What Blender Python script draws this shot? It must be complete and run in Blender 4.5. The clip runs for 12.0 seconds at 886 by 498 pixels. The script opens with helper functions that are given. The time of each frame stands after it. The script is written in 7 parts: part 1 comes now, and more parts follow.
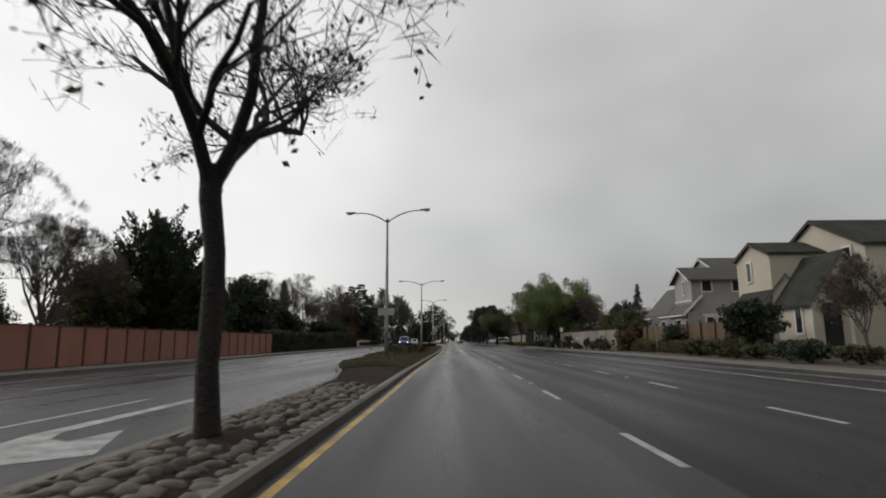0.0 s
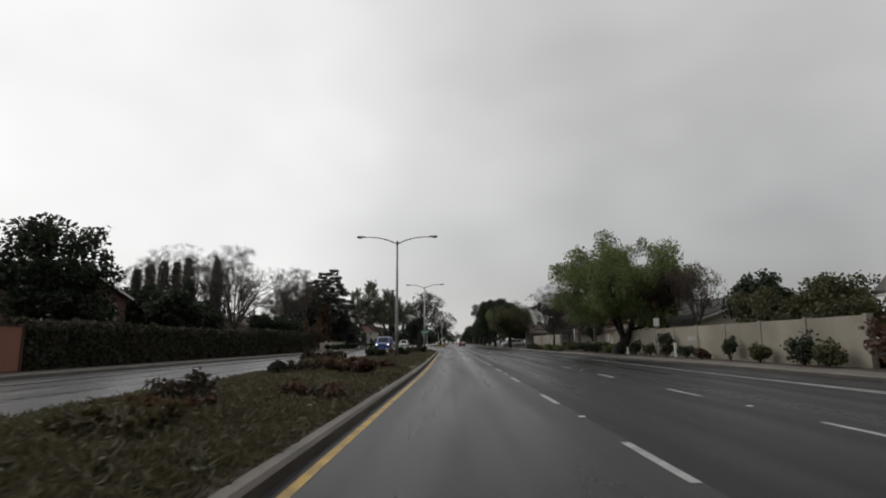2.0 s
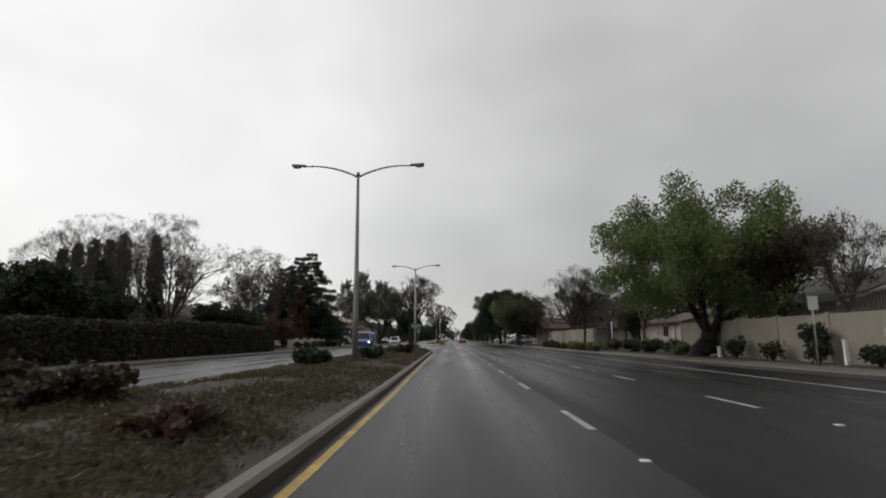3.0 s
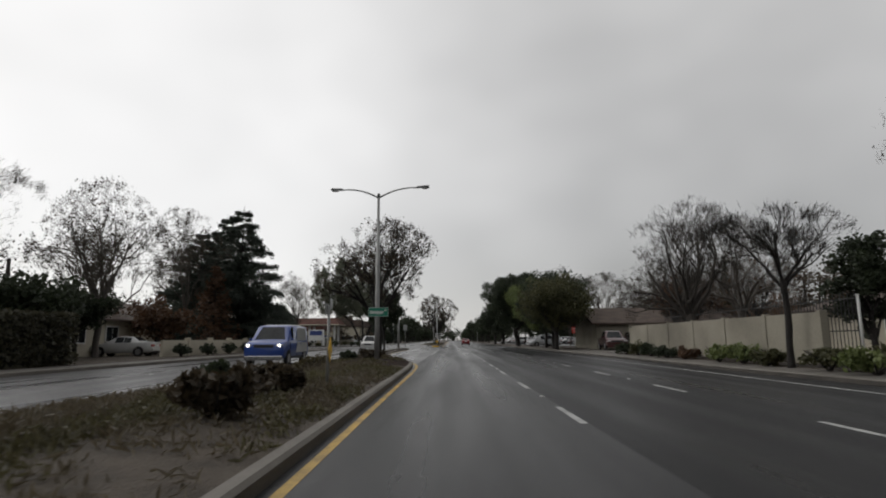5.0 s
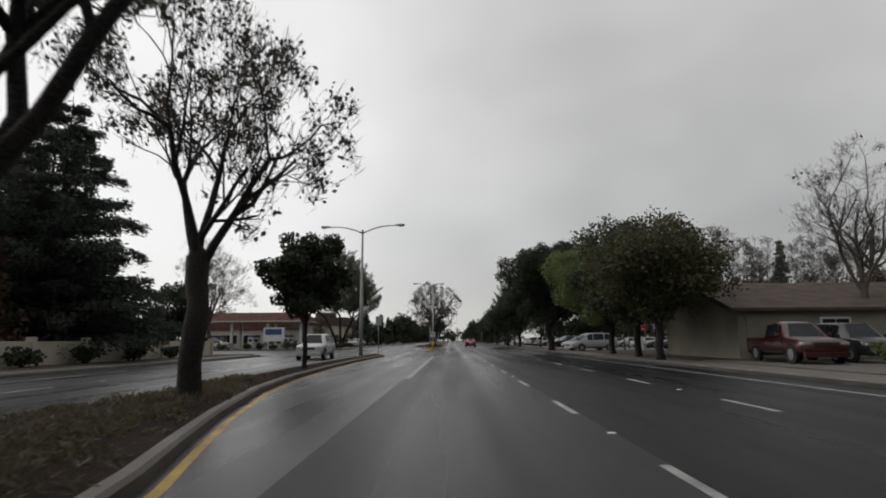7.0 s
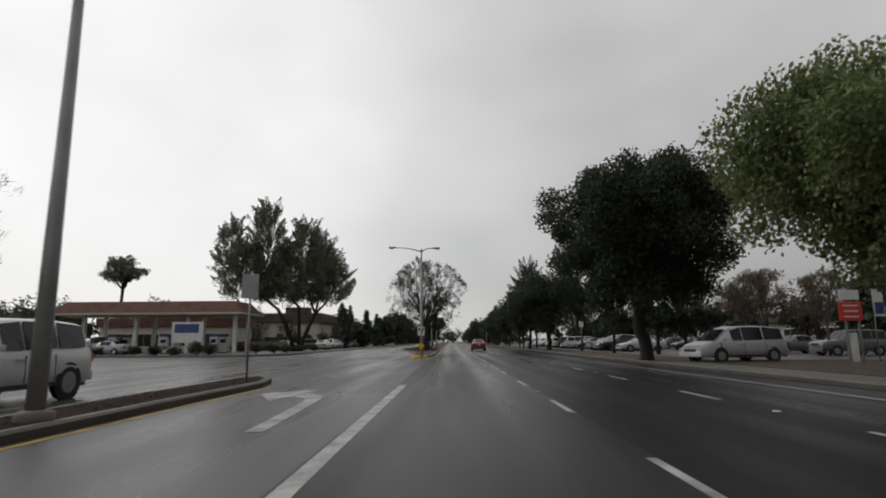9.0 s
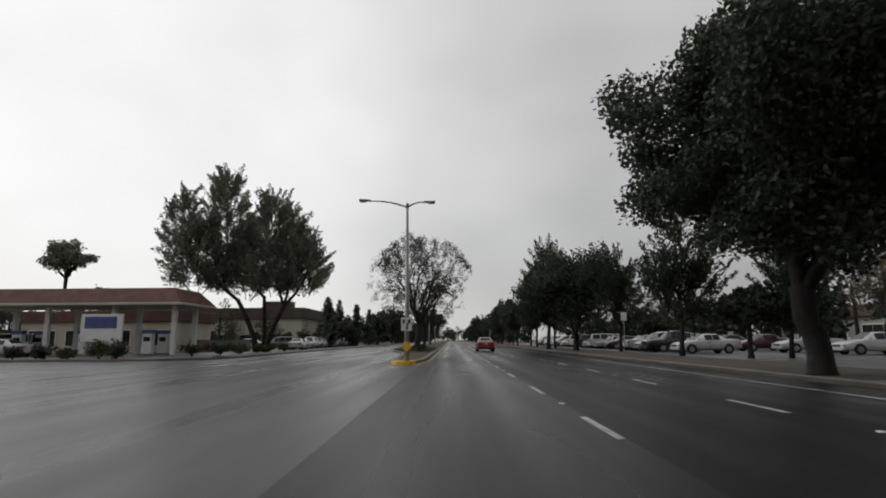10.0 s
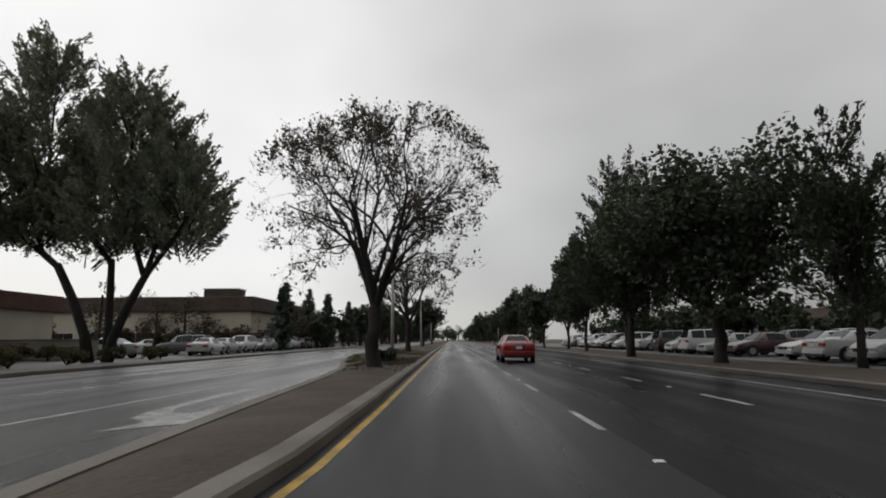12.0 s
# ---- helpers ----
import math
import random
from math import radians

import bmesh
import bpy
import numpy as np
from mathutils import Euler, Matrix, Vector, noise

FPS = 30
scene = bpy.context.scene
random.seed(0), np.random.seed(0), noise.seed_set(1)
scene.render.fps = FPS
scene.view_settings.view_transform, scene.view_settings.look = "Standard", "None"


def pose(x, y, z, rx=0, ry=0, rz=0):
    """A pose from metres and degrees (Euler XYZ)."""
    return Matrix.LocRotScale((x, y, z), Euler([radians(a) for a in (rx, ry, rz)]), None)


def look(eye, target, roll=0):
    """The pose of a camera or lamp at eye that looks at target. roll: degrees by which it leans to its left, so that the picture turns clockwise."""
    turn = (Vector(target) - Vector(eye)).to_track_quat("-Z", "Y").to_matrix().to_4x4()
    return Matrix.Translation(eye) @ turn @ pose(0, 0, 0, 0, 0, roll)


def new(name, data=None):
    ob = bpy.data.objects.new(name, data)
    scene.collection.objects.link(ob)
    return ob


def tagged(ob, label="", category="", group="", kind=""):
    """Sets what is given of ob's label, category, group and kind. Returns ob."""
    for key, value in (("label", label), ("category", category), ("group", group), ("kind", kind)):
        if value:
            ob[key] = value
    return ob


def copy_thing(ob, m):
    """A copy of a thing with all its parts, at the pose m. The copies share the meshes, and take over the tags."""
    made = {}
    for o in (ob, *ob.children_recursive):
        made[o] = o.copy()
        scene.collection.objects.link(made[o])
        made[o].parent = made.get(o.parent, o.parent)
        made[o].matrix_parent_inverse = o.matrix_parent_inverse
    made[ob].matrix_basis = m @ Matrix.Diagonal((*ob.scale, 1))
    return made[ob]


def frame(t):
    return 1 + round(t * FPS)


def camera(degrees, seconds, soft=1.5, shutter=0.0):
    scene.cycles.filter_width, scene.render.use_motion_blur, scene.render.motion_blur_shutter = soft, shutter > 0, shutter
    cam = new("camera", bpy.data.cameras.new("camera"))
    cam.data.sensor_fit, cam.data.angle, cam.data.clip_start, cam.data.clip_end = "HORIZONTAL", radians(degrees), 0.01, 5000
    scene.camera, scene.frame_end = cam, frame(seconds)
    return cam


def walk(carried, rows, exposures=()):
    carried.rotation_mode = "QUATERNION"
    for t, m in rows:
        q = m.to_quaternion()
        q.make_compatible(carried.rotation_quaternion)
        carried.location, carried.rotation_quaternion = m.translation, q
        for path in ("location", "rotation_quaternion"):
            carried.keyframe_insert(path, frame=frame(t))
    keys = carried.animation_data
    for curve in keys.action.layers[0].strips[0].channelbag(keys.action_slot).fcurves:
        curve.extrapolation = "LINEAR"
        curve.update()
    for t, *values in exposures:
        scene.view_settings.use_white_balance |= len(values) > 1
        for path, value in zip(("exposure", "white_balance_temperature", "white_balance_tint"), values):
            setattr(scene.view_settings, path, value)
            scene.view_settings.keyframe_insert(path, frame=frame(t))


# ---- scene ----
LENS = 76.0
cam = camera(LENS, 12.0, soft=1.9, shutter=0.1)

# seconds, x, y, pitch above the level
PATH = [
    (0.0, -0.17, 0.00, 9.19),
    (0.5, -0.16, 7.97, 9.17),
    (1.0, -0.16, 16.01, 9.18),
    (1.5, -0.15, 24.11, 9.35),
    (2.0, -0.04, 32.24, 9.37),
    (2.5, 0.06, 40.40, 9.23),
    (3.0, 0.17, 48.56, 9.05),
    (3.5, 0.16, 56.61, 9.05),
    (4.0, 0.16, 64.38, 9.05),
    (4.5, 0.15, 71.90, 9.08),
    (5.0, 0.14, 79.15, 9.10),
    (5.5, 0.07, 86.23, 9.05),
    (6.0, 0.00, 93.25, 9.07),
    (6.5, 0.00, 100.27, 9.13),
    (7.0, 0.00, 107.37, 9.19),
    (7.5, -0.00, 114.53, 9.22),
    (8.0, -0.01, 121.71, 9.25),
    (8.5, -0.01, 128.94, 9.27),
    (9.0, -0.01, 136.19, 9.28),
    (9.5, -0.01, 143.44, 9.27),
    (10.0, -0.01, 150.65, 9.12),
    (10.5, 0.00, 157.83, 9.05),
    (11.0, 0.01, 164.98, 9.03),
    (11.5, 0.02, 172.09, 8.97),
    (12.0, 0.03, 179.15, 9.10),
]
walk(cam, [(t, pose(x, y, 1.2, 90 + p, 0.39, 0.74)) for t, x, y, p in PATH], exposures=[(0.0, 0.0), (12.0, 0.0)])

# ---- world and sun: overcast, brighter cloud ahead to the left ----
SUN_DIR = Vector((-0.80, 0.36, 0.48)).normalized()
world = bpy.data.worlds.new("overcast")
scene.world = world
world.use_nodes = True
wn, wl = world.node_tree.nodes, world.node_tree.links
wn.clear()
w_out = wn.new("ShaderNodeOutputWorld")
w_bg = wn.new("ShaderNodeBackground")
w_sky = wn.new("ShaderNodeTexSky")
w_sky.sky_type = "NISHITA"
w_sky.sun_disc = False
w_sky.sun_elevation = math.asin(SUN_DIR.z)
w_sky.sun_rotation = math.atan2(SUN_DIR.x, SUN_DIR.y)
w_co = wn.new("ShaderNodeTexCoord")
w_map = wn.new("ShaderNodeMapping")
w_map.inputs["Scale"].default_value = (1.0, 1.0, 1.5)
w_n = wn.new("ShaderNodeTexNoise")
w_n.inputs["Scale"].default_value = 1.5
w_n.inputs["Detail"].default_value = 3
w_n.inputs["Roughness"].default_value = 0.55
w_dot = wn.new("ShaderNodeVectorMath")
w_dot.operation = "DOT_PRODUCT"
w_dot.inputs[1].default_value = SUN_DIR
w_add = wn.new("ShaderNodeMath")
w_add.operation = "MULTIPLY_ADD"
w_add.inputs[1].default_value = 0.50
w_ramp = wn.new("ShaderNodeValToRGB")
w_ramp.color_ramp.elements[0].position = 0.28
w_ramp.color_ramp.elements[0].color = (2.58, 2.56, 2.53, 1)
w_ramp.color_ramp.elements[1].position = 1.0
w_ramp.color_ramp.elements[1].color = (10.25, 10.13, 10.0, 1)
w_mix = wn.new("ShaderNodeMixRGB")
w_mix.inputs[0].default_value = 0.92
wl.new(w_co.outputs["Generated"], w_map.inputs["Vector"])
wl.new(w_map.outputs[0], w_n.inputs["Vector"])
wl.new(w_co.outputs["Generated"], w_dot.inputs[0])
wl.new(w_dot.outputs["Value"], w_add.inputs[0])
w_calm = wn.new("ShaderNodeMath")
w_calm.operation = "MULTIPLY_ADD"
w_calm.inputs[1].default_value = 0.62
w_calm.inputs[2].default_value = 0.19
wl.new(w_n.outputs["Fac"], w_calm.inputs[0])
wl.new(w_calm.outputs[0], w_add.inputs[2])
w_bank = wn.new("ShaderNodeVectorMath")
w_bank.operation = "DOT_PRODUCT"
w_bank.inputs[1].default_value = Vector((0.27, 0.93, 0.23)).normalized()
w_soft = wn.new("ShaderNodeMapRange")
w_soft.interpolation_type = "SMOOTHSTEP"
w_soft.inputs["From Min"].default_value = 0.85
w_soft.inputs["From Max"].default_value = 0.985
w_soft.inputs["To Min"].default_value = 0.0
w_soft.inputs["To Max"].default_value = 0.17
w_sub = wn.new("ShaderNodeMath")
w_sub.operation = "SUBTRACT"
wl.new(w_co.outputs["Generated"], w_bank.inputs[0])
wl.new(w_bank.outputs["Value"], w_soft.inputs["Value"])
wl.new(w_add.outputs[0], w_sub.inputs[0])
wl.new(w_soft.outputs[0], w_sub.inputs[1])
w_thin = wn.new("ShaderNodeVectorMath")
w_thin.operation = "DOT_PRODUCT"
w_thin.inputs[1].default_value = Vector((0.78, 0.55, 0.30)).normalized()
w_edge = wn.new("ShaderNodeMapRange")
w_edge.interpolation_type = "SMOOTHSTEP"
w_edge.inputs["From Min"].default_value = 0.78
w_edge.inputs["From Max"].default_value = 1.0
w_edge.inputs["To Min"].default_value = 0.0
w_edge.inputs["To Max"].default_value = 0.13
w_sum = wn.new("ShaderNodeMath")
w_sum.operation = "ADD"
wl.new(w_co.outputs["Generated"], w_thin.inputs[0])
wl.new(w_thin.outputs["Value"], w_edge.inputs["Value"])
wl.new(w_sub.outputs[0], w_sum.inputs[0])
wl.new(w_edge.outputs[0], w_sum.inputs[1])
wl.new(w_sum.outputs[0], w_ramp.inputs[0])
wl.new(w_sky.outputs[0], w_mix.inputs[1])
wl.new(w_ramp.outputs[0], w_mix.inputs[2])
wl.new(w_mix.outputs[0], w_bg.inputs["Color"])
w_bg.inputs["Strength"].default_value = 0.1
wl.new(w_bg.outputs[0], w_out.inputs[0])

sun_data = bpy.data.lights.new("sun", "SUN")
sun_data.energy = 0.6
sun_data.angle = radians(30)
sun_data.color = (1.0, 0.98, 0.95)
sun = new("sun", sun_data)
sun.matrix_world = look((0, 0, 60), Vector((0, 0, 60)) - SUN_DIR)


# ---- materials ----
def mat(name, c1, c2, rough=0.7, scale=1.0, fine=30.0, bump=0.2, metallic=0.0, vary="", spec=0.5, stretch=(1, 1, 1), rough2=None, depth=0.02, courses=0.0, tracks=()):
    """Two colours mixed by a coarse and a fine noise at world size, with fine relief; vary: 'object' or 'island' shifts the mix piece by piece; courses: height of overlapping rows; tracks: lines along y that wheels have polished."""
    m = bpy.data.materials.new(name)
    m.use_nodes = True
    nt = m.node_tree
    n, l = nt.nodes, nt.links
    b = n["Principled BSDF"]
    geo = n.new("ShaderNodeNewGeometry")
    mp = n.new("ShaderNodeMapping")
    mp.inputs["Scale"].default_value = stretch
    l.new(geo.outputs["Position"], mp.inputs["Vector"])
    a = n.new("ShaderNodeTexNoise")
    a.inputs["Scale"].default_value = scale
    a.inputs["Detail"].default_value = 6
    f = n.new("ShaderNodeTexNoise")
    f.inputs["Scale"].default_value = fine
    f.inputs["Detail"].default_value = 4
    l.new(mp.outputs[0], a.inputs["Vector"])
    l.new(geo.outputs["Position"], f.inputs["Vector"])
    add = n.new("ShaderNodeMath")
    add.operation = "MULTIPLY_ADD"
    add.inputs[1].default_value = 0.45
    l.new(f.outputs["Fac"], add.inputs[0])
    l.new(a.outputs["Fac"], add.inputs[2])
    last = add
    if vary:
        extra = n.new("ShaderNodeMath")
        extra.operation = "MULTIPLY_ADD"
        extra.inputs[1].default_value = 0.5
        if vary == "object":
            info = n.new("ShaderNodeObjectInfo")
            l.new(info.outputs["Random"], extra.inputs[0])
        else:
            l.new(geo.outputs["Random Per Island"], extra.inputs[0])
        l.new(last.outputs[0], extra.inputs[2])
        last = extra
    ramp = n.new("ShaderNodeMapRange")
    ramp.inputs["From Min"].default_value = 0.45
    ramp.inputs["From Max"].default_value = 1.0 + (0.5 if vary else 0.0)
    l.new(last.outputs[0], ramp.inputs["Value"])
    mix = n.new("ShaderNodeMixRGB")
    mix.inputs[1].default_value = (*c1, 1)
    mix.inputs[2].default_value = (*c2, 1)
    l.new(ramp.outputs[0], mix.inputs[0])
    l.new(mix.outputs[0], b.inputs["Base Color"])
    b.inputs["Roughness"].default_value = rough
    b.inputs["Metallic"].default_value = metallic
    b.inputs["Specular IOR Level"].default_value = spec
    if rough2 is not None:
        rr = n.new("ShaderNodeMapRange")
        rr.inputs["From Min"].default_value = 0.3
        rr.inputs["From Max"].default_value = 0.7
        rr.inputs["To Min"].default_value = rough
        rr.inputs["To Max"].default_value = rough2
        l.new(a.outputs["Fac"], rr.inputs["Value"])
        l.new(rr.outputs[0], b.inputs["Roughness"])
    if tracks:
        sep = n.new("ShaderNodeSeparateXYZ")
        l.new(geo.outputs["Position"], sep.inputs[0])
        wob = n.new("ShaderNodeMath")
        wob.operation = "MULTIPLY_ADD"
        wob.inputs[1].default_value = 0.5
        l.new(a.outputs["Fac"], wob.inputs[0])
        l.new(sep.outputs["X"], wob.inputs[2])
        total = b.inputs["Roughness"].links[0].from_socket
        for c in tracks:
            off = n.new("ShaderNodeMath")
            off.operation = "SUBTRACT"
            off.inputs[1].default_value = c + 0.25
            l.new(wob.outputs[0], off.inputs[0])
            dist = n.new("ShaderNodeMath")
            dist.operation = "ABSOLUTE"
            l.new(off.outputs[0], dist.inputs[0])
            fall = n.new("ShaderNodeMapRange")
            fall.interpolation_type = "SMOOTHSTEP"
            fall.inputs["From Min"].default_value, fall.inputs["From Max"].default_value = 0.05, 0.55
            fall.inputs["To Min"].default_value, fall.inputs["To Max"].default_value = 0.10, 0.0
            l.new(dist.outputs[0], fall.inputs["Value"])
            sub = n.new("ShaderNodeMath")
            sub.operation = "SUBTRACT"
            l.new(total, sub.inputs[0])
            l.new(fall.outputs[0], sub.inputs[1])
            total = sub.outputs[0]
        l.new(total, b.inputs["Roughness"])
    if bump:
        bp = n.new("ShaderNodeBump")
        bp.inputs["Strength"].default_value = bump
        bp.inputs["Distance"].default_value = depth
        l.new(f.outputs["Fac"], bp.inputs["Height"])
        if courses:
            w = n.new("ShaderNodeTexWave")
            w.bands_direction, w.wave_profile = "Z", "SAW"
            w.inputs["Scale"].default_value = 0.314 / courses
            w.inputs["Distortion"].default_value = 0.6
            w.inputs["Detail Scale"].default_value = 3.0
            both = n.new("ShaderNodeMath")
            both.operation = "ADD"
            l.new(geo.outputs["Position"], w.inputs["Vector"])
            l.new(f.outputs["Fac"], both.inputs[0])
            l.new(w.outputs["Fac"], both.inputs[1])
            l.new(both.outputs[0], bp.inputs["Height"])
        l.new(bp.outputs[0], b.inputs["Normal"])
    return m


def leaf_mat(name, c1, c2):
    """Leaf surface that lets some light through."""
    m = mat(name, c1, c2, rough=0.6, scale=0.4, fine=6, bump=0, vary="island")
    n, l = m.node_tree.nodes, m.node_tree.links
    b, out = n["Principled BSDF"], n["Material Output"]
    tr = n.new("ShaderNodeBsdfTranslucent")
    mx = n.new("ShaderNodeMixShader")
    mx.inputs[0].default_value = 0.35
    l.new(b.inputs["Base Color"].links[0].from_socket, tr.inputs["Color"])
    l.new(b.outputs[0], mx.inputs[1])
    l.new(tr.outputs[0], mx.inputs[2])
    l.new(mx.outputs[0], out.inputs["Surface"])
    return m


def glow(name, colour, strength):
    m = bpy.data.materials.new(name)
    m.use_nodes = True
    b = m.node_tree.nodes["Principled BSDF"]
    b.inputs["Base Color"].default_value = (*colour, 1)
    b.inputs["Emission Color"].default_value = (*colour, 1)
    b.inputs["Emission Strength"].default_value = strength
    return m


ASPHALT = mat("wet_asphalt", (0.008, 0.008, 0.0085), (0.024, 0.024, 0.0255), rough=0.28, rough2=0.50, scale=0.5, fine=70, bump=0.5, stretch=(1.6, 0.10, 1), depth=0.012, spec=0.22, tracks=(-0.45, 1.15))
PALE_ASPHALT = mat("wet_pale_asphalt", (0.022, 0.022, 0.0225), (0.056, 0.055, 0.055), rough=0.24, rough2=0.48, scale=0.45, fine=60, bump=0.45, stretch=(1.2, 0.14, 1), depth=0.012, spec=0.34, tracks=(-8.2, -9.8, -11.9, -13.4, -4.2, -2.7))
WORN_ASPHALT = mat("wet_worn_asphalt", (0.040, 0.039, 0.040), (0.092, 0.089, 0.090), rough=0.24, rough2=0.48, scale=0.45, fine=60, bump=0.45, stretch=(1.2, 0.14, 1), depth=0.012, spec=0.34, tracks=(-8.2, -9.8, -11.9, -13.4, -4.2, -2.7))
PATCHED_ASPHALT = mat("wet_patched_asphalt", (0.012, 0.012, 0.0125), (0.030, 0.030, 0.031), rough=0.24, rough2=0.48, scale=0.45, fine=60, bump=0.45, stretch=(1.2, 0.14, 1), depth=0.012, spec=0.24, tracks=(-8.2, -9.8, -11.9, -13.4, -4.2, -2.7))
NEW_ASPHALT = mat("wet_new_asphalt", (0.006, 0.006, 0.0065), (0.017, 0.017, 0.018), rough=0.30, rough2=0.52, scale=0.5, fine=80, bump=0.55, stretch=(1.4, 0.10, 1), depth=0.014, spec=0.11, tracks=(3.0, 4.5, 6.3, 7.8))
OLD_ASPHALT = mat("old_side_asphalt", (0.035, 0.034, 0.034), (0.075, 0.073, 0.072), rough=0.25, rough2=0.45, scale=0.4, fine=60, bump=0.35, stretch=(0.3, 1.2, 1), depth=0.012, spec=0.36)
LOT = mat("lot_asphalt", (0.028, 0.028, 0.029), (0.060, 0.060, 0.062), rough=0.35, rough2=0.6, scale=0.3, fine=60, bump=0.25)
EARTH = mat("ground_earth", (0.055, 0.045, 0.032), (0.10, 0.085, 0.06), rough=0.95, scale=0.25, fine=9, bump=0.5)
PAD_EARTH = mat("wet_bare_earth", (0.014, 0.0095, 0.008), (0.042, 0.029, 0.025), rough=0.95, scale=0.7, fine=14, bump=0.8, depth=0.04, spec=0.08)
SOIL = mat("median_soil", (0.028, 0.022, 0.016), (0.100, 0.079, 0.058), rough=0.9, scale=1.6, fine=26, bump=1.0, depth=0.06)
CONCRETE = mat("kerb_concrete", (0.085, 0.076, 0.064), (0.185, 0.168, 0.145), rough=0.75, scale=0.7, fine=35, bump=0.2)
# wet upright kerb sides, with their shade put into this darker colour
KERB_FACE = mat("shaded_wet_kerb_face", (0.022, 0.019, 0.016), (0.085, 0.074, 0.062), rough=0.6, scale=0.9, fine=28, bump=0.3)
PAVING = mat("sidewalk_concrete", (0.072, 0.064, 0.055), (0.135, 0.122, 0.106), rough=0.55, rough2=0.8, scale=0.5, fine=25, bump=0.15)
MULCH = mat("bark_mulch", (0.045, 0.022, 0.014), (0.13, 0.065, 0.042), rough=0.95, scale=1.2, fine=18, bump=0.8, depth=0.05)
STONE = mat("median_stone", (0.032, 0.026, 0.020), (0.135, 0.112, 0.086), rough=0.7, scale=2.0, fine=30, bump=0.4, vary="object")
YELLOW = mat("yellow_paint", (0.16, 0.10, 0.018), (0.66, 0.41, 0.045), rough=0.5, scale=2.2, fine=26, bump=0.15)
BRIGHT_YELLOW = mat("sign_yellow", (0.72, 0.42, 0.015), (0.82, 0.50, 0.03), rough=0.4, scale=3, fine=20, bump=0.05)
WORN_WHITE = mat("worn_white_paint", (0.07, 0.07, 0.07), (0.48, 0.48, 0.47), rough=0.5, scale=2.2, fine=9, bump=0.1)
VERGE = mat("dry_verge_grass", (0.031, 0.023, 0.017), (0.084, 0.064, 0.047), rough=0.95, scale=0.5, fine=12, bump=0.7, depth=0.04)
WHITE_PAINT = mat("road_white", (0.12, 0.12, 0.118), (0.50, 0.50, 0.485), rough=0.5, scale=1.5, fine=16, bump=0.1)
FENCE = mat("redwood_fence", (0.21, 0.088, 0.060), (0.37, 0.165, 0.112), rough=0.8, scale=0.9, fine=24, bump=0.25, vary="object", stretch=(1, 1, 0.25))
FENCE_POST = mat("dark_post", (0.055, 0.028, 0.02), (0.10, 0.05, 0.035), rough=0.85, scale=1, fine=24, bump=0.2)
TAN_WOOD = mat("tan_fence_wood", (0.085, 0.055, 0.032), (0.175, 0.115, 0.070), rough=0.85, scale=1, fine=20, bump=0.25, vary="object", stretch=(1, 1, 0.2))
BARK = mat("dark_bark", (0.006, 0.005, 0.0045), (0.026, 0.021, 0.018), rough=0.85, scale=3, fine=22, bump=1.0, depth=0.06, stretch=(1, 1, 0.3))
OAK_BARK = mat("oak_bark", (0.026, 0.022, 0.019), (0.075, 0.066, 0.058), rough=0.95, scale=3, fine=25, bump=0.7, depth=0.04, stretch=(1, 1, 0.3))
GREY_BARK = mat("grey_bark", (0.06, 0.052, 0.046), (0.13, 0.115, 0.10), rough=0.95, scale=3, fine=25, bump=0.6, depth=0.03, stretch=(1, 1, 0.3))
LEAF_DARK = leaf_mat("dark_leaf", (0.014, 0.020, 0.011), (0.052, 0.068, 0.034))
LEAF_GREY = leaf_mat("grey_green_leaf", (0.084, 0.096, 0.067), (0.264, 0.282, 0.204))
LEAF_GREEN = leaf_mat("green_leaf", (0.065, 0.090, 0.026), (0.21, 0.25, 0.09))
LEAF_OLIVE = leaf_mat("olive_leaf", (0.035, 0.040, 0.015), (0.11, 0.105, 0.045))
LEAF_DRY = leaf_mat("dry_leaf", (0.028, 0.022, 0.014), (0.085, 0.062, 0.036))
LEAF_HEATH = leaf_mat("heath_leaf", (0.050, 0.042, 0.020), (0.140, 0.115, 0.058))
LEAF_TAN = leaf_mat("tan_leaf", (0.085, 0.058, 0.030), (0.235, 0.165, 0.090))
LEAF_RUST = leaf_mat("rust_leaf", (0.052, 0.028, 0.016), (0.145, 0.080, 0.044))
NEEDLE = leaf_mat("conifer_needle", (0.028, 0.038, 0.030), (0.090, 0.108, 0.085))
HEDGE = leaf_mat("hedge_leaf", (0.024, 0.024, 0.014), (0.080, 0.074, 0.044))
# near-black, stands in for the shade between the hedge leaves
HEDGE_SHADE = mat("hedge_inner_shade", (0.008, 0.008, 0.005), (0.02, 0.02, 0.012), rough=0.9, scale=1, fine=8, bump=0.3)
GRASS = leaf_mat("median_grass", (0.045, 0.040, 0.019), (0.130, 0.116, 0.056))
DRY_GRASS = leaf_mat("median_dry_grass", (0.054, 0.043, 0.027), (0.160, 0.130, 0.083))
GALV = mat("galvanised_steel", (0.20, 0.20, 0.195), (0.34, 0.34, 0.33), rough=0.5, scale=1.2, fine=25, bump=0.1, metallic=0.3)
LAMP_GREY = mat("lamp_head_grey", (0.16, 0.16, 0.16), (0.25, 0.25, 0.25), rough=0.5, scale=2, fine=25, bump=0.05)
LENS_GLASS = mat("lamp_lens", (0.35, 0.35, 0.33), (0.5, 0.5, 0.47), rough=0.2, scale=2, fine=25, bump=0)
SIGN_BACK = mat("sign_back", (0.28, 0.29, 0.29), (0.40, 0.41, 0.41), rough=0.45, scale=2, fine=15, bump=0.05, metallic=0.3)
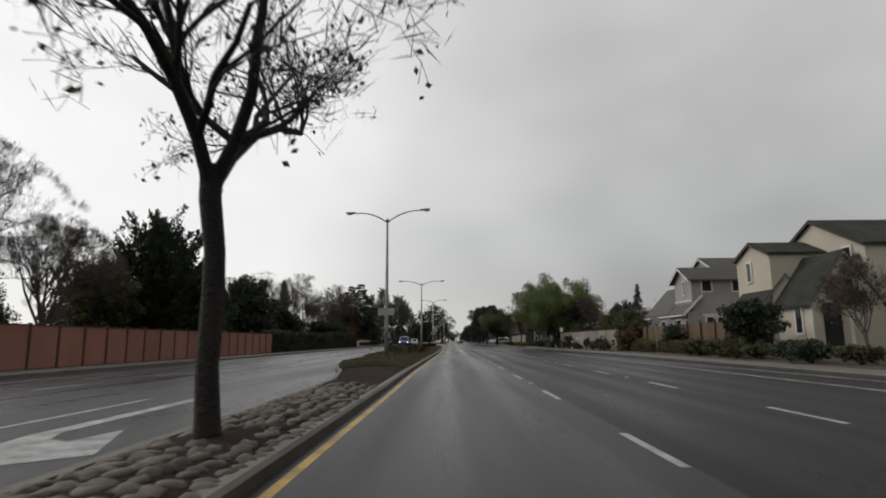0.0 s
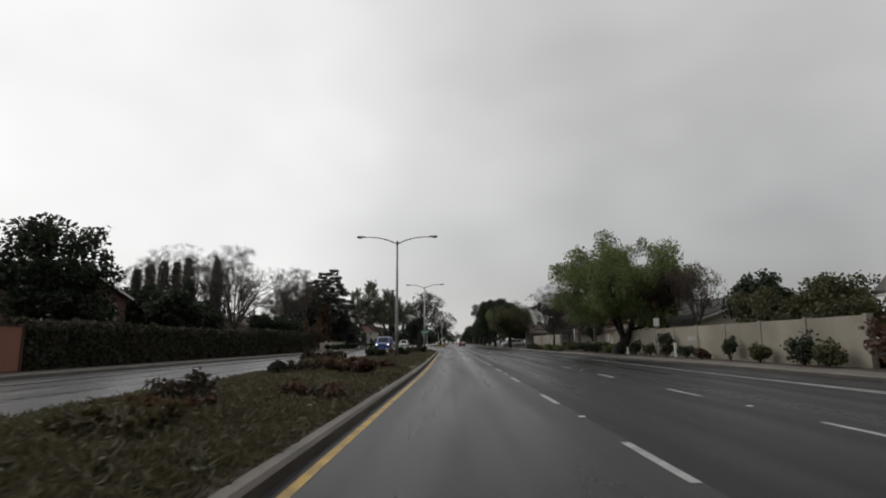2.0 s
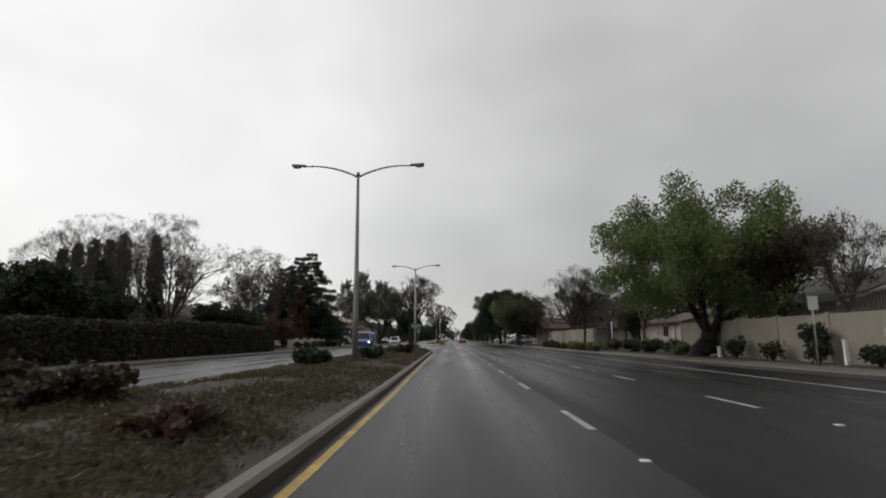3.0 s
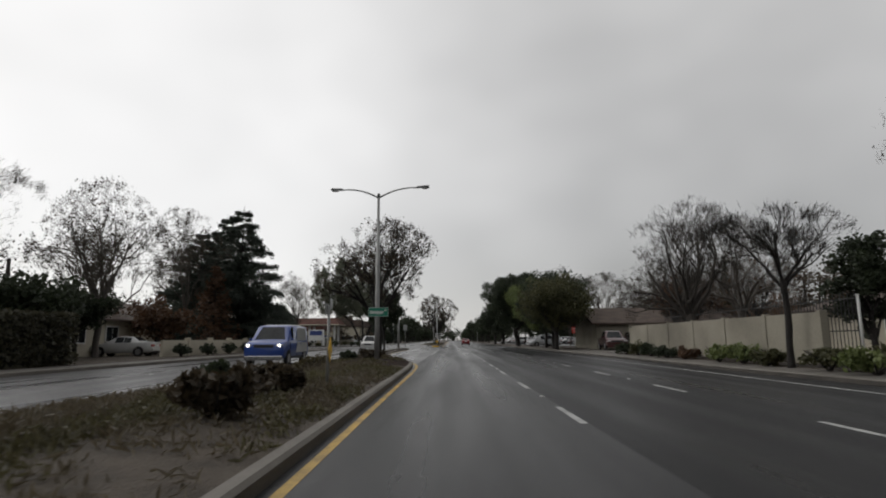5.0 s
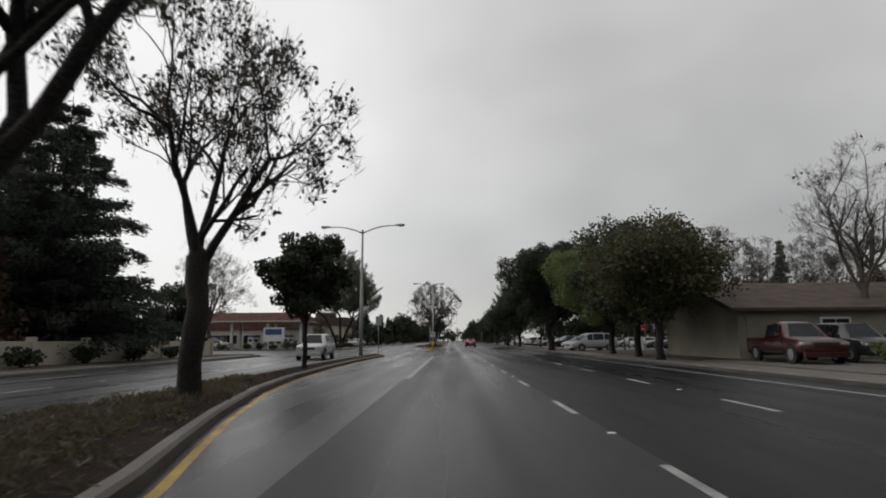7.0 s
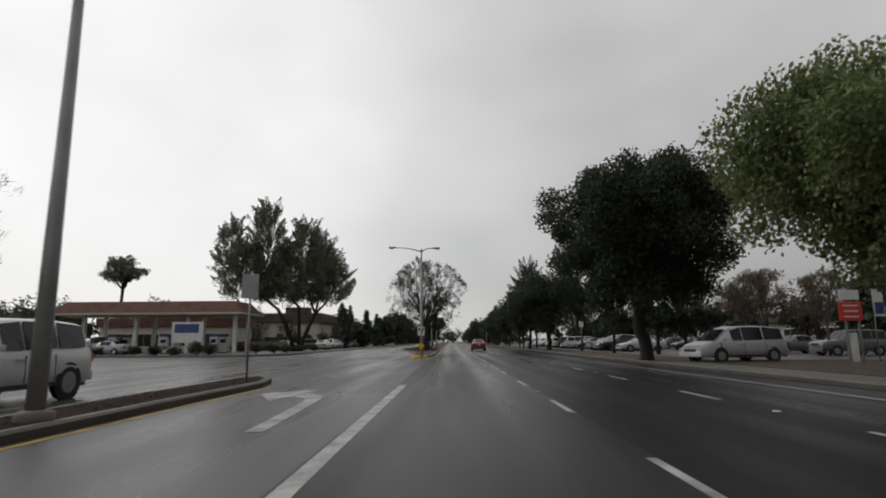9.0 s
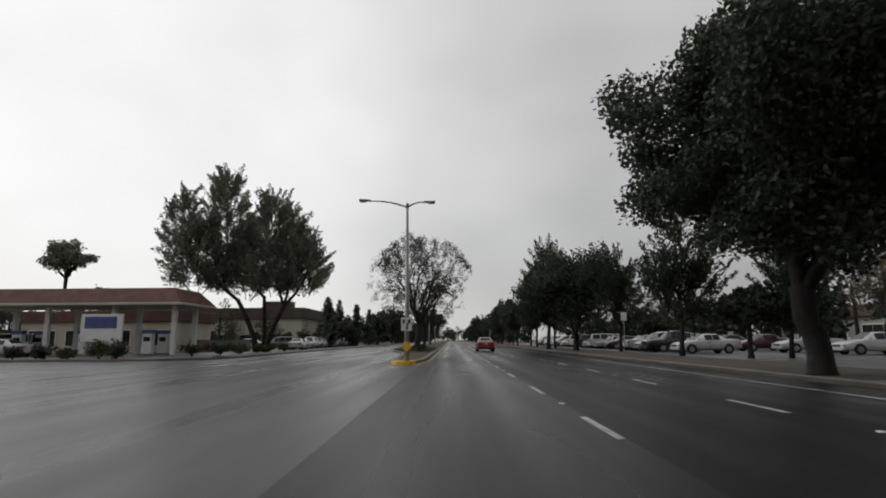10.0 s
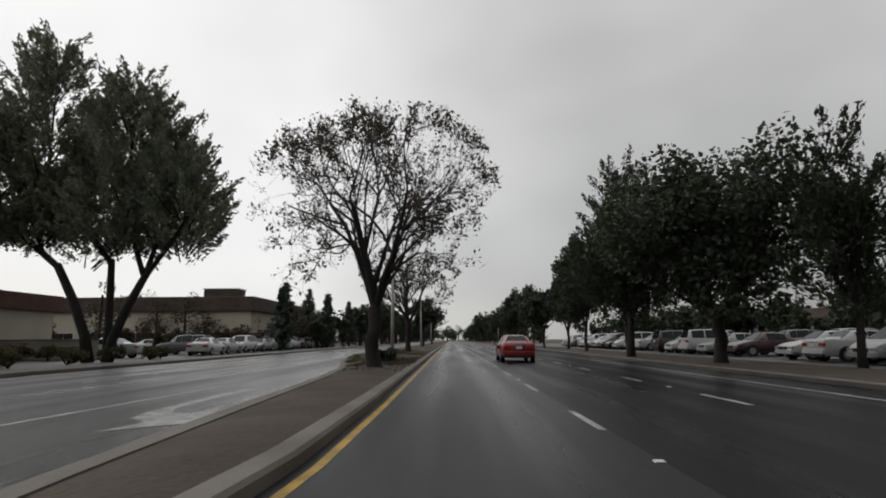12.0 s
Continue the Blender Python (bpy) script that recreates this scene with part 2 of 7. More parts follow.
SIGN_GREEN = mat("sign_green", (0.010, 0.17, 0.105), (0.016, 0.22, 0.14), rough=0.4, scale=2, fine=15, bump=0.03)
SIGN_WHITE = mat("sign_white", (0.60, 0.60, 0.58), (0.74, 0.74, 0.72), rough=0.45, scale=2, fine=15, bump=0.03)
SIGN_BLACK = mat("sign_black", (0.015, 0.015, 0.015), (0.03, 0.03, 0.03), rough=0.5, scale=2, fine=15, bump=0.03)
SIGN_RED = mat("sign_red", (0.55, 0.04, 0.03), (0.65, 0.07, 0.05), rough=0.45, scale=2, fine=15, bump=0.03)
SIGN_BLUE = mat("sign_blue", (0.035, 0.055, 0.19), (0.06, 0.085, 0.25), rough=0.45, scale=2, fine=15, bump=0.03)
STUCCO = mat("cream_stucco", (0.44, 0.40, 0.315), (0.57, 0.52, 0.42), rough=0.9, scale=0.5, fine=30, bump=0.3)
GREY_SIDING = mat("grey_siding", (0.27, 0.265, 0.25), (0.37, 0.36, 0.34), rough=0.8, scale=0.5, fine=30, bump=0.2)
WALL_CREAM = mat("garden_wall_stucco", (0.155, 0.14, 0.11), (0.33, 0.305, 0.245), rough=0.9, scale=0.35, fine=22, bump=0.3)
MOSSY_SHINGLE = mat("mossy_dark_shingle", (0.020, 0.021, 0.017), (0.060, 0.062, 0.050), rough=0.92, scale=0.8, fine=16, bump=0.9, courses=0.16, spec=0.25)
SHINGLE = mat("dark_shingle", (0.042, 0.039, 0.036), (0.125, 0.116, 0.108), rough=0.85, scale=1.5, fine=12, bump=0.9, vary="object", courses=0.16)
ROOF_BROWN = mat("brown_shingle", (0.050, 0.037, 0.030), (0.125, 0.090, 0.070), rough=0.85, scale=1.2, fine=12, bump=0.9, courses=0.18)
ROOF_RED = mat("red_tile_roof", (0.075, 0.034, 0.027), (0.165, 0.078, 0.06), rough=0.8, scale=1.2, fine=12, bump=0.9, courses=0.22)
TRIM = mat("white_trim", (0.62, 0.61, 0.58), (0.74, 0.73, 0.70), rough=0.6, scale=1, fine=20, bump=0.05)
DARK_GLASS = mat("dark_glass", (0.012, 0.014, 0.016), (0.03, 0.033, 0.036), rough=0.08, scale=1, fine=8, bump=0, spec=0.3)
IRON = mat("black_iron", (0.012, 0.012, 0.012), (0.03, 0.03, 0.03), rough=0.6, scale=2, fine=20, bump=0.1)
RUBBER = mat("tyre_rubber", (0.012, 0.012, 0.012), (0.028, 0.028, 0.028), rough=0.85, scale=3, fine=30, bump=0.2)
RIM = mat("alloy_rim", (0.30, 0.30, 0.31), (0.45, 0.45, 0.46), rough=0.35, scale=3, fine=30, bump=0, metallic=0.7)
CHROME = mat("chrome", (0.5, 0.5, 0.5), (0.6, 0.6, 0.6), rough=0.15, scale=3, fine=30, bump=0, metallic=1.0)
TAIL = mat("tail_lamp_red", (0.30, 0.012, 0.01), (0.40, 0.02, 0.015), rough=0.15, scale=3, fine=30, bump=0)
HEAD = mat("head_lamp", (0.30, 0.31, 0.32), (0.48, 0.48, 0.48), rough=0.1, scale=3, fine=30, bump=0)
SIGNAL_ON = glow("lit_green_lens", (0.05, 1.0, 0.75), 2.5)
HEAD_ON = glow("lit_head_lamp", (1.0, 0.94, 0.8), 4.0)


def car_paint(name, c):
    m = mat(name, tuple(v * 0.9 for v in c), tuple(min(1, v * 1.08) for v in c), rough=0.28, scale=0.8, fine=15, bump=0.0)
    m.node_tree.nodes["Principled BSDF"].inputs["Coat Weight"].default_value = 0.6
    m.node_tree.nodes["Principled BSDF"].inputs["Coat Roughness"].default_value = 0.08
    return m


RED_CAR = car_paint("red_car_paint", (0.24, 0.010, 0.018))
WHITE_CAR = car_paint("white_car_paint", (0.54, 0.54, 0.53))
SILVER_CAR = car_paint("silver_car_paint", (0.40, 0.41, 0.42))
GREY_CAR = car_paint("grey_car_paint", (0.12, 0.125, 0.13))
BLACK_CAR = car_paint("black_car_paint", (0.018, 0.018, 0.02))
BLUE_CAR = car_paint("blue_van_paint", (0.025, 0.065, 0.28))
MAROON_CAR = car_paint("maroon_car_paint", (0.052, 0.011, 0.011))


# ---- helpers of this scene ----
def mesh_of(name, verts, faces, material, smooth=False):
    me = bpy.data.meshes.new(name)
    me.from_pydata([tuple(v) for v in verts], [], [tuple(f) for f in faces])
    me.materials.append(material)
    if smooth:
        me.shade_smooth()
    me.update()
    return me


def part(name, data, material=None, parent=None, label="", m=None):
    """Links a bmesh, or a mesh, as one mesh object under a thing or a part."""
    if isinstance(data, bmesh.types.BMesh):
        me = bpy.data.meshes.new(name)
        data.to_mesh(me)
        data.free()
        me.materials.append(material)
    else:
        me = data
    ob = new(name, me)
    if parent is not None:
        ob.parent = parent
    if m is not None:
        ob.matrix_basis = m
    if label:
        ob["label"] = label
    return ob


def thing(name, label, category, m=None, group="", kind=""):
    ob = new(name)
    ob.empty_display_size = 0.2
    if m is not None:
        ob.matrix_basis = m
    return tagged(ob, label, category, group, kind)


def add_box(bm, lo, hi, bevel=0.0):
    c = [(a + b) / 2 for a, b in zip(lo, hi)]
    s = [b - a for a, b in zip(lo, hi)]
    r = bmesh.ops.create_cube(bm, size=1.0, matrix=Matrix.Translation(c) @ Matrix.Diagonal((*s, 1)))
    if bevel:
        edges = list({e for v in r["verts"] for e in v.link_edges})
        bmesh.ops.bevel(bm, geom=edges, offset=bevel, segments=2, affect="EDGES", profile=0.6)
    return bm


def box(lo, hi, bevel=0.0):
    return add_box(bmesh.new(), lo, hi, bevel)


def tube(points, radii, sides=6, cap=True):
    """Vertices and faces of a tapered tube along points."""
    pts = [Vector(p) for p in points]
    verts, faces = [], []
    ref = None
    for i, p in enumerate(pts):
        d = (pts[min(i + 1, len(pts) - 1)] - pts[max(i - 1, 0)])
        d = d.normalized() if d.length > 1e-6 else Vector((0, 0, 1))
        if ref is None:
            ref = d.orthogonal().normalized()
        u = (ref - d * ref.dot(d))
        u = u.normalized() if u.length > 1e-5 else d.orthogonal().normalized()
        ref = u
        v = d.cross(u)
        for k in range(sides):
            a = 2 * math.pi * k / sides
            verts.append(p + (u * math.cos(a) + v * math.sin(a)) * radii[i])
    for i in range(len(pts) - 1):
        for k in range(sides):
            a, b = i * sides + k, i * sides + (k + 1) % sides
            faces.append((a, b, b + sides, a + sides))
    if cap:
        faces.append(tuple(range(sides - 1, -1, -1)))
        faces.append(tuple(range((len(pts) - 1) * sides, len(pts) * sides)))
    return verts, faces


def merge(chunks):
    verts, faces = [], []
    for v, f in chunks:
        o = len(verts)
        verts.extend(v)
        faces.extend([tuple(i + o for i in q) for q in f])
    return verts, faces


def tube_part(name, points, radii, material, parent, sides=8, label="", smooth=True):
    v, f = tube(points, radii, sides)
    return part(name, mesh_of(name, v, f, material, smooth), parent=parent, label=label)


def leaves_mesh(name, points, size, material, rng, droop=0.0, aspect=1.6, heading=None):
    """Many small folded leaves, one at each point."""
    n = len(points)
    p = np.asarray(points, float)
    d = rng.normal(size=(n, 3))
    if heading is not None:
        d = d * 0.45 + heading
    d[:, 2] -= droop
    d /= np.linalg.norm(d, axis=1)[:, None]
    e = rng.normal(size=(n, 3))
    e -= d * (e * d).sum(1)[:, None]
    e /= np.linalg.norm(e, axis=1)[:, None]
    s = size * rng.uniform(0.55, 1.35, size=(n, 1))
    nrm = np.cross(d, e)
    a, b = p - d * s * aspect * 0.5, p + d * s * aspect * 0.5
    c1, c2 = p + e * s * 0.5 + nrm * s * 0.14, p - e * s * 0.5 + nrm * s * 0.14
    verts = np.stack([a, c1, b, c2], 1).reshape(-1, 3)
    idx = np.arange(n)[:, None] * 4
    faces = np.concatenate([idx + [0, 1, 2], idx + [0, 2, 3]], 0)
    me = bpy.data.meshes.new(name)
    me.from_pydata(verts.tolist(), [], faces.tolist())
    me.materials.append(material)
    return me


# ---- plan ----
def along(y, table):
    return float(np.interp(y, [a for a, _ in table], [b for _, b in table]))


KERB_R = [(-60, 12.3), (60, 12.2), (100, 10.4), (160, 10.0), (185, 9.8), (900, 9.8)]
KERB_L = -15.6
MEDIAN_Z = 0.14


def flat(name, outline, z, material, label, category, thick=0.0):
    """A level slab from its outline, with its sides."""
    bm = bmesh.new()
    vs = [bm.verts.new((x, y, z)) for x, y in outline]
    f = bm.faces.new(vs)
    if f.normal.z < 0:
        f.normal_flip()
    if thick:
        r = bmesh.ops.extrude_face_region(bm, geom=[f])
        bmesh.ops.translate(bm, verts=[v for v in r["geom"] if isinstance(v, bmesh.types.BMVert)], vec=(0, 0, -thick))
        bmesh.ops.recalc_face_normals(bm, faces=bm.faces)
        # faces point outwards
    return tagged(part(name, bm, material), label, category, kind="structure")


def strip(name, path, width, z0, z1, material, label, category, closed=False, bevel=0.03, face=None):
    """A kerb or a painted line: a bar of that width to the left of the path."""
    pts = [Vector((x, y)) for x, y in path]
    n = len(pts)
    verts, faces = [], []
    for i, p in enumerate(pts):
        a = pts[(i - 1) % n] if (closed or i) else p
        b = pts[(i + 1) % n] if (closed or i < n - 1) else p
        d = (b - a).normalized()
        side = Vector((-d.y, d.x))
        prof = [(0, z0), (0, z1 - bevel), (bevel, z1), (width, z1), (width, z0)] if bevel else [(0, z0), (0, z1), (width, z1), (width, z0)]
        for o, z in prof:
            q = p + side * o
            verts.append((q.x, q.y, z))
    k = 5 if bevel else 4
    for i in range(n if closed else n - 1):
        for j in range(k):
            a, b = i * k + j, i * k + (j + 1) % k
            c, e = ((i + 1) % n) * k + (j + 1) % k, ((i + 1) % n) * k + j
            faces.append((a, b, c, e))
    if not closed:
        faces.append(tuple(range(k)))
        faces.append(tuple(range((n - 1) * k + k - 1, (n - 1) * k - 1, -1)))
    me = mesh_of(name, verts, faces, material)
    # upright side takes the darker material that carries its shade
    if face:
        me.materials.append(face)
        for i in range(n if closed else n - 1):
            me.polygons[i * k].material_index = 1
    bm = bmesh.new()
    bm.from_mesh(me)
    bmesh.ops.recalc_face_normals(bm, faces=bm.faces)
    bm.to_mesh(me)
    bm.free()
    return tagged(part(name, me), label, category, kind="structure")

# ---- ground, road, medians ----
tagged(part("ground", mesh_of("ground", [(-1500, -200, -0.06), (1500, -200, -0.06), (1500, 3500, -0.06), (-1500, 3500, -0.06)], [(0, 1, 2, 3)], EARTH)),
       "brown winter earth and dry grass beside the road", "ground", kind="structure")

road_y = [-60 + 6 * i for i in range(160)]
JOINT_L, JOINT_R = -1.52, 2.12


def carriageway(name, left, right, material, label, south=-1e9, north=1e9):
    """One pour of asphalt between two lines, level with its neighbours."""
    v, f = [], []
    ys = sorted({min(max(y, south), north) for y in road_y})
    for i, y in enumerate(ys):
        for k in range(5):
            v.append((left(y) + (right(y) - left(y)) * k / 4, y, 0.0))
        if i:
            for k in range(4):
                a = (i - 1) * 5 + k
                f.append((a, a + 1, a + 6, a + 5))
    return tagged(part(name, mesh_of(name, v, f, material)), label, "road", kind="structure")


carriageway("road_far_south", lambda y: KERB_L, lambda y: JOINT_L, PATCHED_ASPHALT, "darker resurfaced wet asphalt of the far carriageway", north=33.0)
carriageway("road_far", lambda y: KERB_L, lambda y: JOINT_L, WORN_ASPHALT, "worn pale wet asphalt of the far carriageway", 33.0, 150.0)
carriageway("road_far_north", lambda y: KERB_L, lambda y: JOINT_L, PALE_ASPHALT, "older pale wet asphalt of the crossing and turn lane", 150.0)
carriageway("road_near", lambda y: JOINT_L, lambda y: JOINT_R, ASPHALT, "wet dark grey asphalt inner lane with worn wheel tracks")
carriageway("road_outer", lambda y: JOINT_R, lambda y: along(y, KERB_R), NEW_ASPHALT, "newer dark wet asphalt of the outer lanes")
flat("side_road", [(-90, 158), (KERB_L, 158), (KERB_L, 191), (-16.3, 189), (-19, 187), (-90, 187)], -0.004, OLD_ASPHALT, "wet asphalt side street at the junction", "road")
flat("forecourt", [(-75, 187.2), (-19, 187.2), (-17.6, 188.4), (-17.6, 300), (-75, 300)], 0.06, LOT, "wet asphalt forecourt and car park", "pavement", 0.1)
flat("car_park", [(14.2, 166), (70, 166), (70, 330), (14.2, 330)], 0.08, LOT, "wet asphalt car park behind the verge", "pavement", 0.12)
flat("driveway", [(12.7, 121), (30, 121), (30, 136.8), (12.7, 136.8)], 0.16, PAVING, "damp concrete driveway in front of a garage", "pavement", 0.2)

KERB_RX = [(along(y, KERB_R), y) for y in range(-60, 620, 4)]
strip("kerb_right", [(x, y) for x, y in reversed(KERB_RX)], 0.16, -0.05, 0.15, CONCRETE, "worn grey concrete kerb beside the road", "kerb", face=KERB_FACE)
strip("kerb_left_south", [(KERB_L, y) for y in (-60, 40, 100, 152)] + [(-17, 156)], 0.16, -0.05, 0.15, CONCRETE, "grey concrete kerb along the far carriageway", "kerb")
strip("kerb_left_north", [(-90, 187), (-40, 187), (-19, 187), (-16.3, 189), (KERB_L, 191), (KERB_L, 300), (KERB_L, 620)], 0.16, -0.05, 0.15, CONCRETE, "grey concrete kerb along the far carriageway", "kerb")


def ribbon(name, left, right, ys, z, material, label, category):
    """A level band between two lines that vary along y."""
    v, f = [], []
    for i, y in enumerate(ys):
        v += [(left(y), y, z), (right(y), y, z), (left(y), y, -0.04), (right(y), y, -0.04)]
        if i:
            a = (i - 1) * 4
            f += [(a, a + 1, a + 5, a + 4), (a, a + 4, a + 6, a + 2), (a + 1, a + 3, a + 7, a + 5)]
    return tagged(part(name, mesh_of(name, v, f, material)), label, category, kind="structure")


ribbon("sidewalk_left", lambda y: -17.35, lambda y: KERB_L - 0.165, [-60, 0, 60, 155], 0.15, PAVING, "damp concrete sidewalk beside the redwood fence", "sidewalk")
ribbon("sidewalk_left_north", lambda y: -17.55, lambda y: KERB_L - 0.165, [193, 250, 600], 0.15, PAVING, "damp concrete sidewalk beside the forecourt", "sidewalk")
ribbon("sidewalk_right", lambda y: along(y, KERB_R) + 0.165, lambda y: along(y, KERB_R) + 1.9, [-60, 0, 40, 60, 80, 100, 130, 165], 0.15, PAVING, "wet concrete sidewalk beside the road", "sidewalk")
ribbon("verge_north", lambda y: along(y, KERB_R) + 0.165, lambda y: 14.19, [165.01, 185, 250, 400, 600], 0.15, VERGE, "brown winter grass verge beside the car park", "verge")
ribbon("garden_south", lambda y: along(y, KERB_R) + 1.905, lambda y: 60, [-60, 0, 60, 80, 100, 120.9], 0.17, SOIL, "bare front gardens with dead leaves", "garden")
ribbon("garden_mid", lambda y: along(y, KERB_R) + 1.905, lambda y: 60, [136.9, 150, 165.9], 0.17, SOIL, "bare front garden with dead leaves", "garden")
ribbon("garden_left", lambda y: -70, lambda y: -17.36, [-60, 40, 157.9], 0.17, SOIL, "bare gardens behind the fence and hedge", "garden")

MR1 = [(-60, -1.82), (5, -1.80), (14, -1.74), (22, -1.72), (30, -1.62), (38, -1.53), (46, -1.42), (54, -1.31), (62, -1.29), (75, -1.35), (92, -1.43), (100, -1.45), (104, -1.51), (106.7, -1.65), (109.5, -2.02),
       (112.3, -2.58), (114, -3.02), (116.5, -3.62), (121, -4.50), (126, -5.05), (133, -5.35), (141, -5.45), (148, -5.30), (152, -5.12), (153.6, -5.4), (154.6, -5.95)]
ML1 = [(-60, -3.45), (13, -3.5), (16.5, -3.6), (21.4, -4.35), (24.2, -5.0), (27.5, -5.6), (34, -5.6), (40, -6.3), (45, -6.9), (57, -7.0), (65, -6.5), (80, -6.5), (95, -6.3), (104, -6.3), (108, -5.95), (112, -5.75),
       (116, -6.4), (121, -6.3), (126, -6.5), (133, -6.7), (148, -6.75), (153.6, -6.6), (154.6, -6.25)]
MR2 = [(179.55, -2.1), (180.15, -1.86), (182, -1.64), (184.8, -1.44), (190, -1.39), (620, -1.39)]
ML2 = [(179.55, -2.5), (180.15, -2.98), (184, -3.3), (187.6, -3.5), (196, -3.9), (201, -4.3), (205, -4.9), (212, -6.2), (222, -7.4), (620, -7.4)]


def median(tag, mr, ml, place, wide, cover, label, face):
    ring = [(x, y) for y, x in mr] + [(x, y) for y, x in reversed(ml)]
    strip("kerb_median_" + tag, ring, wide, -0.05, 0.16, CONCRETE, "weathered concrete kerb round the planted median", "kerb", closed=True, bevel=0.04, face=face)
    y0, y1 = mr[0][0], mr[-1][0]
    ys = list(np.arange(y0 + 0.2, min(y1, 260) - 0.15, 0.5)) + ([300.0, 400.0, y1 - 0.2] if y1 > 300 else [])
    v, f = [], []
    for i, y in enumerate(ys):
        a, b = along(y, ml) + wide - 0.005, along(y, mr) - wide + 0.005
        for k in range(9):
            u = k / 8
            x = a + (b - a) * u
            h = MEDIAN_Z + 0.16 * math.sin(math.pi * u) * min(1, (b - a) / 4) + 0.05 * noise.noise((x * 1.3, y * 1.3, 2.0)) * math.sin(math.pi * u)
            v.append((x, y, h))
        if i:
            for k in range(8):
                p = (i - 1) * 9 + k
                f.append((p, p + 1, p + 10, p + 9))
    me = mesh_of("median_" + tag, v, f, cover, True)
    if tag == "south":
        # bare trodden earth before the planting and under the far trees, with ragged edges
        me.materials.append(PAD_EARTH)
        for p in me.polygons:
            edge = 1.2 * noise.noise((p.center.x * 0.9, 3.0, 1.0))
            if p.center.y < 24.0 + edge or p.center.y > 101.0 + 4 * edge:
                p.material_index = 1
    return tagged(part("median_" + tag, me), label, place, kind="structure")


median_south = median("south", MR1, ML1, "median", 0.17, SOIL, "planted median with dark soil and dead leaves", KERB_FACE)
median("north", MR2, ML2, "median", 0.30, VERGE, "bare grey-brown median with short dry grass", None)


def median_height(x, y, mr, ml):
    a, b = along(y, ml) + 0.165, along(y, mr) - 0.165
    u = min(1, max(0, (x - a) / (b - a)))
    return MEDIAN_Z + 0.16 * math.sin(math.pi * u) * min(1, (b - a) / 4) + 0.05 * noise.noise((x * 1.3, y * 1.3, 2.0)) * math.sin(math.pi * u)


# painted lines
strip("yellow_line_south", [(x + 0.225, y) for y, x in MR1[:-2]], 0.11, -0.002, 0.004, YELLOW, "worn yellow edge line beside the median kerb", "road line", bevel=0)
strip("yellow_line_north", [(-1.75, 178.9), (-1.42, 181.6), (-1.20, 184.8), (-1.15, 190), (-1.15, 300), (-1.15, 620)], 0.11, -0.002, 0.004, YELLOW, "worn yellow edge line beside the median kerb", "road line", bevel=0)
EDGE = [(-60, 9.8), (45, 9.8), (110, 9.2), (150, 8.6), (200, 8.3), (620, 8.3)]
strip("edge_line", [(along(y, EDGE), y) for y in (-60, 0, 45, 80, 110, 150, 200, 620)], 0.11, -0.002, 0.004, WHITE_PAINT, "worn white edge line", "road line", bevel=0)
strip("bike_line", [(12.0, 14), (11.6, 24), (10.9, 34), (10.2, 44), (9.85, 50)], 0.11, -0.002, 0.004, WHITE_PAINT, "worn white cycle lane line", "road line", bevel=0)
strip("turn_lane_line", [(-1.3, 126), (-1.25, 152.6)], 0.2, -0.002, 0.004, WHITE_PAINT, "thick white turn lane line", "road line", bevel=0)
strip("far_turn_line_south", [(-6.75, -40), (-6.6, 12.5)], 0.11, -0.002, 0.004, WHITE_PAINT, "white turn lane line of the far carriageway", "road line", bevel=0)
strip("far_turn_line_north", [(-7.0, 181), (-6.05, 195)], 0.11, -0.002, 0.004, WHITE_PAINT, "white turn lane line of the far carriageway", "road line", bevel=0)
strip("far_edge_line", [(-13.9, -60), (-13.9, 50), (-13.9, 150)], 0.1, -0.002, 0.004, WHITE_PAINT, "worn white edge line of the far carriageway", "road line", bevel=0)

dash_bm = box((-0.055, 0, -0.002), (0.055, 2.0, 0.005))
dash_me = bpy.data.meshes.new("dash")
dash_bm.to_mesh(dash_me)
dash_bm.free()
dash_me.materials.append(WHITE_PAINT)
INNER = [(-6, -31.5), (0, 5.65), (8, 56.4), (13, 87.6), (18, 117.0), (25, 157.8), (30, 187.0), (64, 385.0)]
OUTER = [(-6, -29.2), (0, 8.4), (6, 45.1), (7, 51.9), (13, 92.4), (15, 104.8), (23, 154.3), (62, 385.0)]
FAR = [(-6, -35.1), (0, 2.4), (64, 403.0)]
stud_bm = box((-0.05, -0.05, 0), (0.05, 0.05, 0.018), 0.006)
stud_me = bpy.data.meshes.new("stud")
stud_bm.to_mesh(stud_me)
stud_bm.free()
stud_me.materials.append(SIGN_WHITE)
for name_x, x, table in (("lane_line_inner", 2.05, INNER), ("lane_line_outer", 5.45, OUTER), ("lane_line_far", -11.0, FAR)):
    lane = thing(name_x, "row of worn white lane dashes and raised markers", "road line", kind="structure")
    for k in range(table[0][0], table[-1][0] + 1):
        y = along(k, table)
        if name_x == "lane_line_far" and 154 < y < 182:
            continue
        part("dash", dash_me, parent=lane, m=pose(x, y, 0))
        if y < 240 and k % 2 == 0:
            part("stud", stud_me, parent=lane, m=pose(x + 0.02, y - 2.0, 0.0))
for y in (170.35, 172.4):
    bm = bmesh.new()
    bmesh.ops.create_cone(bm, cap_ends=True, segments=20, radius1=0.24, radius2=0.23, depth=0.012)
    tagged(part("utility_cover", bm, CONCRETE, m=pose(0.53, y, 0.004)), "round pale utility cover set in the wet asphalt", "manhole cover", kind="structure")


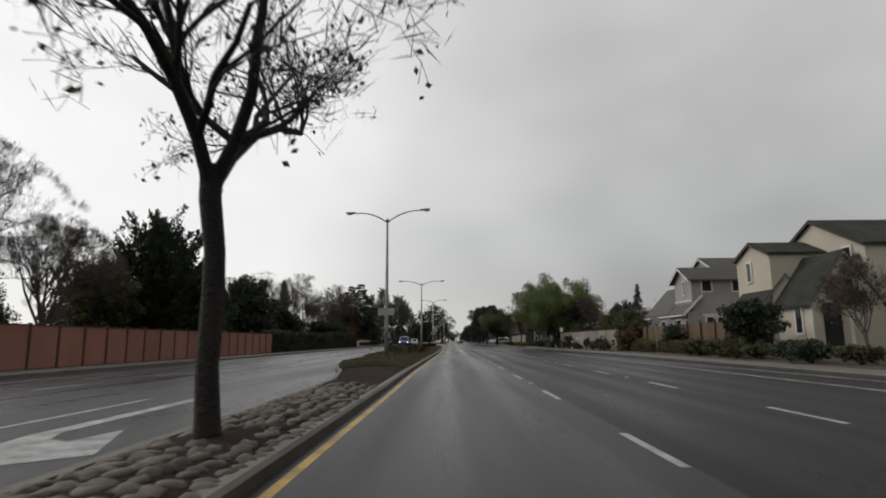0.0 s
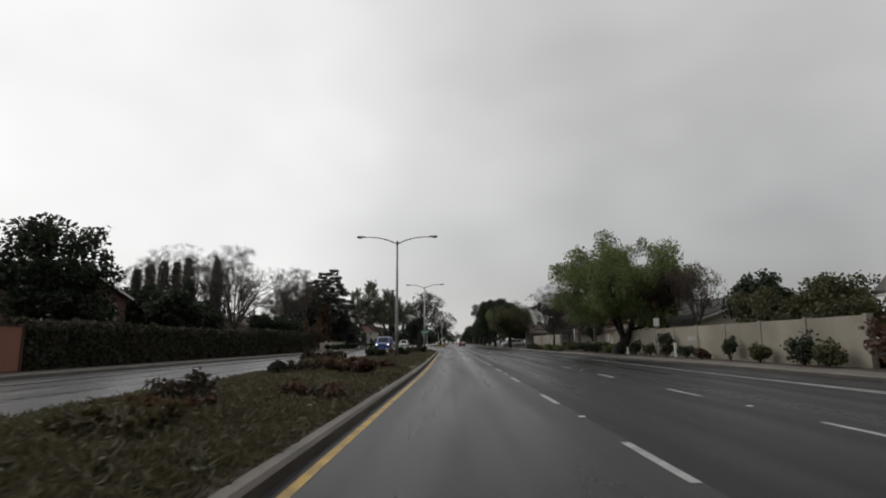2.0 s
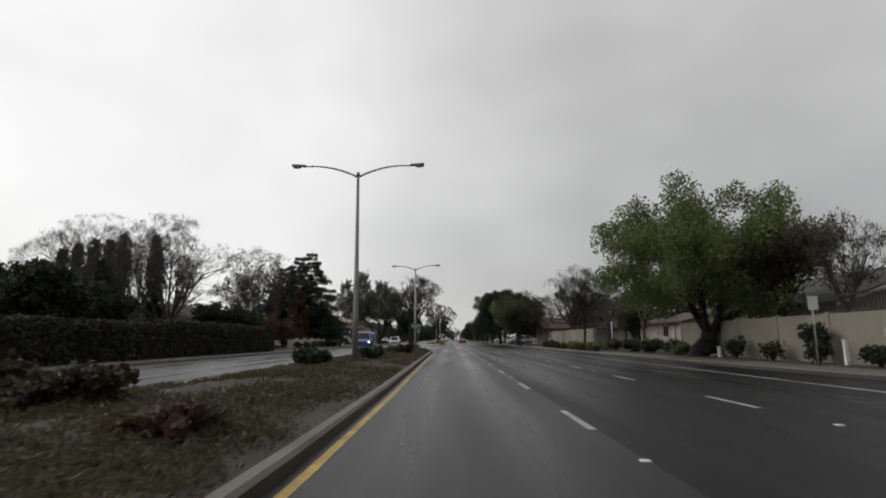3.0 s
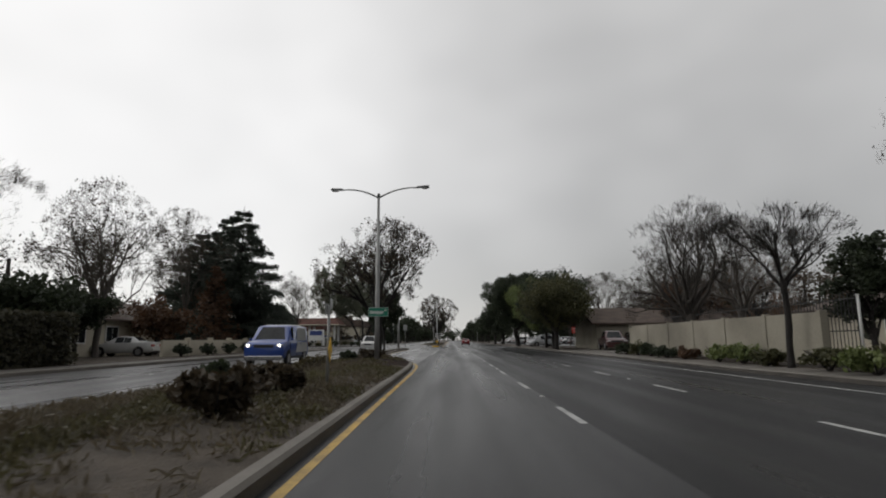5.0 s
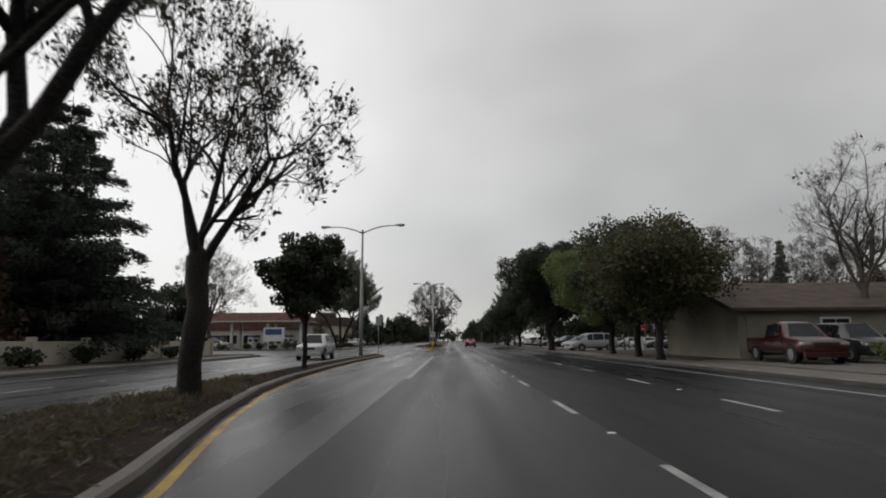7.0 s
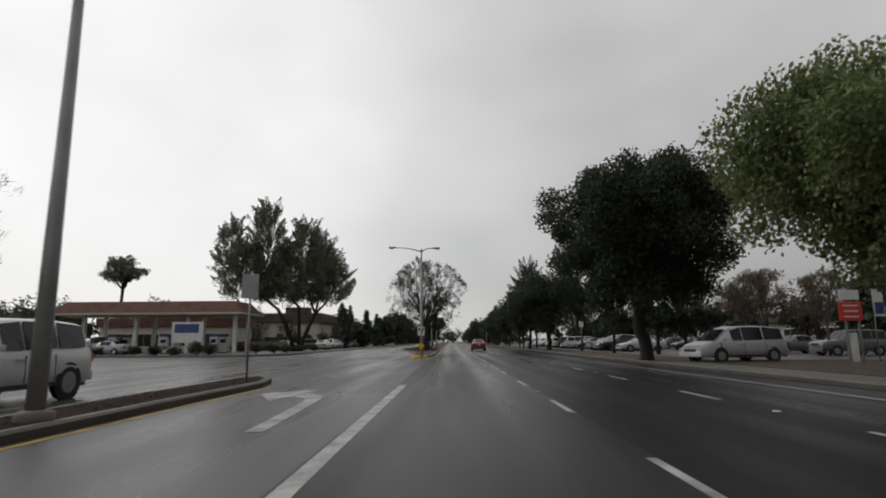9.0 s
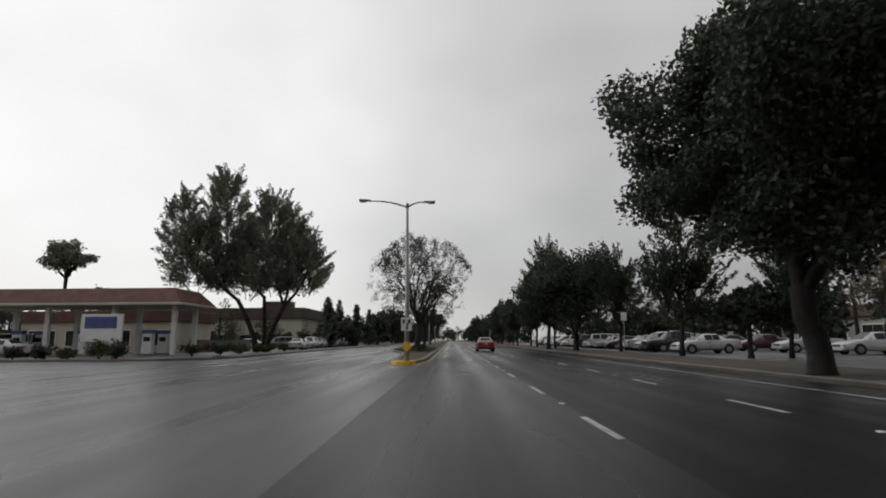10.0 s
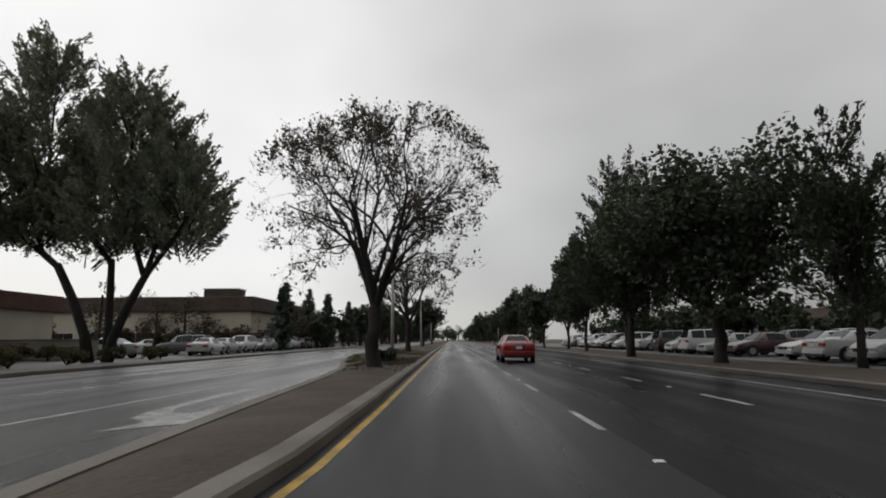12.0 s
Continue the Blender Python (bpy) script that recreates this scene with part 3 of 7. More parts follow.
def turn_arrow(x, y, rz, mirror=1):
    """A painted turn arrow: straight shaft, bent at its end into a broad head; its foot at x, y."""
    pts = [(-0.11, 0), (0.11, 0), (0.13, 3.1), (-0.05, 3.75), (-0.45, 4.05), (-0.25, 4.65), (-1.35, 3.95), (-0.75, 2.75), (-0.62, 3.4), (-0.3, 3.25), (-0.13, 2.9)]
    bm = bmesh.new()
    f = bm.faces.new([bm.verts.new((px * mirror, py, 0.005)) for px, py in pts])
    if f.normal.z < 0:
        f.normal_flip()
    bm.normal_update()
    ob = part("turn_arrow", bm, WORN_WHITE, m=pose(x, y, 0, 0, 0, rz))
    ob.scale = (1.15, 1.5, 1)
    return tagged(ob, "worn white turn arrow painted on the lane", "road arrow", kind="structure")


turn_arrow(-2.7, 144.2, 3)
turn_arrow(-5.6, 12.3, 180)
turn_arrow(-5.1, 194.0, 180)


# ---- plants ----
def grow(rng, base, height, spread, fork, trunk_r, levels=4, limbs=4, lean=(0, 0), up=0.55, dirs=()):
    """Tapered trunk and limbs, fitted to the height and spread; returns wood tubes and points along the twigs."""
    wood, tips = [], []
    top = Vector((lean[0], lean[1], fork))
    mid = Vector((lean[0] * 0.35 + rng.normal() * trunk_r * 0.3, lean[1] * 0.35 + rng.normal() * trunk_r * 0.3, fork * 0.5))
    low, high = Vector((0, 0, 0.12)), top - Vector((0, 0, trunk_r * 2.2))
    sway = Vector((math.sin(height * 7), math.cos(height * 5), 0)) * trunk_r * 0.22
    trunk = tube([(0, 0, -0.1), low, low.lerp(mid, 0.5) + sway, mid, mid.lerp(high, 0.5) - sway, high, top, top + Vector((0, 0, trunk_r * 0.7)), top + Vector((0, 0, trunk_r * 1.2))],
                 [trunk_r * k for k in (1.45, 1.14, 1.0, 1.05, 0.95, 1.02, 1.04, 0.75, 0.2)], 9)

    def branch(p, d, length, r, level):
        pts, rad = [p.copy()], [r]
        q, dd = p.copy(), d.copy()
        n = 4 if level < 2 else 3
        for k in range(n):
            dd = (dd + Vector(rng.normal(size=3)) * 0.17 + Vector((0, 0, 0.10 * up))).normalized()
            q = q + dd * length / n
            pts.append(q.copy())
            rad.append(max(r * (1 - 0.5 * (k + 1) / n), 0.005))
            if level >= levels - 1:
                tips.append(q.copy())
        if level >= levels and level > 2:
            wood.append(tube([pts[0], pts[-1]], [rad[0], 0.005], 3, cap=False))
        elif level > 2:
            wood.append(tube([pts[0], pts[len(pts) // 2], pts[-1]], [rad[0], rad[len(pts) // 2], rad[-1]], 3, cap=False))
        else:
            wood.append(tube(pts, rad, 6 if level < 2 else 4, cap=False))
        if level < levels:
            kids = 4 if level == 0 else int(rng.integers(2, 5)) if level >= levels - 2 else 3
            for k in range(kids):
                j = int(rng.integers(1, n + 1))
                out = Matrix.Rotation(rng.uniform(0, 2 * math.pi), 3, dd) @ dd.orthogonal().normalized()
                nd = (dd * rng.uniform(0.55, 1.0) + out * rng.uniform(0.45, 0.9) + Vector((0, 0, 0.15 * up))).normalized()
                branch(pts[j], nd, length * rng.uniform(0.5, 0.75), rad[j] * 0.66, level + 1)

    reach = max(height - fork, 0.5)
    for d in dirs:
        branch(top - Vector((0, 0, 0.16)), Vector(d).normalized(), reach * 0.62, trunk_r * 0.72, 0)
    for k in range(0 if dirs else limbs):
        a = 2 * math.pi * (k + rng.uniform(-0.25, 0.25)) / limbs
        tilt = rng.uniform(0.3, 1.0)
        d = Vector((math.cos(a) * spread * tilt, math.sin(a) * spread * tilt, reach * rng.uniform(0.75, 1.0))).normalized()
        branch(top - Vector((0, 0, rng.uniform(0.02, fork * 0.12))), d, reach * 0.46 + 0.25 * spread * tilt, trunk_r * 0.6, 0)
    arr = np.array([tuple(v - top) for v in tips])
    kz = reach / np.percentile(arr[:, 2], 98)
    kr = spread / np.percentile(np.hypot(arr[:, 0], arr[:, 1]), 95)

    def soft(u, start=0.78):
        return u if u < start else start + (1 - start) * (1 - math.exp(-(u - start) / (1 - start)))

    def fit(v):
        dx, dy, dz = (v.x - top.x) * kr, (v.y - top.y) * kr, (v.z - top.z) * kz
        flat_r = math.hypot(dx, dy) + 1e-6
        k = soft(flat_r / spread / 1.12) * spread * 1.12 / flat_r
        cap = 1 - 0.40 * min(1.0, flat_r * k / spread) ** 2
        return Vector((dx * k + top.x, dy * k + top.y, (soft(dz / reach / cap) * reach * cap if dz > 0 else dz) + top.z))

    wood = [([fit(v) for v in vs], fs) for vs, fs in wood]
    return [trunk] + wood, [fit(v) for v in tips]


def spread_leaves(rng, tips, count, jitter):
    t = np.array([tuple(v) for v in tips])
    return t[rng.integers(0, len(t), count)] + rng.normal(size=(count, 3)) * jitter


def bare_tree(x, y, height, spread, fork, r, seed, label, leaves=900, leaf=0.09, levels=4, limbs=4, bark=None, foliage=None, z=0.15, lean=(0, 0), jitter=0.10, up=0.55, dirs=(), fine=3000):
    rng = np.random.default_rng(seed)
    wood, tips = grow(rng, (0, 0, 0), height, spread, fork, r, levels, limbs, lean, up, dirs)
    ob = thing("tree", label, "tree", pose(x, y, z))
    v, f = merge(wood)
    part("trunk", mesh_of("trunk", v, f, bark or BARK, True), parent=ob)
    if r > 0.07:
        at = np.array([tuple(v) for v in tips])
        at = at[rng.integers(0, len(at), fine)] + rng.normal(size=(fine, 3)) * 0.09
        out = (at - np.array([lean[0], lean[1], fork])) * np.array([1, 1, 0.8])
        out = out / (np.linalg.norm(out, axis=1)[:, None] + 1e-6) + np.array([0, 0, 0.35])
        tagged(part("branchwork", leaves_mesh("branchwork", at, 0.016, bark or BARK, rng, 0.0, 26, out), parent=ob), kind="stuff")
    if leaves:
        part("crown", leaves_mesh("crown", spread_leaves(rng, tips, leaves, jitter), leaf, foliage or LEAF_DRY, rng, 0.6), parent=ob, label="few dry hanging leaves")
    return ob


def lobes_points(rng, lobes, count, fill=0.35):
    """Points in the outer shell of many uneven lobes, each drawn out along its own heading."""
    w = np.array([l[3] ** 2 for l in lobes])
    which = rng.choice(len(lobes), count, p=w / w.sum())
    d = rng.normal(size=(count, 3))
    d /= np.linalg.norm(d, axis=1)[:, None]
    rad = 1 - fill * rng.uniform(0, 1, size=(count, 1)) ** 1.3 + np.abs(rng.normal(size=(count, 1))) * 0.12
    c = np.array([l[:3] for l in lobes])[which]
    s = np.array([l[3] for l in lobes])[which][:, None]
    ax = np.array([l[4:7] for l in lobes])[which]
    q = d * rad * np.array([1, 1, 0.82])
    t = (q * ax).sum(1)[:, None]
    q = q * (1 - 0.22 * np.clip(t, 0, 1)) + ax * t * 0.55
    return c + q * s


def crown_lobes(rng, centre, size, n, lobe):
    out = []
    for _ in range(n):
        d = rng.normal(size=3)
        d /= np.linalg.norm(d)
        k = 0.92 * rng.uniform(0.06, 1) ** 0.42
        h = d + np.array([0, 0, 0.45]) + rng.normal(size=3) * 0.35
        h /= np.linalg.norm(h)
        out.append((centre[0] + d[0] * size[0] * k, centre[1] + d[1] * size[1] * k, centre[2] + d[2] * size[2] * k, lobe * rng.uniform(0.55, 1.15), h[0], h[1], h[2]))
    return out


def plume_tree(x, y, r, fork, lean, eggs, seed, label, foliage, plumes=180, per=75, leaf=0.13, z=0.15):
    """A leaning trunk with limbs into egg-shaped crowns made of upswept feathery plumes; eggs: centre x, centre y, foot, top, width."""
    rng = np.random.default_rng(seed)
    ob = thing("tree", label, "tree", pose(x, y, z))
    top = Vector((lean, 0, fork))
    wood = [tube([(0, 0, -0.1), (lean * 0.12, 0, fork * 0.25), (lean * 0.5, 0, fork * 0.62), top], [r * 1.4, r * 1.1, r, r * 0.85], 9)]
    pts, heads = [], []
    for ex, ey, z0, z1, wd in eggs:
        mid = Vector((ex, ey, z0 + (z1 - z0) * 0.35))
        bend = (top + mid) / 2 + Vector((rng.normal() * 0.3, rng.normal() * 0.3, -0.4))
        tip = Vector((ex, ey, z0 + (z1 - z0) * 0.85))
        wood.append(tube([top - (top - Vector((lean * 0.5, 0, fork * 0.62))) * 0.1, bend, mid, tip], [r * 0.7, r * 0.55, r * 0.4, 0.03], 7, cap=False))
        n = int(plumes * (z1 - z0) * wd / 80)
        for _ in range(n):
            u = rng.uniform(0.0, 1.0)
            prof = (math.sin(math.pi * min(1.0, u * 0.72 + 0.20)) ** 0.75) * (1.0 - 0.35 * u)
            a = rng.uniform(0, 2 * math.pi)
            k = rng.uniform(0.1, 1.0) ** 0.55 * wd / 2 * prof
            p = Vector((ex + math.cos(a) * k, ey + math.sin(a) * k, z0 + (z1 - z0) * (0.02 + 0.9 * u)))
            h = Vector((math.cos(a) * 0.75, math.sin(a) * 0.75, 0.55 + 0.7 * u)) + Vector(rng.normal(size=3)) * 0.16
            h.normalize()
            if rng.uniform() < 0.22:
                wood.append(tube([(ex * 0.6 + p.x * 0.4, ey * 0.6 + p.y * 0.4, p.z - 0.9), p, p + h * 0.9], [0.05, 0.03, 0.01], 4, cap=False))
            length, wide = rng.uniform(1.1, 2.5), rng.uniform(0.16, 0.34)
            t = rng.uniform(0, 1, size=(per, 1))
            q = np.array(tuple(p)) + np.array(tuple(h)) * t * length + rng.normal(size=(per, 3)) * wide * (1.05 - 0.8 * t)
            pts.append(q)
            heads.append(np.tile(np.array(tuple(h)), (per, 1)))
    v, f = merge(wood)
    part("trunk", mesh_of("trunk", v, f, BARK, True), parent=ob)
    part("crown", leaves_mesh("crown", np.concatenate(pts), leaf, foliage, rng, 0.0, 2.6, np.concatenate(heads)), parent=ob)
    return ob


def leafy_tree(x, y, height, width, clear, r, seed, label, foliage, count=7000, leaf=0.24, lobes=44, lobe=None, z=0.15, lean=(0, 0), bark=None, limbs=5, droop=0.0, shape=0.0):
    """Trunk and limbs under a crown of many uneven clumps; shape: how far the crown narrows to its top."""
    rng = np.random.default_rng(seed)
    wood, tips = grow(rng, (0, 0, 0), clear + (height - clear) * 0.72, width * 0.34, clear, r, 3 if leaf < 0.2 else 2, limbs, lean)
    ob = thing("tree", label, "tree", pose(x, y, z))
    v, f = merge(wood)
    part("trunk", mesh_of("trunk", v, f, bark or BARK, True), parent=ob)
    lb = lobe or width * 0.13
    half = (height - clear) / 2
    ls = crown_lobes(rng, (lean[0], lean[1], clear + half), (width / 2 - lb * 0.7, width / 2 - lb * 0.7, half - lb * 0.6), lobes, lb)
    pts = lobes_points(rng, ls, count, 0.75)
    u = np.clip((pts[:, 2] - clear) / (height - clear), 0, 1)
    pts[:, :2] = (pts[:, :2] - np.array(lean)) * (1 - shape * u)[:, None] + np.array(lean)
    part("crown", leaves_mesh("crown", pts, leaf, foliage, rng, droop), parent=ob)
    return ob


def conifer(x, y, height, width, seed, label, count=7000, leaf=0.22, z=0.15, tiers=15, foliage=None, power=0.8):
    """A trunk with tiers of drooping boughs."""
    rng = np.random.default_rng(seed)
    ob = thing("tree", label, "tree", pose(x, y, z))
    wood = [tube([(0, 0, -0.1), (0, 0, height * 0.5), (0, 0, height)], [width * 0.045, width * 0.03, 0.02], 7)]
    pts = []
    per = count // (tiers * 7)
    for k in range(tiers):
        h = height * (0.10 + 0.88 * k / tiers)
        reach = width / 2 * (1 - (h / height)) ** power + 0.15
        for j in range(7):
            a = rng.uniform(0, 2 * math.pi)
            rr = reach * rng.uniform(0.65, 1.12)
            e = Vector((math.cos(a) * rr, math.sin(a) * rr, h + rr * rng.uniform(-0.12, 0.14)))
            wood.append(tube([(0, 0, h), e * 0.55 + Vector((0, 0, h * 0.45 + 0.05 * rr)), e], [0.05, 0.035, 0.01], 4, cap=False))
            u = rng.uniform(0.1, 1.05, size=(per, 1)) ** 0.8
            q = np.array([0, 0, h]) * (1 - u) + np.array(tuple(e)) * u
            q = q + rng.normal(size=(per, 3)) * np.array([0.22, 0.22, 0.17]) * rr * 0.55
            q[:, 2] -= np.abs(rng.normal(size=per)) * 0.12 * rr
            pts.append(q)
    v, f = merge(wood)
    part("trunk", mesh_of("trunk", v, f, BARK, True), parent=ob)
    part("crown", leaves_mesh("crown", np.concatenate(pts), leaf, foliage or NEEDLE, rng, 0.2, 2.2), parent=ob)
    return ob


def cedar(x, y, height, width, seed, label):
    """A straight trunk with layered, flat, drooping boughs and gaps between the layers."""
    rng = np.random.default_rng(seed)
    ob = thing("tree", label, "tree", pose(x, y, 0.15))
    wood = [tube([(0, 0, -0.1), (0, 0, height * 0.5), (0, 0, height * 0.985)], [0.26, 0.16, 0.012], 8)]
    pts, heads = [], []
    tiers = int(height * 1.35)
    for k in range(tiers):
        u = k / tiers
        h = height * (0.07 + 0.91 * u)
        reach = width / 2 * (1 - u) ** 0.75 + 0.22
        level = h
        for j in range(9 if u < 0.6 else 7):
            a = rng.uniform(0, 2 * math.pi)
            h = level + rng.uniform(-0.35, 0.35) * (1 - u)
            rr = reach * rng.uniform(0.55, 1.15)
            e = Vector((math.cos(a) * rr, math.sin(a) * rr, h + rr * rng.uniform(-0.16, 0.16)))
            m = Vector((e.x * 0.55, e.y * 0.55, h + 0.10 * rr))
            wood.append(tube([(0, 0, h), m, e], [0.045, 0.03, 0.008], 4, cap=False))
            n = int(60 + 120 * rr)
            t = rng.uniform(0.10, 1.0, size=(n, 1)) ** 0.55
            q = (1 - t) ** 2 * np.array([0, 0, h]) + 2 * t * (1 - t) * np.array(tuple(m)) + t ** 2 * np.array(tuple(e))
            side = np.array([-math.sin(a), math.cos(a), 0.0])
            q = q + side * rng.normal(size=(n, 1)) * 0.22 * rr * (1.15 - t) + rng.normal(size=(n, 3)) * 0.10
            q[:, 2] -= np.abs(rng.normal(size=n)) * 0.13 * (0.5 + 0.35 * rr)
            pts.append(q)
            heads.append(np.tile(np.array([math.cos(a), math.sin(a), -0.25]), (n, 1)))
    v, f = merge(wood)
    part("trunk", mesh_of("trunk", v, f, BARK, True), parent=ob)
    part("crown", leaves_mesh("crown", np.concatenate(pts), 0.085, NEEDLE, rng, 0.0, 3.0, np.concatenate(heads)), parent=ob)
    return ob


def bush(x, y, w, d, h, seed, label, foliage, count=1500, leaf=0.09, z=0.15):
    rng = np.random.default_rng(seed)
    ob = thing("bush", label, "bush", pose(x, y, z))
    stems = []
    for k in range(7):
        a = rng.uniform(0, 2 * math.pi)
        stems.append(tube([(0, 0, -0.05), (math.cos(a) * w * 0.15, math.sin(a) * d * 0.15, h * 0.4), (math.cos(a) * w * 0.32, math.sin(a) * d * 0.32, h * 0.8)], [0.03, 0.022, 0.008], 4))
    v, f = merge(stems)
    part("stem", mesh_of("stem", v, f, BARK), parent=ob)
    lb = min(w, d, h) * 0.33
    count, leaf = int(count * 0.72), leaf * 1.15
    ls = crown_lobes(rng, (0, 0, h * 0.52), (w / 2 - lb * 0.8, d / 2 - lb * 0.8, h * 0.45 - lb * 0.6), 14, lb)
    pts = lobes_points(rng, ls, count, 0.8)
    pts[:, 2] = np.maximum(pts[:, 2], 0.03)
    part("foliage", leaves_mesh("foliage", pts, leaf, foliage, rng), parent=ob)
    return ob


# ---- lamps and signs ----
def street_lamp(x, y, left=2.15, right=2.1, turn=0.0, z=0.15, lean=0.0, group="median lamps", rise=0.52):
    ob = thing("street_lamp", "tall grey steel street lamp with curved arms on the median", "street lamp", pose(x, y, z, 0, lean, turn), group)
    tube_part("base", [(0, 0, -0.1), (0, 0, 0.12), (0, 0, 0.16)], [0.24, 0.24, 0.16], CONCRETE, ob, 14)
    tube_part("pole", [(0, 0, 0.1), (0, 0, 2.0), (0, 0, 8.2)], [0.125, 0.115, 0.06], GALV, ob, 14)
    tube_part("cap", [(0, 0, 8.15), (0, 0, 8.3), (0, 0, 8.34)], [0.075, 0.075, 0.04], GALV, ob, 10)
    for side, reach in ((-1, left), (1, right)):
        if not reach:
            continue
        pts = []
        for k in range(11):
            u = k / 10
            pts.append((side * reach * u, 0, 8.1 + rise * (1 - (1 - u) ** 2.2) - 0.06 * u ** 3))
        arm = tube_part("arm", pts, [0.045 - 0.015 * k / 10 for k in range(11)], GALV, ob, 8)
        bm = bmesh.new()
        add_box(bm, (-0.31, -0.13, -0.065), (0.31, 0.13, 0.065), 0.055)
        for v in bm.verts:
            if v.co.x * side < 0:
                v.co.y *= 0.55
                v.co.z *= 0.7
        head = part("lamp_head", bm, LAMP_GREY, ob, m=pose(side * (reach + 0.2), 0, 8.08 + rise))
        lens = bmesh.new()
        bmesh.ops.create_uvsphere(lens, u_segments=10, v_segments=6, radius=0.12, matrix=Matrix.Translation((side * 0.1, 0, -0.06)) @ Matrix.Diagonal((1.6, 0.9, 0.5, 1)))
        part("lens", lens, LENS_GLASS, head)
    return ob


def plate(w, h, material, parent, z, y=-0.14, name="plate", label="", t=0.012):
    bm = box((-w / 2, -t / 2, -h / 2), (w / 2, t / 2, h / 2))
    return part(name, bm, material, parent, label, pose(0, y, z))


def letter_bars(parent, material, rows, y=-0.009):
    """Unreadable writing as plain bars: rows of (x0, x1, z, height)."""
    for x0, x1, zc, hh in rows:
        part("bar", box((x0, y - 0.002, zc - hh / 2), (x1, y + 0.001, zc + hh / 2)), material, parent)


street_lamp(-3.9, 33.4, 2.08, 2.1, -9.7, rise=0.70)
street_lamp(-3.82, 72.6, 2.4, 2.4, rise=0.56)
street_lamp(-3.4, 106.8, 1.93, 2.05, -5)
street_lamp(-5.75, 144.2, 2.3, 2.3, -6)
street_lamp(-2.2, 179.6, 2.0, 0.95, 8, z=-0.03, rise=0.34)
street_lamp(-3.9, 218, 2.4, 2.4)
street_lamp(-3.9, 256, 2.4, 2.4)
street_lamp(-3.9, 296, 2.4, 2.4)


def post_sign(x, y, height, label, name="road_sign", r=0.03, z=0.15, rz=0, material=None):
    ob = thing(name, label, "road sign", pose(x, y, z, 0, 0, rz))
    tube_part("post", [(0, 0, -0.1), (0, 0, height)], [r, r], material or GALV, ob, 8)
    return ob


def lamp_sign(x, y, z, label, w, h, material, back=False):
    ob = thing("street_sign", label, "street sign", pose(x, y, z))
    p = plate(w, h, material, ob, 0)
    for k in (-0.12, 0.12):
        part("bracket", box((-0.10, -0.135, k - 0.015), (0.10, 0.13, k + 0.015)), GALV, ob)
    return ob, p


ob, p = lamp_sign(-3.9, 33.4, 2.9, "blank grey back of a street name sign on a lamp pole", 0.95, 0.42, SIGN_BACK)
ob, p = lamp_sign(-3.33, 106.8, 2.55, "green street name sign with white letters on a lamp pole", 0.96, 0.44, SIGN_GREEN)
part("border", box((-0.47, -0.0085, -0.212), (0.47, -0.0065, -0.198)), SIGN_WHITE, p)
part("border", box((-0.47, -0.0085, 0.198), (0.47, -0.0065, 0.212)), SIGN_WHITE, p)
part("border", box((-0.477, -0.0085, -0.212), (-0.463, -0.0065, 0.212)), SIGN_WHITE, p)
part("border", box((0.463, -0.0085, -0.212), (0.477, -0.0065, 0.212)), SIGN_WHITE, p)
letter_bars(p, SIGN_WHITE, [(-0.40 + 0.083 * k, -0.40 + 0.083 * k + 0.055, -0.02, 0.17 if k in (0, 4, 6) else 0.12) for k in range(8)] + [(0.29, 0.34, 0.08, 0.09), (0.355, 0.40, 0.08, 0.07)])


def diamond(parent, z, s, y=-0.14, material=None):
    bm = box((-s / 2, -0.006, -s / 2), (s / 2, 0.006, s / 2))
    return part("plate", bm, material or BRIGHT_YELLOW, parent, "yellow diamond plate", pose(0, y, z, 0, 45, 0))


ob = post_sign(-2.45, 91.3, 1.8, "yellow diamond marker on a pale post with sign backs above", r=0.032, rz=94)
diamond(ob, 0.86, 0.38, -0.045)
plate(0.40, 0.22, SIGN_BACK, ob, 1.72, 0.045, "sign_back", "grey sign back")
plate(0.31, 0.21, SIGN_BACK, ob, 1.83, -0.045, "sign_back", "grey sign back")
ob = post_sign(-5.6, 152.0, 3.0, "white rectangular sign back on a thin post at the island tip")
plate(0.47, 0.68, SIGN_BACK, ob, 2.62, -0.04)
ob = thing("turn_sign", "white lane sign with black arrows on the lamp pole", "road sign", pose(-2.22, 179.6, 2.0))
p = plate(0.53, 0.66, SIGN_WHITE, ob, 0.0, -0.15)
for k in (-0.2, 0.2):
    part("bracket", box((-0.12, -0.14, k - 0.02), (0.12, -0.11, k + 0.02)), GALV, ob)
bm = bmesh.new()
f = bm.faces.new([bm.verts.new((a * 0.85, -0.0085, b * 0.85)) for a, b in ((-0.24, 0.28), (-0.06, 0.28), (-0.08, 0.10), (-0.16, -0.02), (-0.22, 0.08))])
part("arrow", bm, SIGN_BLACK, p)
bm = bmesh.new()
bm.faces.new([bm.verts.new((a * 0.85, -0.0085, b * 0.85)) for a, b in ((-0.02, -0.32), (0.07, -0.32), (0.10, -0.05), (0.20, 0.10), (0.26, 0.06), (0.22, 0.30), (0.02, 0.20), (0.09, 0.16), (0.0, 0.0))])
part("arrow", bm, SIGN_BLACK, p)
ob = thing("marker_sign", "yellow diamond marker on the lamp pole at the median nose", "road sign", pose(-2.22, 179.6, 0.9))
diamond(ob, 0.0, 0.39, -0.15)
part("bracket", box((-0.14, -0.14, -0.02), (0.14, -0.10, 0.02)), GALV, ob)
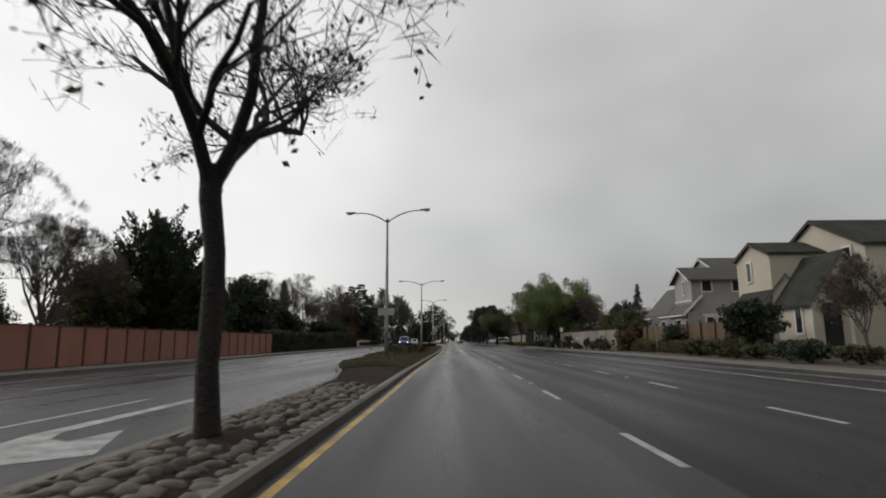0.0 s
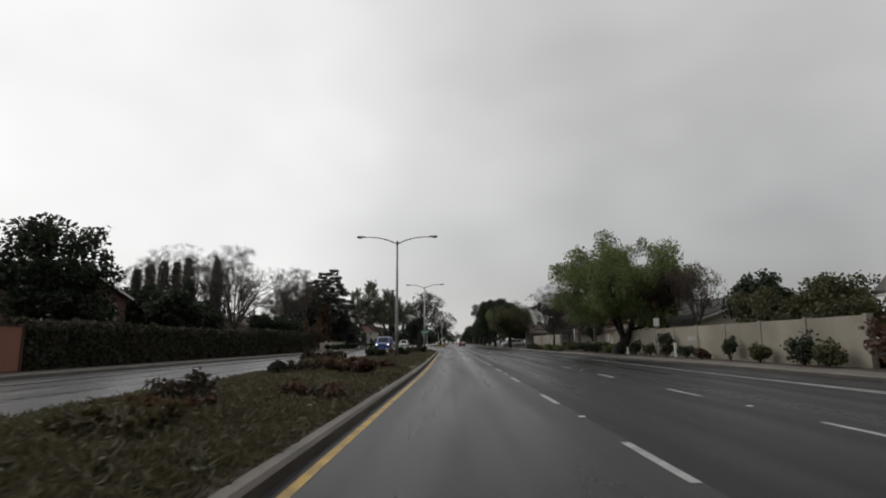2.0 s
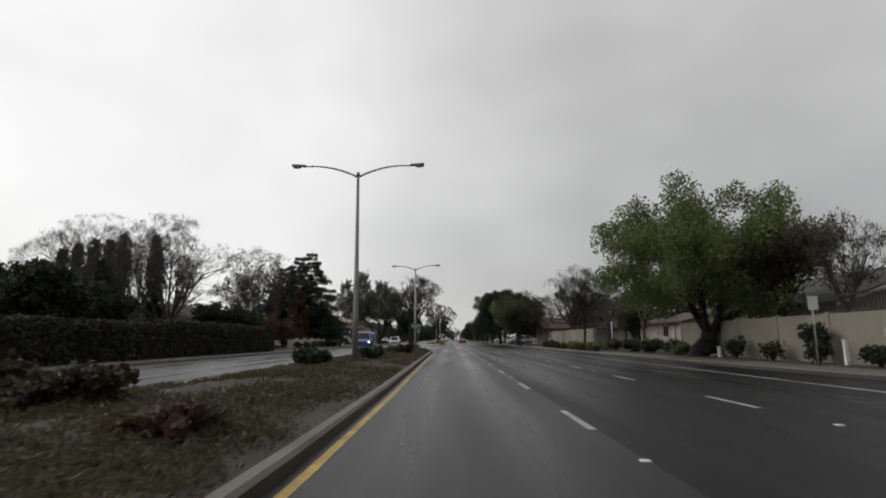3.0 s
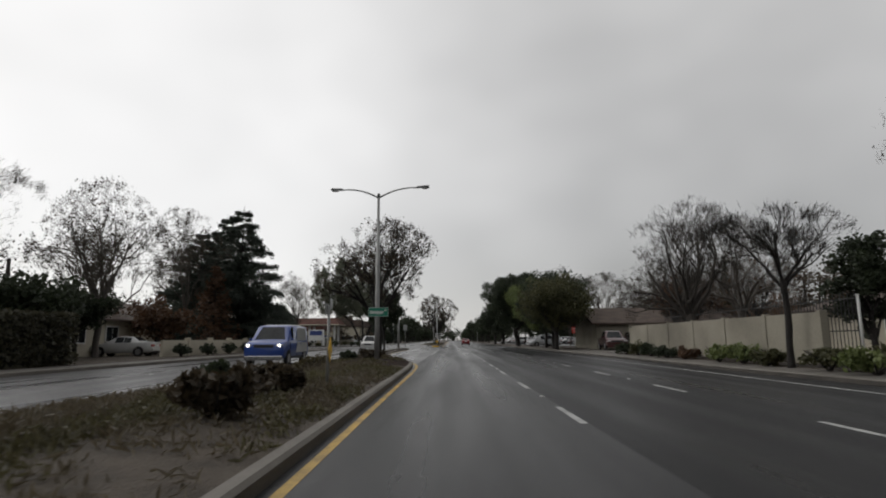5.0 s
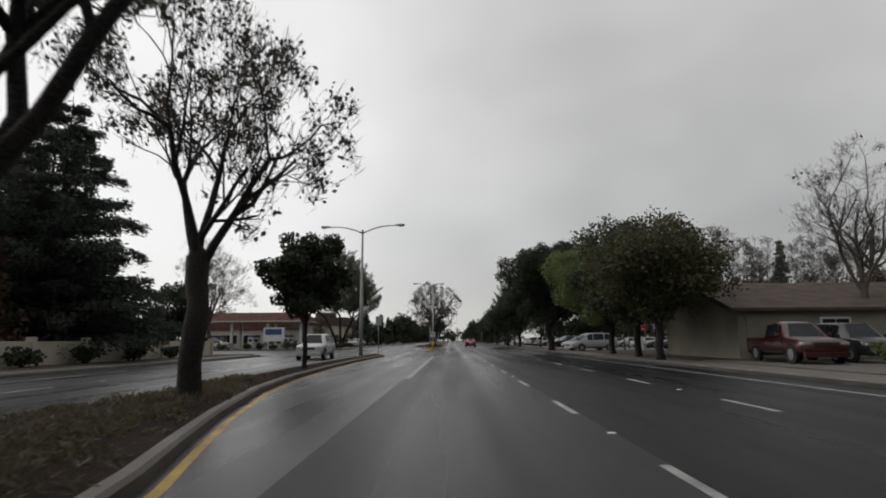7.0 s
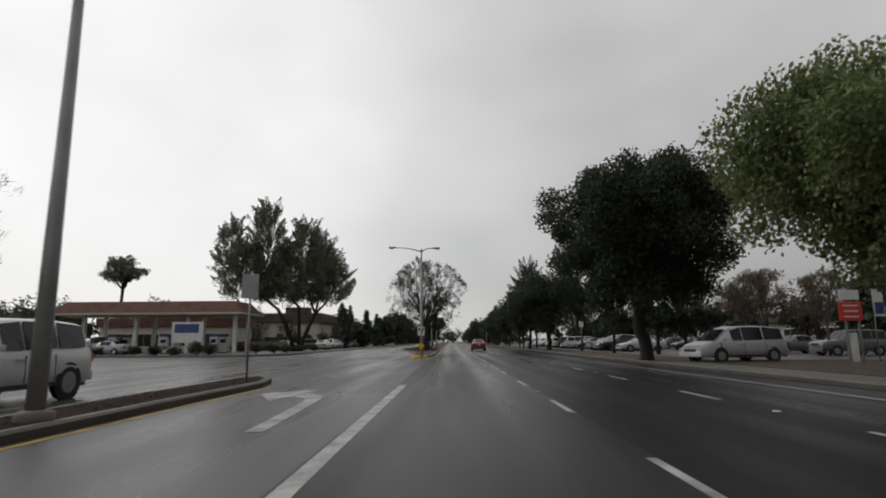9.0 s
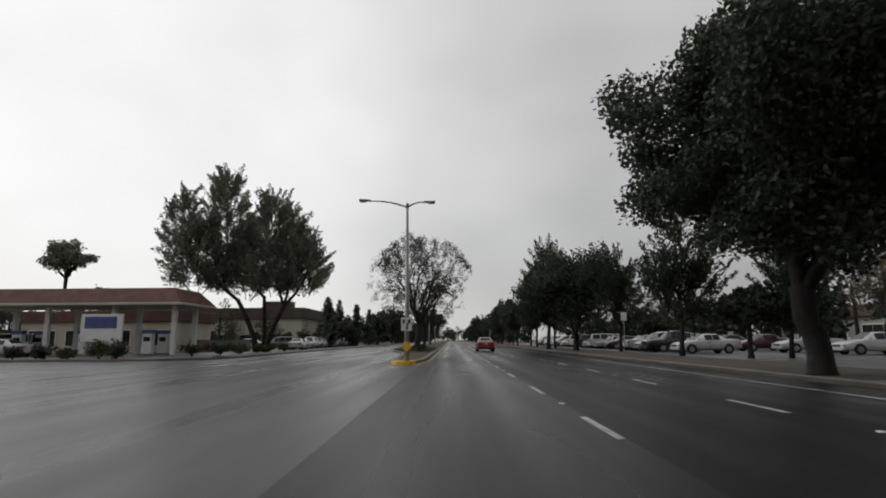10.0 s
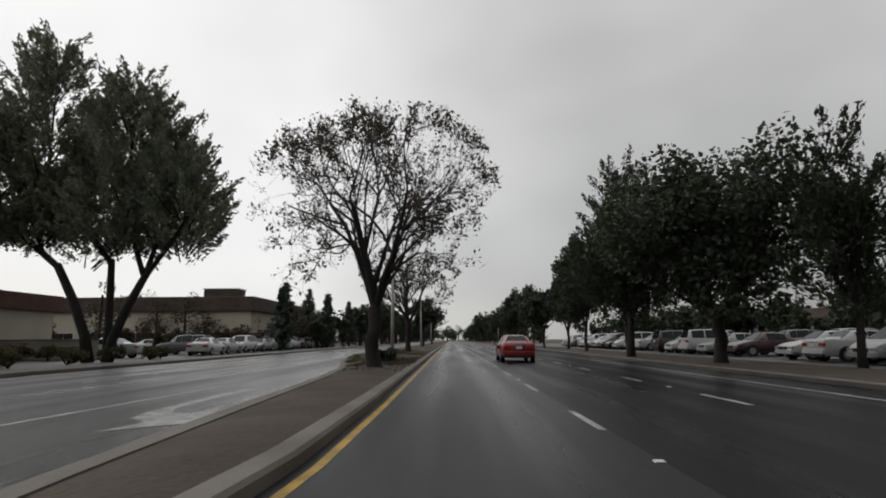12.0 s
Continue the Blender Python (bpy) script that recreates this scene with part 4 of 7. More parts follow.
# yellow painted nose of the median
bm = bmesh.new()
nose = [(-3.05, 180.20), (-2.99, 179.85), (-2.75, 179.51), (-2.38, 179.33), (-2.08, 179.35), (-1.90, 179.60), (-1.83, 179.95), (-1.80, 180.20)]
f = bm.faces.new([bm.verts.new((a, b, 0.0)) for a, b in nose])
r = bmesh.ops.extrude_face_region(bm, geom=[f])
bmesh.ops.translate(bm, verts=[v for v in r["geom"] if isinstance(v, bmesh.types.BMVert)], vec=(0, 0, 0.175))
bmesh.ops.recalc_face_normals(bm, faces=bm.faces)
tagged(part("kerb_nose", bm, BRIGHT_YELLOW), "bright yellow painted kerb nose of the median", "kerb", kind="structure")


# ---- walls, fences, hedges ----
fence = thing("fence", "red-brown panel fence with dark posts beside the sidewalk", "fence")
for k in range(40):
    y = 55.4 - 1.78 * k
    part("post", box((-0.07, -0.06, 0), (0.07, 0.06, 1.93), 0.01), FENCE_POST, fence, m=pose(-17.5, y, 0.12))
    if k:
        part("panel", box((-0.035, 0.065, 0.06), (0.035, 1.715, 1.82), 0.01), FENCE, fence, m=pose(-17.5, y, 0.12))
        part("rail", box((-0.06, 0.062, 1.82), (0.06, 1.718, 1.87)), FENCE_POST, fence, m=pose(-17.5, y, 0.12))


def hedge(name, x0, x1, y0, y1, h, seed, label, foliage, count, leaf=0.11, z=0.15):
    rng = np.random.default_rng(seed)
    ob = thing(name, label, "hedge", pose((x0 + x1) / 2, (y0 + y1) / 2, z))
    w, d = (x1 - x0) / 2, (y1 - y0) / 2
    # solid filler box, coloured as dark as the shaded inside of the hedge
    part("core", box((-w + 0.15, -d + 0.15, -0.05), (w - 0.15, d - 0.15, h - 0.2), 0.1), HEDGE_SHADE, ob)
    area = [d * h, d * h, w * d * 2, w * h * 2]
    pick = rng.choice(4, count, p=np.array(area) / sum(area))
    a, b = rng.uniform(-1, 1, count), rng.uniform(0, 1, count)
    p = np.zeros((count, 3))
    p[:, 0] = np.where(pick == 0, w, np.where(pick == 1, -w, a * w))
    p[:, 1] = np.where(pick < 2, a * d, np.where(pick == 2, (b * 2 - 1) * d, -d))
    p[:, 2] = np.where(pick == 2, h, b * h)
    bulge = np.array([noise.noise((q[1] * 0.6, q[2] * 0.8, q[0] + seed)) for q in p])
    p[:, 0] += np.sign(p[:, 0]) * bulge * 0.16
    p[:, 2] += bulge * 0.16 * (p[:, 2] / h)
    p += rng.normal(size=p.shape) * 0.05
    part("foliage", leaves_mesh("foliage", p, leaf, foliage, rng), parent=ob)
    return ob


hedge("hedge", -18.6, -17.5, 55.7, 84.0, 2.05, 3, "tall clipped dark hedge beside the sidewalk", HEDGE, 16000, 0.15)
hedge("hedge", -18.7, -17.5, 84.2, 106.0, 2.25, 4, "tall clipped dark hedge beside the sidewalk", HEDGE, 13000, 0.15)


def garden_wall(name, x, y0, y1, h, label, z=0.15, piers=True, spacing=3.6):
    ob = thing(name, label, "wall", pose(x, 0, z))
    n = max(1, round((y1 - y0) / spacing))
    for k in range(n):
        a, b = y0 + (y1 - y0) * k / n, y0 + (y1 - y0) * (k + 1) / n
        part("panel", box((-0.09, a + 0.11, -0.1), (0.09, b - 0.11, h), 0.015), WALL_CREAM, ob)
    for k in range(n + 1):
        a = y0 + (y1 - y0) * k / n
        part("pier", box((-0.13, a - 0.108, -0.1), (0.13, a + 0.108, h + 0.06), 0.015), WALL_CREAM, ob)
    return ob


garden_wall("garden_wall", 15.3, 53.4, 86.0, 1.95, "cream stucco garden wall with piers along the sidewalk")
top_rail = thing("iron_fence", "black iron railing on top of the cream wall", "fence", pose(15.3, 0, 2.1))
part("rail", box((-0.02, 68.4, 0.05), (0.02, 72.4, 0.09)), IRON, top_rail)
part("rail", box((-0.02, 68.4, 0.66), (0.02, 72.4, 0.70)), IRON, top_rail)
for k in range(27):
    part("picket", box((-0.012, 68.45 + 0.15 * k, -0.02), (0.012, 68.474 + 0.15 * k, 0.78)), IRON, top_rail)
for x, y, h in ((14.5, 69.6, 0.9), (14.3, 79.0, 0.55), (14.9, 86.4, 1.7)):
    ob = thing("marker_post", "short white post beside the cream wall", "post", pose(x, y, 0.15))
    part("post", box((-0.07, -0.07, -0.05), (0.07, 0.07, h), 0.012), SIGN_WHITE, ob)
    part("cap", box((-0.085, -0.085, h), (0.085, 0.085, h + 0.04), 0.01), SIGN_WHITE, ob)
flat("planting_bed", [(13.95, 53.5), (15.15, 53.5), (15.15, 70), (13.95, 70)], 0.162, MULCH, "reddish bark mulch bed before the cream wall", "ground", 0.05)
garden_wall("garden_wall", 12.7, 98.6, 119.0, 1.65, "long cream stucco garden wall with piers", z=0.4)
rail = thing("iron_fence", "black iron railing fence behind the garden wall", "fence", pose(14.6, 0, 0.2))
part("rail", box((-0.02, 99.5, 2.35), (0.02, 118, 2.39)), IRON, rail)
part("rail", box((-0.02, 99.5, 1.2), (0.02, 118, 1.24)), IRON, rail)
bar_bm = box((-0.012, -0.012, 0), (0.012, 0.012, 2.6))
bar_me = bpy.data.meshes.new("picket")
bar_bm.to_mesh(bar_me)
bar_bm.free()
bar_me.materials.append(IRON)
for k in range(92):
    part("picket", bar_me, parent=rail, m=pose(0, 99.6 + 0.2 * k, 0))

hedge("low_hedge", 16.3, 17.4, 37.6, 45.8, 0.85, 5, "low ragged brown-green hedge before the board fence", LEAF_HEATH, 5200, 0.085)
hedge("low_hedge", 15.9, 16.9, 46.2, 54.4, 0.7, 6, "low ragged brown-green hedge before the board fence", LEAF_HEATH, 5200, 0.085)
tan = thing("fence", "weathered tan board fence with posts in front of the grey house", "fence", pose(18.3, 0, 0.15))
board_bm = box((-0.012, 0.004, 0.05), (0.012, 0.146, 2.2))
board_me = bpy.data.meshes.new("board")
board_bm.to_mesh(board_me)
board_bm.free()
board_me.materials.append(TAN_WOOD)
for k in range(146):
    part("board", board_me, parent=tan, m=pose(0, 33.1 + 0.15 * k, 0.02 * math.sin(k * 2.1)))
for k in range(10):
    part("post", box((-0.13, -0.06, -0.05), (-0.02, 0.06, 2.42)), FENCE_POST, tan, m=pose(0, 33.1 + 2.31 * k, 0))


# ---- houses ----
def window(parent, w, h, m, panes=1):
    win = part("window", box((-w / 2 - 0.09, -0.05, -h / 2 - 0.09), (w / 2 + 0.09, 0.03, h / 2 + 0.09)), TRIM, parent, m=m)
    for k in range(panes):
        a = -w / 2 + w * k / panes + 0.02
        part("pane", box((a, -0.056, -h / 2 + 0.02), (a + w / panes - 0.04, -0.051, h / 2 - 0.02)), DARK_GLASS, win)
    return win


def gable_block(ob, x0, x1, y0, y1, eave, ridge, axis, wall_mat, roof_mat, base=0.0, over=0.35, edge=None):
    """Walls with gables and a roof of two slabs; the ridge runs along axis."""
    bm = bmesh.new()
    if axis == "x":
        ym = (y0 + y1) / 2
        sec = [(y0, base), (y1, base), (y1, eave), (ym, ridge), (y0, eave)]
        ring = [[bm.verts.new((x, a, b)) for a, b in sec] for x in (x0, x1)]
    else:
        xm = (x0 + x1) / 2
        sec = [(x0, base), (x1, base), (x1, eave), (xm, ridge), (x0, eave)]
        ring = [[bm.verts.new((a, y, b)) for a, b in sec] for y in (y0, y1)]
    for k in range(5):
        bm.faces.new((ring[0][k], ring[0][(k + 1) % 5], ring[1][(k + 1) % 5], ring[1][k]))
    bm.faces.new(ring[0])
    bm.faces.new(ring[1][::-1])
    bmesh.ops.recalc_face_normals(bm, faces=bm.faces)
    part("wall", bm, wall_mat, ob)
    for s in (-1, 1):
        bm = bmesh.new()
        if axis == "x":
            half = (y1 - y0) / 2
            slope = (ridge - eave) / half
            a, b = (y0 + y1) / 2, (y0 + y1) / 2 + s * (half + over)
            za, zb = ridge + 0.02, ridge - slope * (half + over) + 0.02
            vs = [(x0 - over, a, za), (x1 + over, a, za), (x1 + over, b, zb), (x0 - over, b, zb)]
        else:
            half = (x1 - x0) / 2
            slope = (ridge - eave) / half
            a, b = (x0 + x1) / 2, (x0 + x1) / 2 + s * (half + over)
            za, zb = ridge + 0.02, ridge - slope * (half + over) + 0.02
            vs = [(a, y0 - over, za), (a, y1 + over, za), (b, y1 + over, zb), (b, y0 - over, zb)]
        lo = [bm.verts.new(v) for v in vs]
        hi = [bm.verts.new((v[0], v[1], v[2] + 0.16)) for v in vs]
        bm.faces.new(lo)
        bm.faces.new(hi[::-1])
        for k in range(4):
            bm.faces.new((lo[k], lo[(k + 1) % 4], hi[(k + 1) % 4], hi[k]))
        bmesh.ops.recalc_face_normals(bm, faces=bm.faces)
        part("roof", bm, roof_mat, ob)
        # pale barge boards on the gable ends
        for e in ((x0 - over, x1 + over) if axis == "x" else (y0 - over, y1 + over)):
            sgn = -1 if e == (x0 - over if axis == "x" else y0 - over) else 1
            bm = bmesh.new()
            d = 0.03 * sgn
            if axis == "x":
                q = [(e, a, za - 0.08), (e, b, zb - 0.08), (e, b, zb + 0.08), (e, a, za + 0.08)]
                q2 = [(x + d, y, z) for x, y, z in q]
            else:
                q = [(a, e, za - 0.08), (b, e, zb - 0.08), (b, e, zb + 0.08), (a, e, za + 0.08)]
                q2 = [(x, y + d, z) for x, y, z in q]
            u, w2 = [bm.verts.new(v) for v in q], [bm.verts.new(v) for v in q2]
            bm.faces.new(u)
            bm.faces.new(w2[::-1])
            for k in range(4):
                bm.faces.new((u[k], u[(k + 1) % 4], w2[(k + 1) % 4], w2[k]))
            bmesh.ops.recalc_face_normals(bm, faces=bm.faces)
            part("barge_board", bm, edge or TRIM, ob)


cream = thing("house", "cream stucco two-storey house with steep dark shingle roof", "house", pose(0, 0, 0.15))
gable_block(cream, 20.4, 30, 36.4, 40.6, 6.45, 7.35, "x", STUCCO, MOSSY_SHINGLE, over=0.2, edge=ROOF_BROWN)
gable_block(cream, 24.0, 36, 32.9, 41.9, 6.5, 8.65, "x", STUCCO, MOSSY_SHINGLE, over=0.25, edge=ROOF_BROWN)
gable_block(cream, 20.5, 24.5, 32.8, 36.3, 3.15, 5.95, "y", STUCCO, MOSSY_SHINGLE, over=0.25, edge=WALL_CREAM)
gable_block(cream, 19.9, 22.7, 36.6, 39.9, 3.4, 5.0, "y", STUCCO, MOSSY_SHINGLE, over=0.25, edge=WALL_CREAM)
gable_block(cream, 21.6, 32, 15.0, 28.2, 2.9, 5.2, "y", STUCCO, SHINGLE, over=0.3, edge=WALL_CREAM)
# no recess: the shade of the porch is the dark colour of this slab
part("porch_shade_panel", box((21.1, 32.72, 0.6), (22.1, 32.795, 3.05)), DARK_GLASS, cream, "flat dark panel standing in for the shaded porch")
part("porch_step", box((20.9, 32.2, -0.05), (22.5, 32.79, 0.58), 0.02), CONCRETE, cream)
part("porch_post", box((22.3, 32.3, 0.58), (22.42, 32.42, 3.1)), TRIM, cream)
window(cream, 0.5, 1.3, pose(20.36, 38.9, 5.5, 0, 0, -90))
window(cream, 0.6, 1.0, pose(23.96, 34.3, 6.0, 0, 0, -90))
window(cream, 0.6, 1.5, pose(20.46, 34.0, 2.1, 0, 0, -90))
part("downpipe", box((20.42, 32.72, 0), (20.48, 32.78, 3.0)), TRIM, cream)

grey = thing("house", "grey two-storey house with white trim and shingle roof", "house", pose(0, 0, 0.15))
gable_block(grey, 24.4, 36, 50.0, 60.6, 6.3, 8.7, "x", GREY_SIDING, SHINGLE, over=0.3)
gable_block(grey, 20.75, 29, 49.35, 52.95, 6.2, 7.25, "x", GREY_SIDING, SHINGLE, over=0.4)
gable_block(grey, 20.2, 24.6, 53.2, 58.9, 3.45, 5.85, "y", GREY_SIDING, SHINGLE, over=0.3)
# lean-to roof running along the front of the gable wing, open rake to the south
part("wall", box((20.2, 49.2, 0), (20.9, 53.1, 3.4)), GREY_SIDING, grey)
for name_y, ya, yb, lift, thick, cover in (("roof", 49.05, 53.0, 0.0, 0.16, SHINGLE), ("barge_board", 48.98, 49.045, -0.10, 0.28, TRIM)):
    bm = bmesh.new()
    ring = [[bm.verts.new(v) for v in ((19.8, y, 3.02 + lift), (21.5, y, 4.72 + lift), (21.5, y, 4.72 + lift + thick), (19.8, y, 3.02 + lift + thick))] for y in (ya, yb)]
    bm.faces.new(ring[0])
    bm.faces.new(ring[1][::-1])
    for k in range(4):
        bm.faces.new((ring[0][k], ring[0][(k + 1) % 4], ring[1][(k + 1) % 4], ring[1][k]))
    bmesh.ops.recalc_face_normals(bm, faces=bm.faces)
    part(name_y, bm, cover, grey)
part("gutter", box((19.68, 49.05, 3.0), (19.79, 58.9, 3.12), 0.02), TRIM, grey)
part("trim_board", box((20.68, 49.5, 4.30), (20.74, 52.9, 4.42)), TRIM, grey)
window(grey, 0.42, 1.15, pose(20.71, 50.75, 5.5, 0, 0, -90))
window(grey, 0.80, 1.05, pose(22.05, 49.31, 5.65))
window(grey, 0.55, 1.05, pose(24.55, 49.31, 5.65))
window(grey, 0.60, 1.25, pose(25.8, 49.31, 5.6))
window(grey, 0.80, 1.25, pose(27.3, 49.31, 5.6))
part("trim_board", box((21.6, 49.24, 3.02), (24.4, 49.34, 3.18)), TRIM, grey)
for k in range(3):
    window(grey, 0.62, 0.8, pose(22.15 + 0.95 * k, 49.31, 2.5))
for yy in (51.0, 54.6, 56.6):
    window(grey, 1.0, 0.8, pose(20.16, yy, 2.3, 0, 0, -90), 2)

garage = thing("house", "low beige house with dark brown roof and a garage", "house", pose(0, 0, 0.15))
gable_block(garage, 14.9, 29.0, 137.2, 147, 2.6, 4.2, "x", WALL_CREAM, ROOF_BROWN, over=0.5, edge=ROOF_BROWN)
door = part("garage_door", box((15.3, 137.12, 0), (18.4, 137.19, 2.2)), WALL_CREAM, garage)
for k in range(4):
    part("panel", box((15.38, 137.10, 0.06 + 0.54 * k), (18.32, 137.118, 0.52 + 0.54 * k)), WALL_CREAM, door)
window(garage, 1.4, 1.1, pose(19.9, 137.16, 1.5), 2)

back = thing("house", "low house with brown shingle roof behind the garden wall", "house", pose(0, 0, 0.15))
gable_block(back, 22.5, 34, 103, 116, 2.6, 4.0, "y", STUCCO, ROOF_BROWN, over=0.6, edge=ROOF_BROWN)
window(back, 1.4, 1.1, pose(22.46, 108, 1.7, 0, 0, -90), 2)
back2 = thing("house", "low house with dark shingle roof behind the cream wall", "house", pose(0, 0, 0.15))
gable_block(back2, 19.5, 32, 77, 91, 2.8, 4.9, "y", STUCCO, SHINGLE, over=0.6)
window(back2, 1.4, 1.1, pose(19.46, 82, 1.7, 0, 0, -90), 2)
for hx0, hx1, hy0, hy1, e, rg, wm, lb in ((-40, -26, 112, 126, 2.8, 5.2, STUCCO, "low house with brown roof behind bare trees"),
                                         (-42, -28, 132, 150, 2.9, 5.0, STUCCO, "long low beige house with brown roof")):
    ob = thing("house", lb, "house", pose(0, 0, 0.15))
    gable_block(ob, hx0, hx1, hy0, hy1, e, rg, "y", wm, ROOF_BROWN, over=0.6)
    for k in range(3):
        window(ob, 1.5, 1.2, pose(hx1 + 0.04, hy0 + 3 + 4 * k, 1.6, 0, 0, 90), 2)

rust_house = thing("house", "two-storey house with red-brown walls behind the hedge", "house", pose(0, 0, 0.15))
gable_block(rust_house, -38, -27.2, 68.5, 79.5, 4.9, 6.4, "x", ROOF_RED, SHINGLE, over=0.4)
for k in range(3):
    window(rust_house, 1.1, 1.2, pose(-27.16, 70.6 + 3.4 * k, 3.7, 0, 0, 90), 2)
low = thing("garden_wall", "low white garden wall in front of a house", "wall", pose(-19.5, 0, 0.15))
for k in range(9):
    part("panel", box((-0.1, 118 + 4 * k, -0.1), (0.1, 121.7 + 4 * k, 1.15), 0.02), STUCCO, low)
    part("pier", box((-0.2, 121.72 + 4 * k, -0.1), (0.2, 121.98 + 4 * k, 1.35), 0.02), STUCCO, low)


# ---- vehicles ----
def wheel(parent, x, y, r, w=0.21):
    ob = part("wheel", tyre_mesh(r, w), parent=parent, m=pose(x, y, r, 0, 0, 0))
    bm = bmesh.new()
    bmesh.ops.create_cone(bm, cap_ends=True, segments=14, radius1=r * 0.62, radius2=r * 0.62, depth=w + 0.012, matrix=Matrix.Rotation(radians(90), 4, "Y"))
    part("rim", bm, RIM, ob)
    return ob


TYRES = {}


def tyre_mesh(r, w):
    if (r, w) not in TYRES:
        bm = bmesh.new()
        bmesh.ops.create_cone(bm, cap_ends=True, segments=20, radius1=r, radius2=r, depth=w, matrix=Matrix.Rotation(radians(90), 4, "Y"))
        bmesh.ops.bevel(bm, geom=[e for e in bm.edges if len(e.link_faces) == 2 and e.calc_face_angle() > 1.2], offset=0.03, segments=2, affect="EDGES")
        me = bpy.data.meshes.new("tyre")
        bm.to_mesh(me)
        bm.free()
        me.materials.append(RUBBER)
        TYRES[(r, w)] = me
    return TYRES[(r, w)]


# stations from tail to nose: y, half width, sill height, belt height, roof height, half width of roof
SEDAN = [(-2.30, 0.74, 0.42, 0.88, 0.88, 0.68), (-2.25, 0.85, 0.30, 1.00, 1.00, 0.76), (-1.85, 0.89, 0.25, 1.03, 1.04, 0.76), (-1.40, 0.90, 0.22, 1.00, 1.06, 0.74), (-0.80, 0.91, 0.22, 0.97, 1.38, 0.62),
         (-0.25, 0.91, 0.22, 0.96, 1.44, 0.62), (0.35, 0.91, 0.22, 0.95, 1.41, 0.60), (1.10, 0.90, 0.22, 0.94, 0.97, 0.72), (1.75, 0.88, 0.24, 0.84, 0.84, 0.74), (2.20, 0.80, 0.28, 0.70, 0.70, 0.66), (2.33, 0.66, 0.36, 0.58, 0.58, 0.55)]
SUV = [(-2.25, 0.76, 0.50, 1.00, 1.00, 0.72), (-2.20, 0.88, 0.34, 1.08, 1.15, 0.78), (-1.95, 0.92, 0.30, 1.10, 1.68, 0.70), (-1.0, 0.93, 0.30, 1.08, 1.74, 0.70),
       (0.0, 0.93, 0.30, 1.06, 1.73, 0.69), (0.55, 0.93, 0.30, 1.05, 1.66, 0.68), (1.15, 0.92, 0.30, 1.04, 1.08, 0.76), (1.9, 0.90, 0.32, 0.98, 0.98, 0.76), (2.2, 0.86, 0.36, 0.88, 0.88, 0.70), (2.28, 0.74, 0.42, 0.75, 0.75, 0.62)]
MINIVAN = [(-2.45, 0.78, 0.45, 1.0, 1.0, 0.74), (-2.40, 0.92, 0.30, 1.08, 1.2, 0.80), (-2.2, 0.95, 0.26, 1.08, 1.66, 0.72), (-1.0, 0.97, 0.24, 1.05, 1.75, 0.74),
           (0.2, 0.97, 0.24, 1.02, 1.74, 0.73), (0.8, 0.96, 0.24, 1.01, 1.58, 0.70), (1.65, 0.94, 0.24, 0.99, 1.02, 0.76), (2.1, 0.92, 0.26, 0.86, 0.86, 0.74), (2.4, 0.84, 0.28, 0.70, 0.70, 0.66), (2.5, 0.7, 0.34, 0.6, 0.6, 0.55)]
VAN = [(-2.42, 0.85, 0.5, 1.15, 1.15, 0.82), (-2.40, 0.98, 0.38, 1.2, 1.90, 0.86), (-2.25, 1.0, 0.34, 1.2, 2.0, 0.86), (-0.8, 1.0, 0.32, 1.2, 2.03, 0.86),
       (0.55, 1.0, 0.32, 1.2, 2.0, 0.85), (0.85, 1.0, 0.32, 1.2, 1.90, 0.83), (1.45, 0.99, 0.32, 1.22, 1.26, 0.88), (2.05, 0.98, 0.34, 1.16, 1.17, 0.88), (2.32, 0.97, 0.38, 1.08, 1.08, 0.86), (2.40, 0.93, 0.44, 0.98, 0.98, 0.84)]
PICKUP = [(-2.7, 0.86, 0.5, 1.05, 1.05, 0.84), (-2.68, 0.95, 0.42, 1.08, 1.08, 0.88), (-0.8, 0.96, 0.38, 1.08, 1.08, 0.88), (-0.7, 0.96, 0.38, 1.1, 1.7, 0.72),
          (0.2, 0.96, 0.38, 1.1, 1.78, 0.72), (0.65, 0.96, 0.38, 1.1, 1.68, 0.70), (1.2, 0.95, 0.38, 1.08, 1.12, 0.80), (2.2, 0.94, 0.4, 1.0, 1.0, 0.82), (2.6, 0.9, 0.44, 0.92, 0.92, 0.78), (2.68, 0.82, 0.5, 0.8, 0.8, 0.7)]


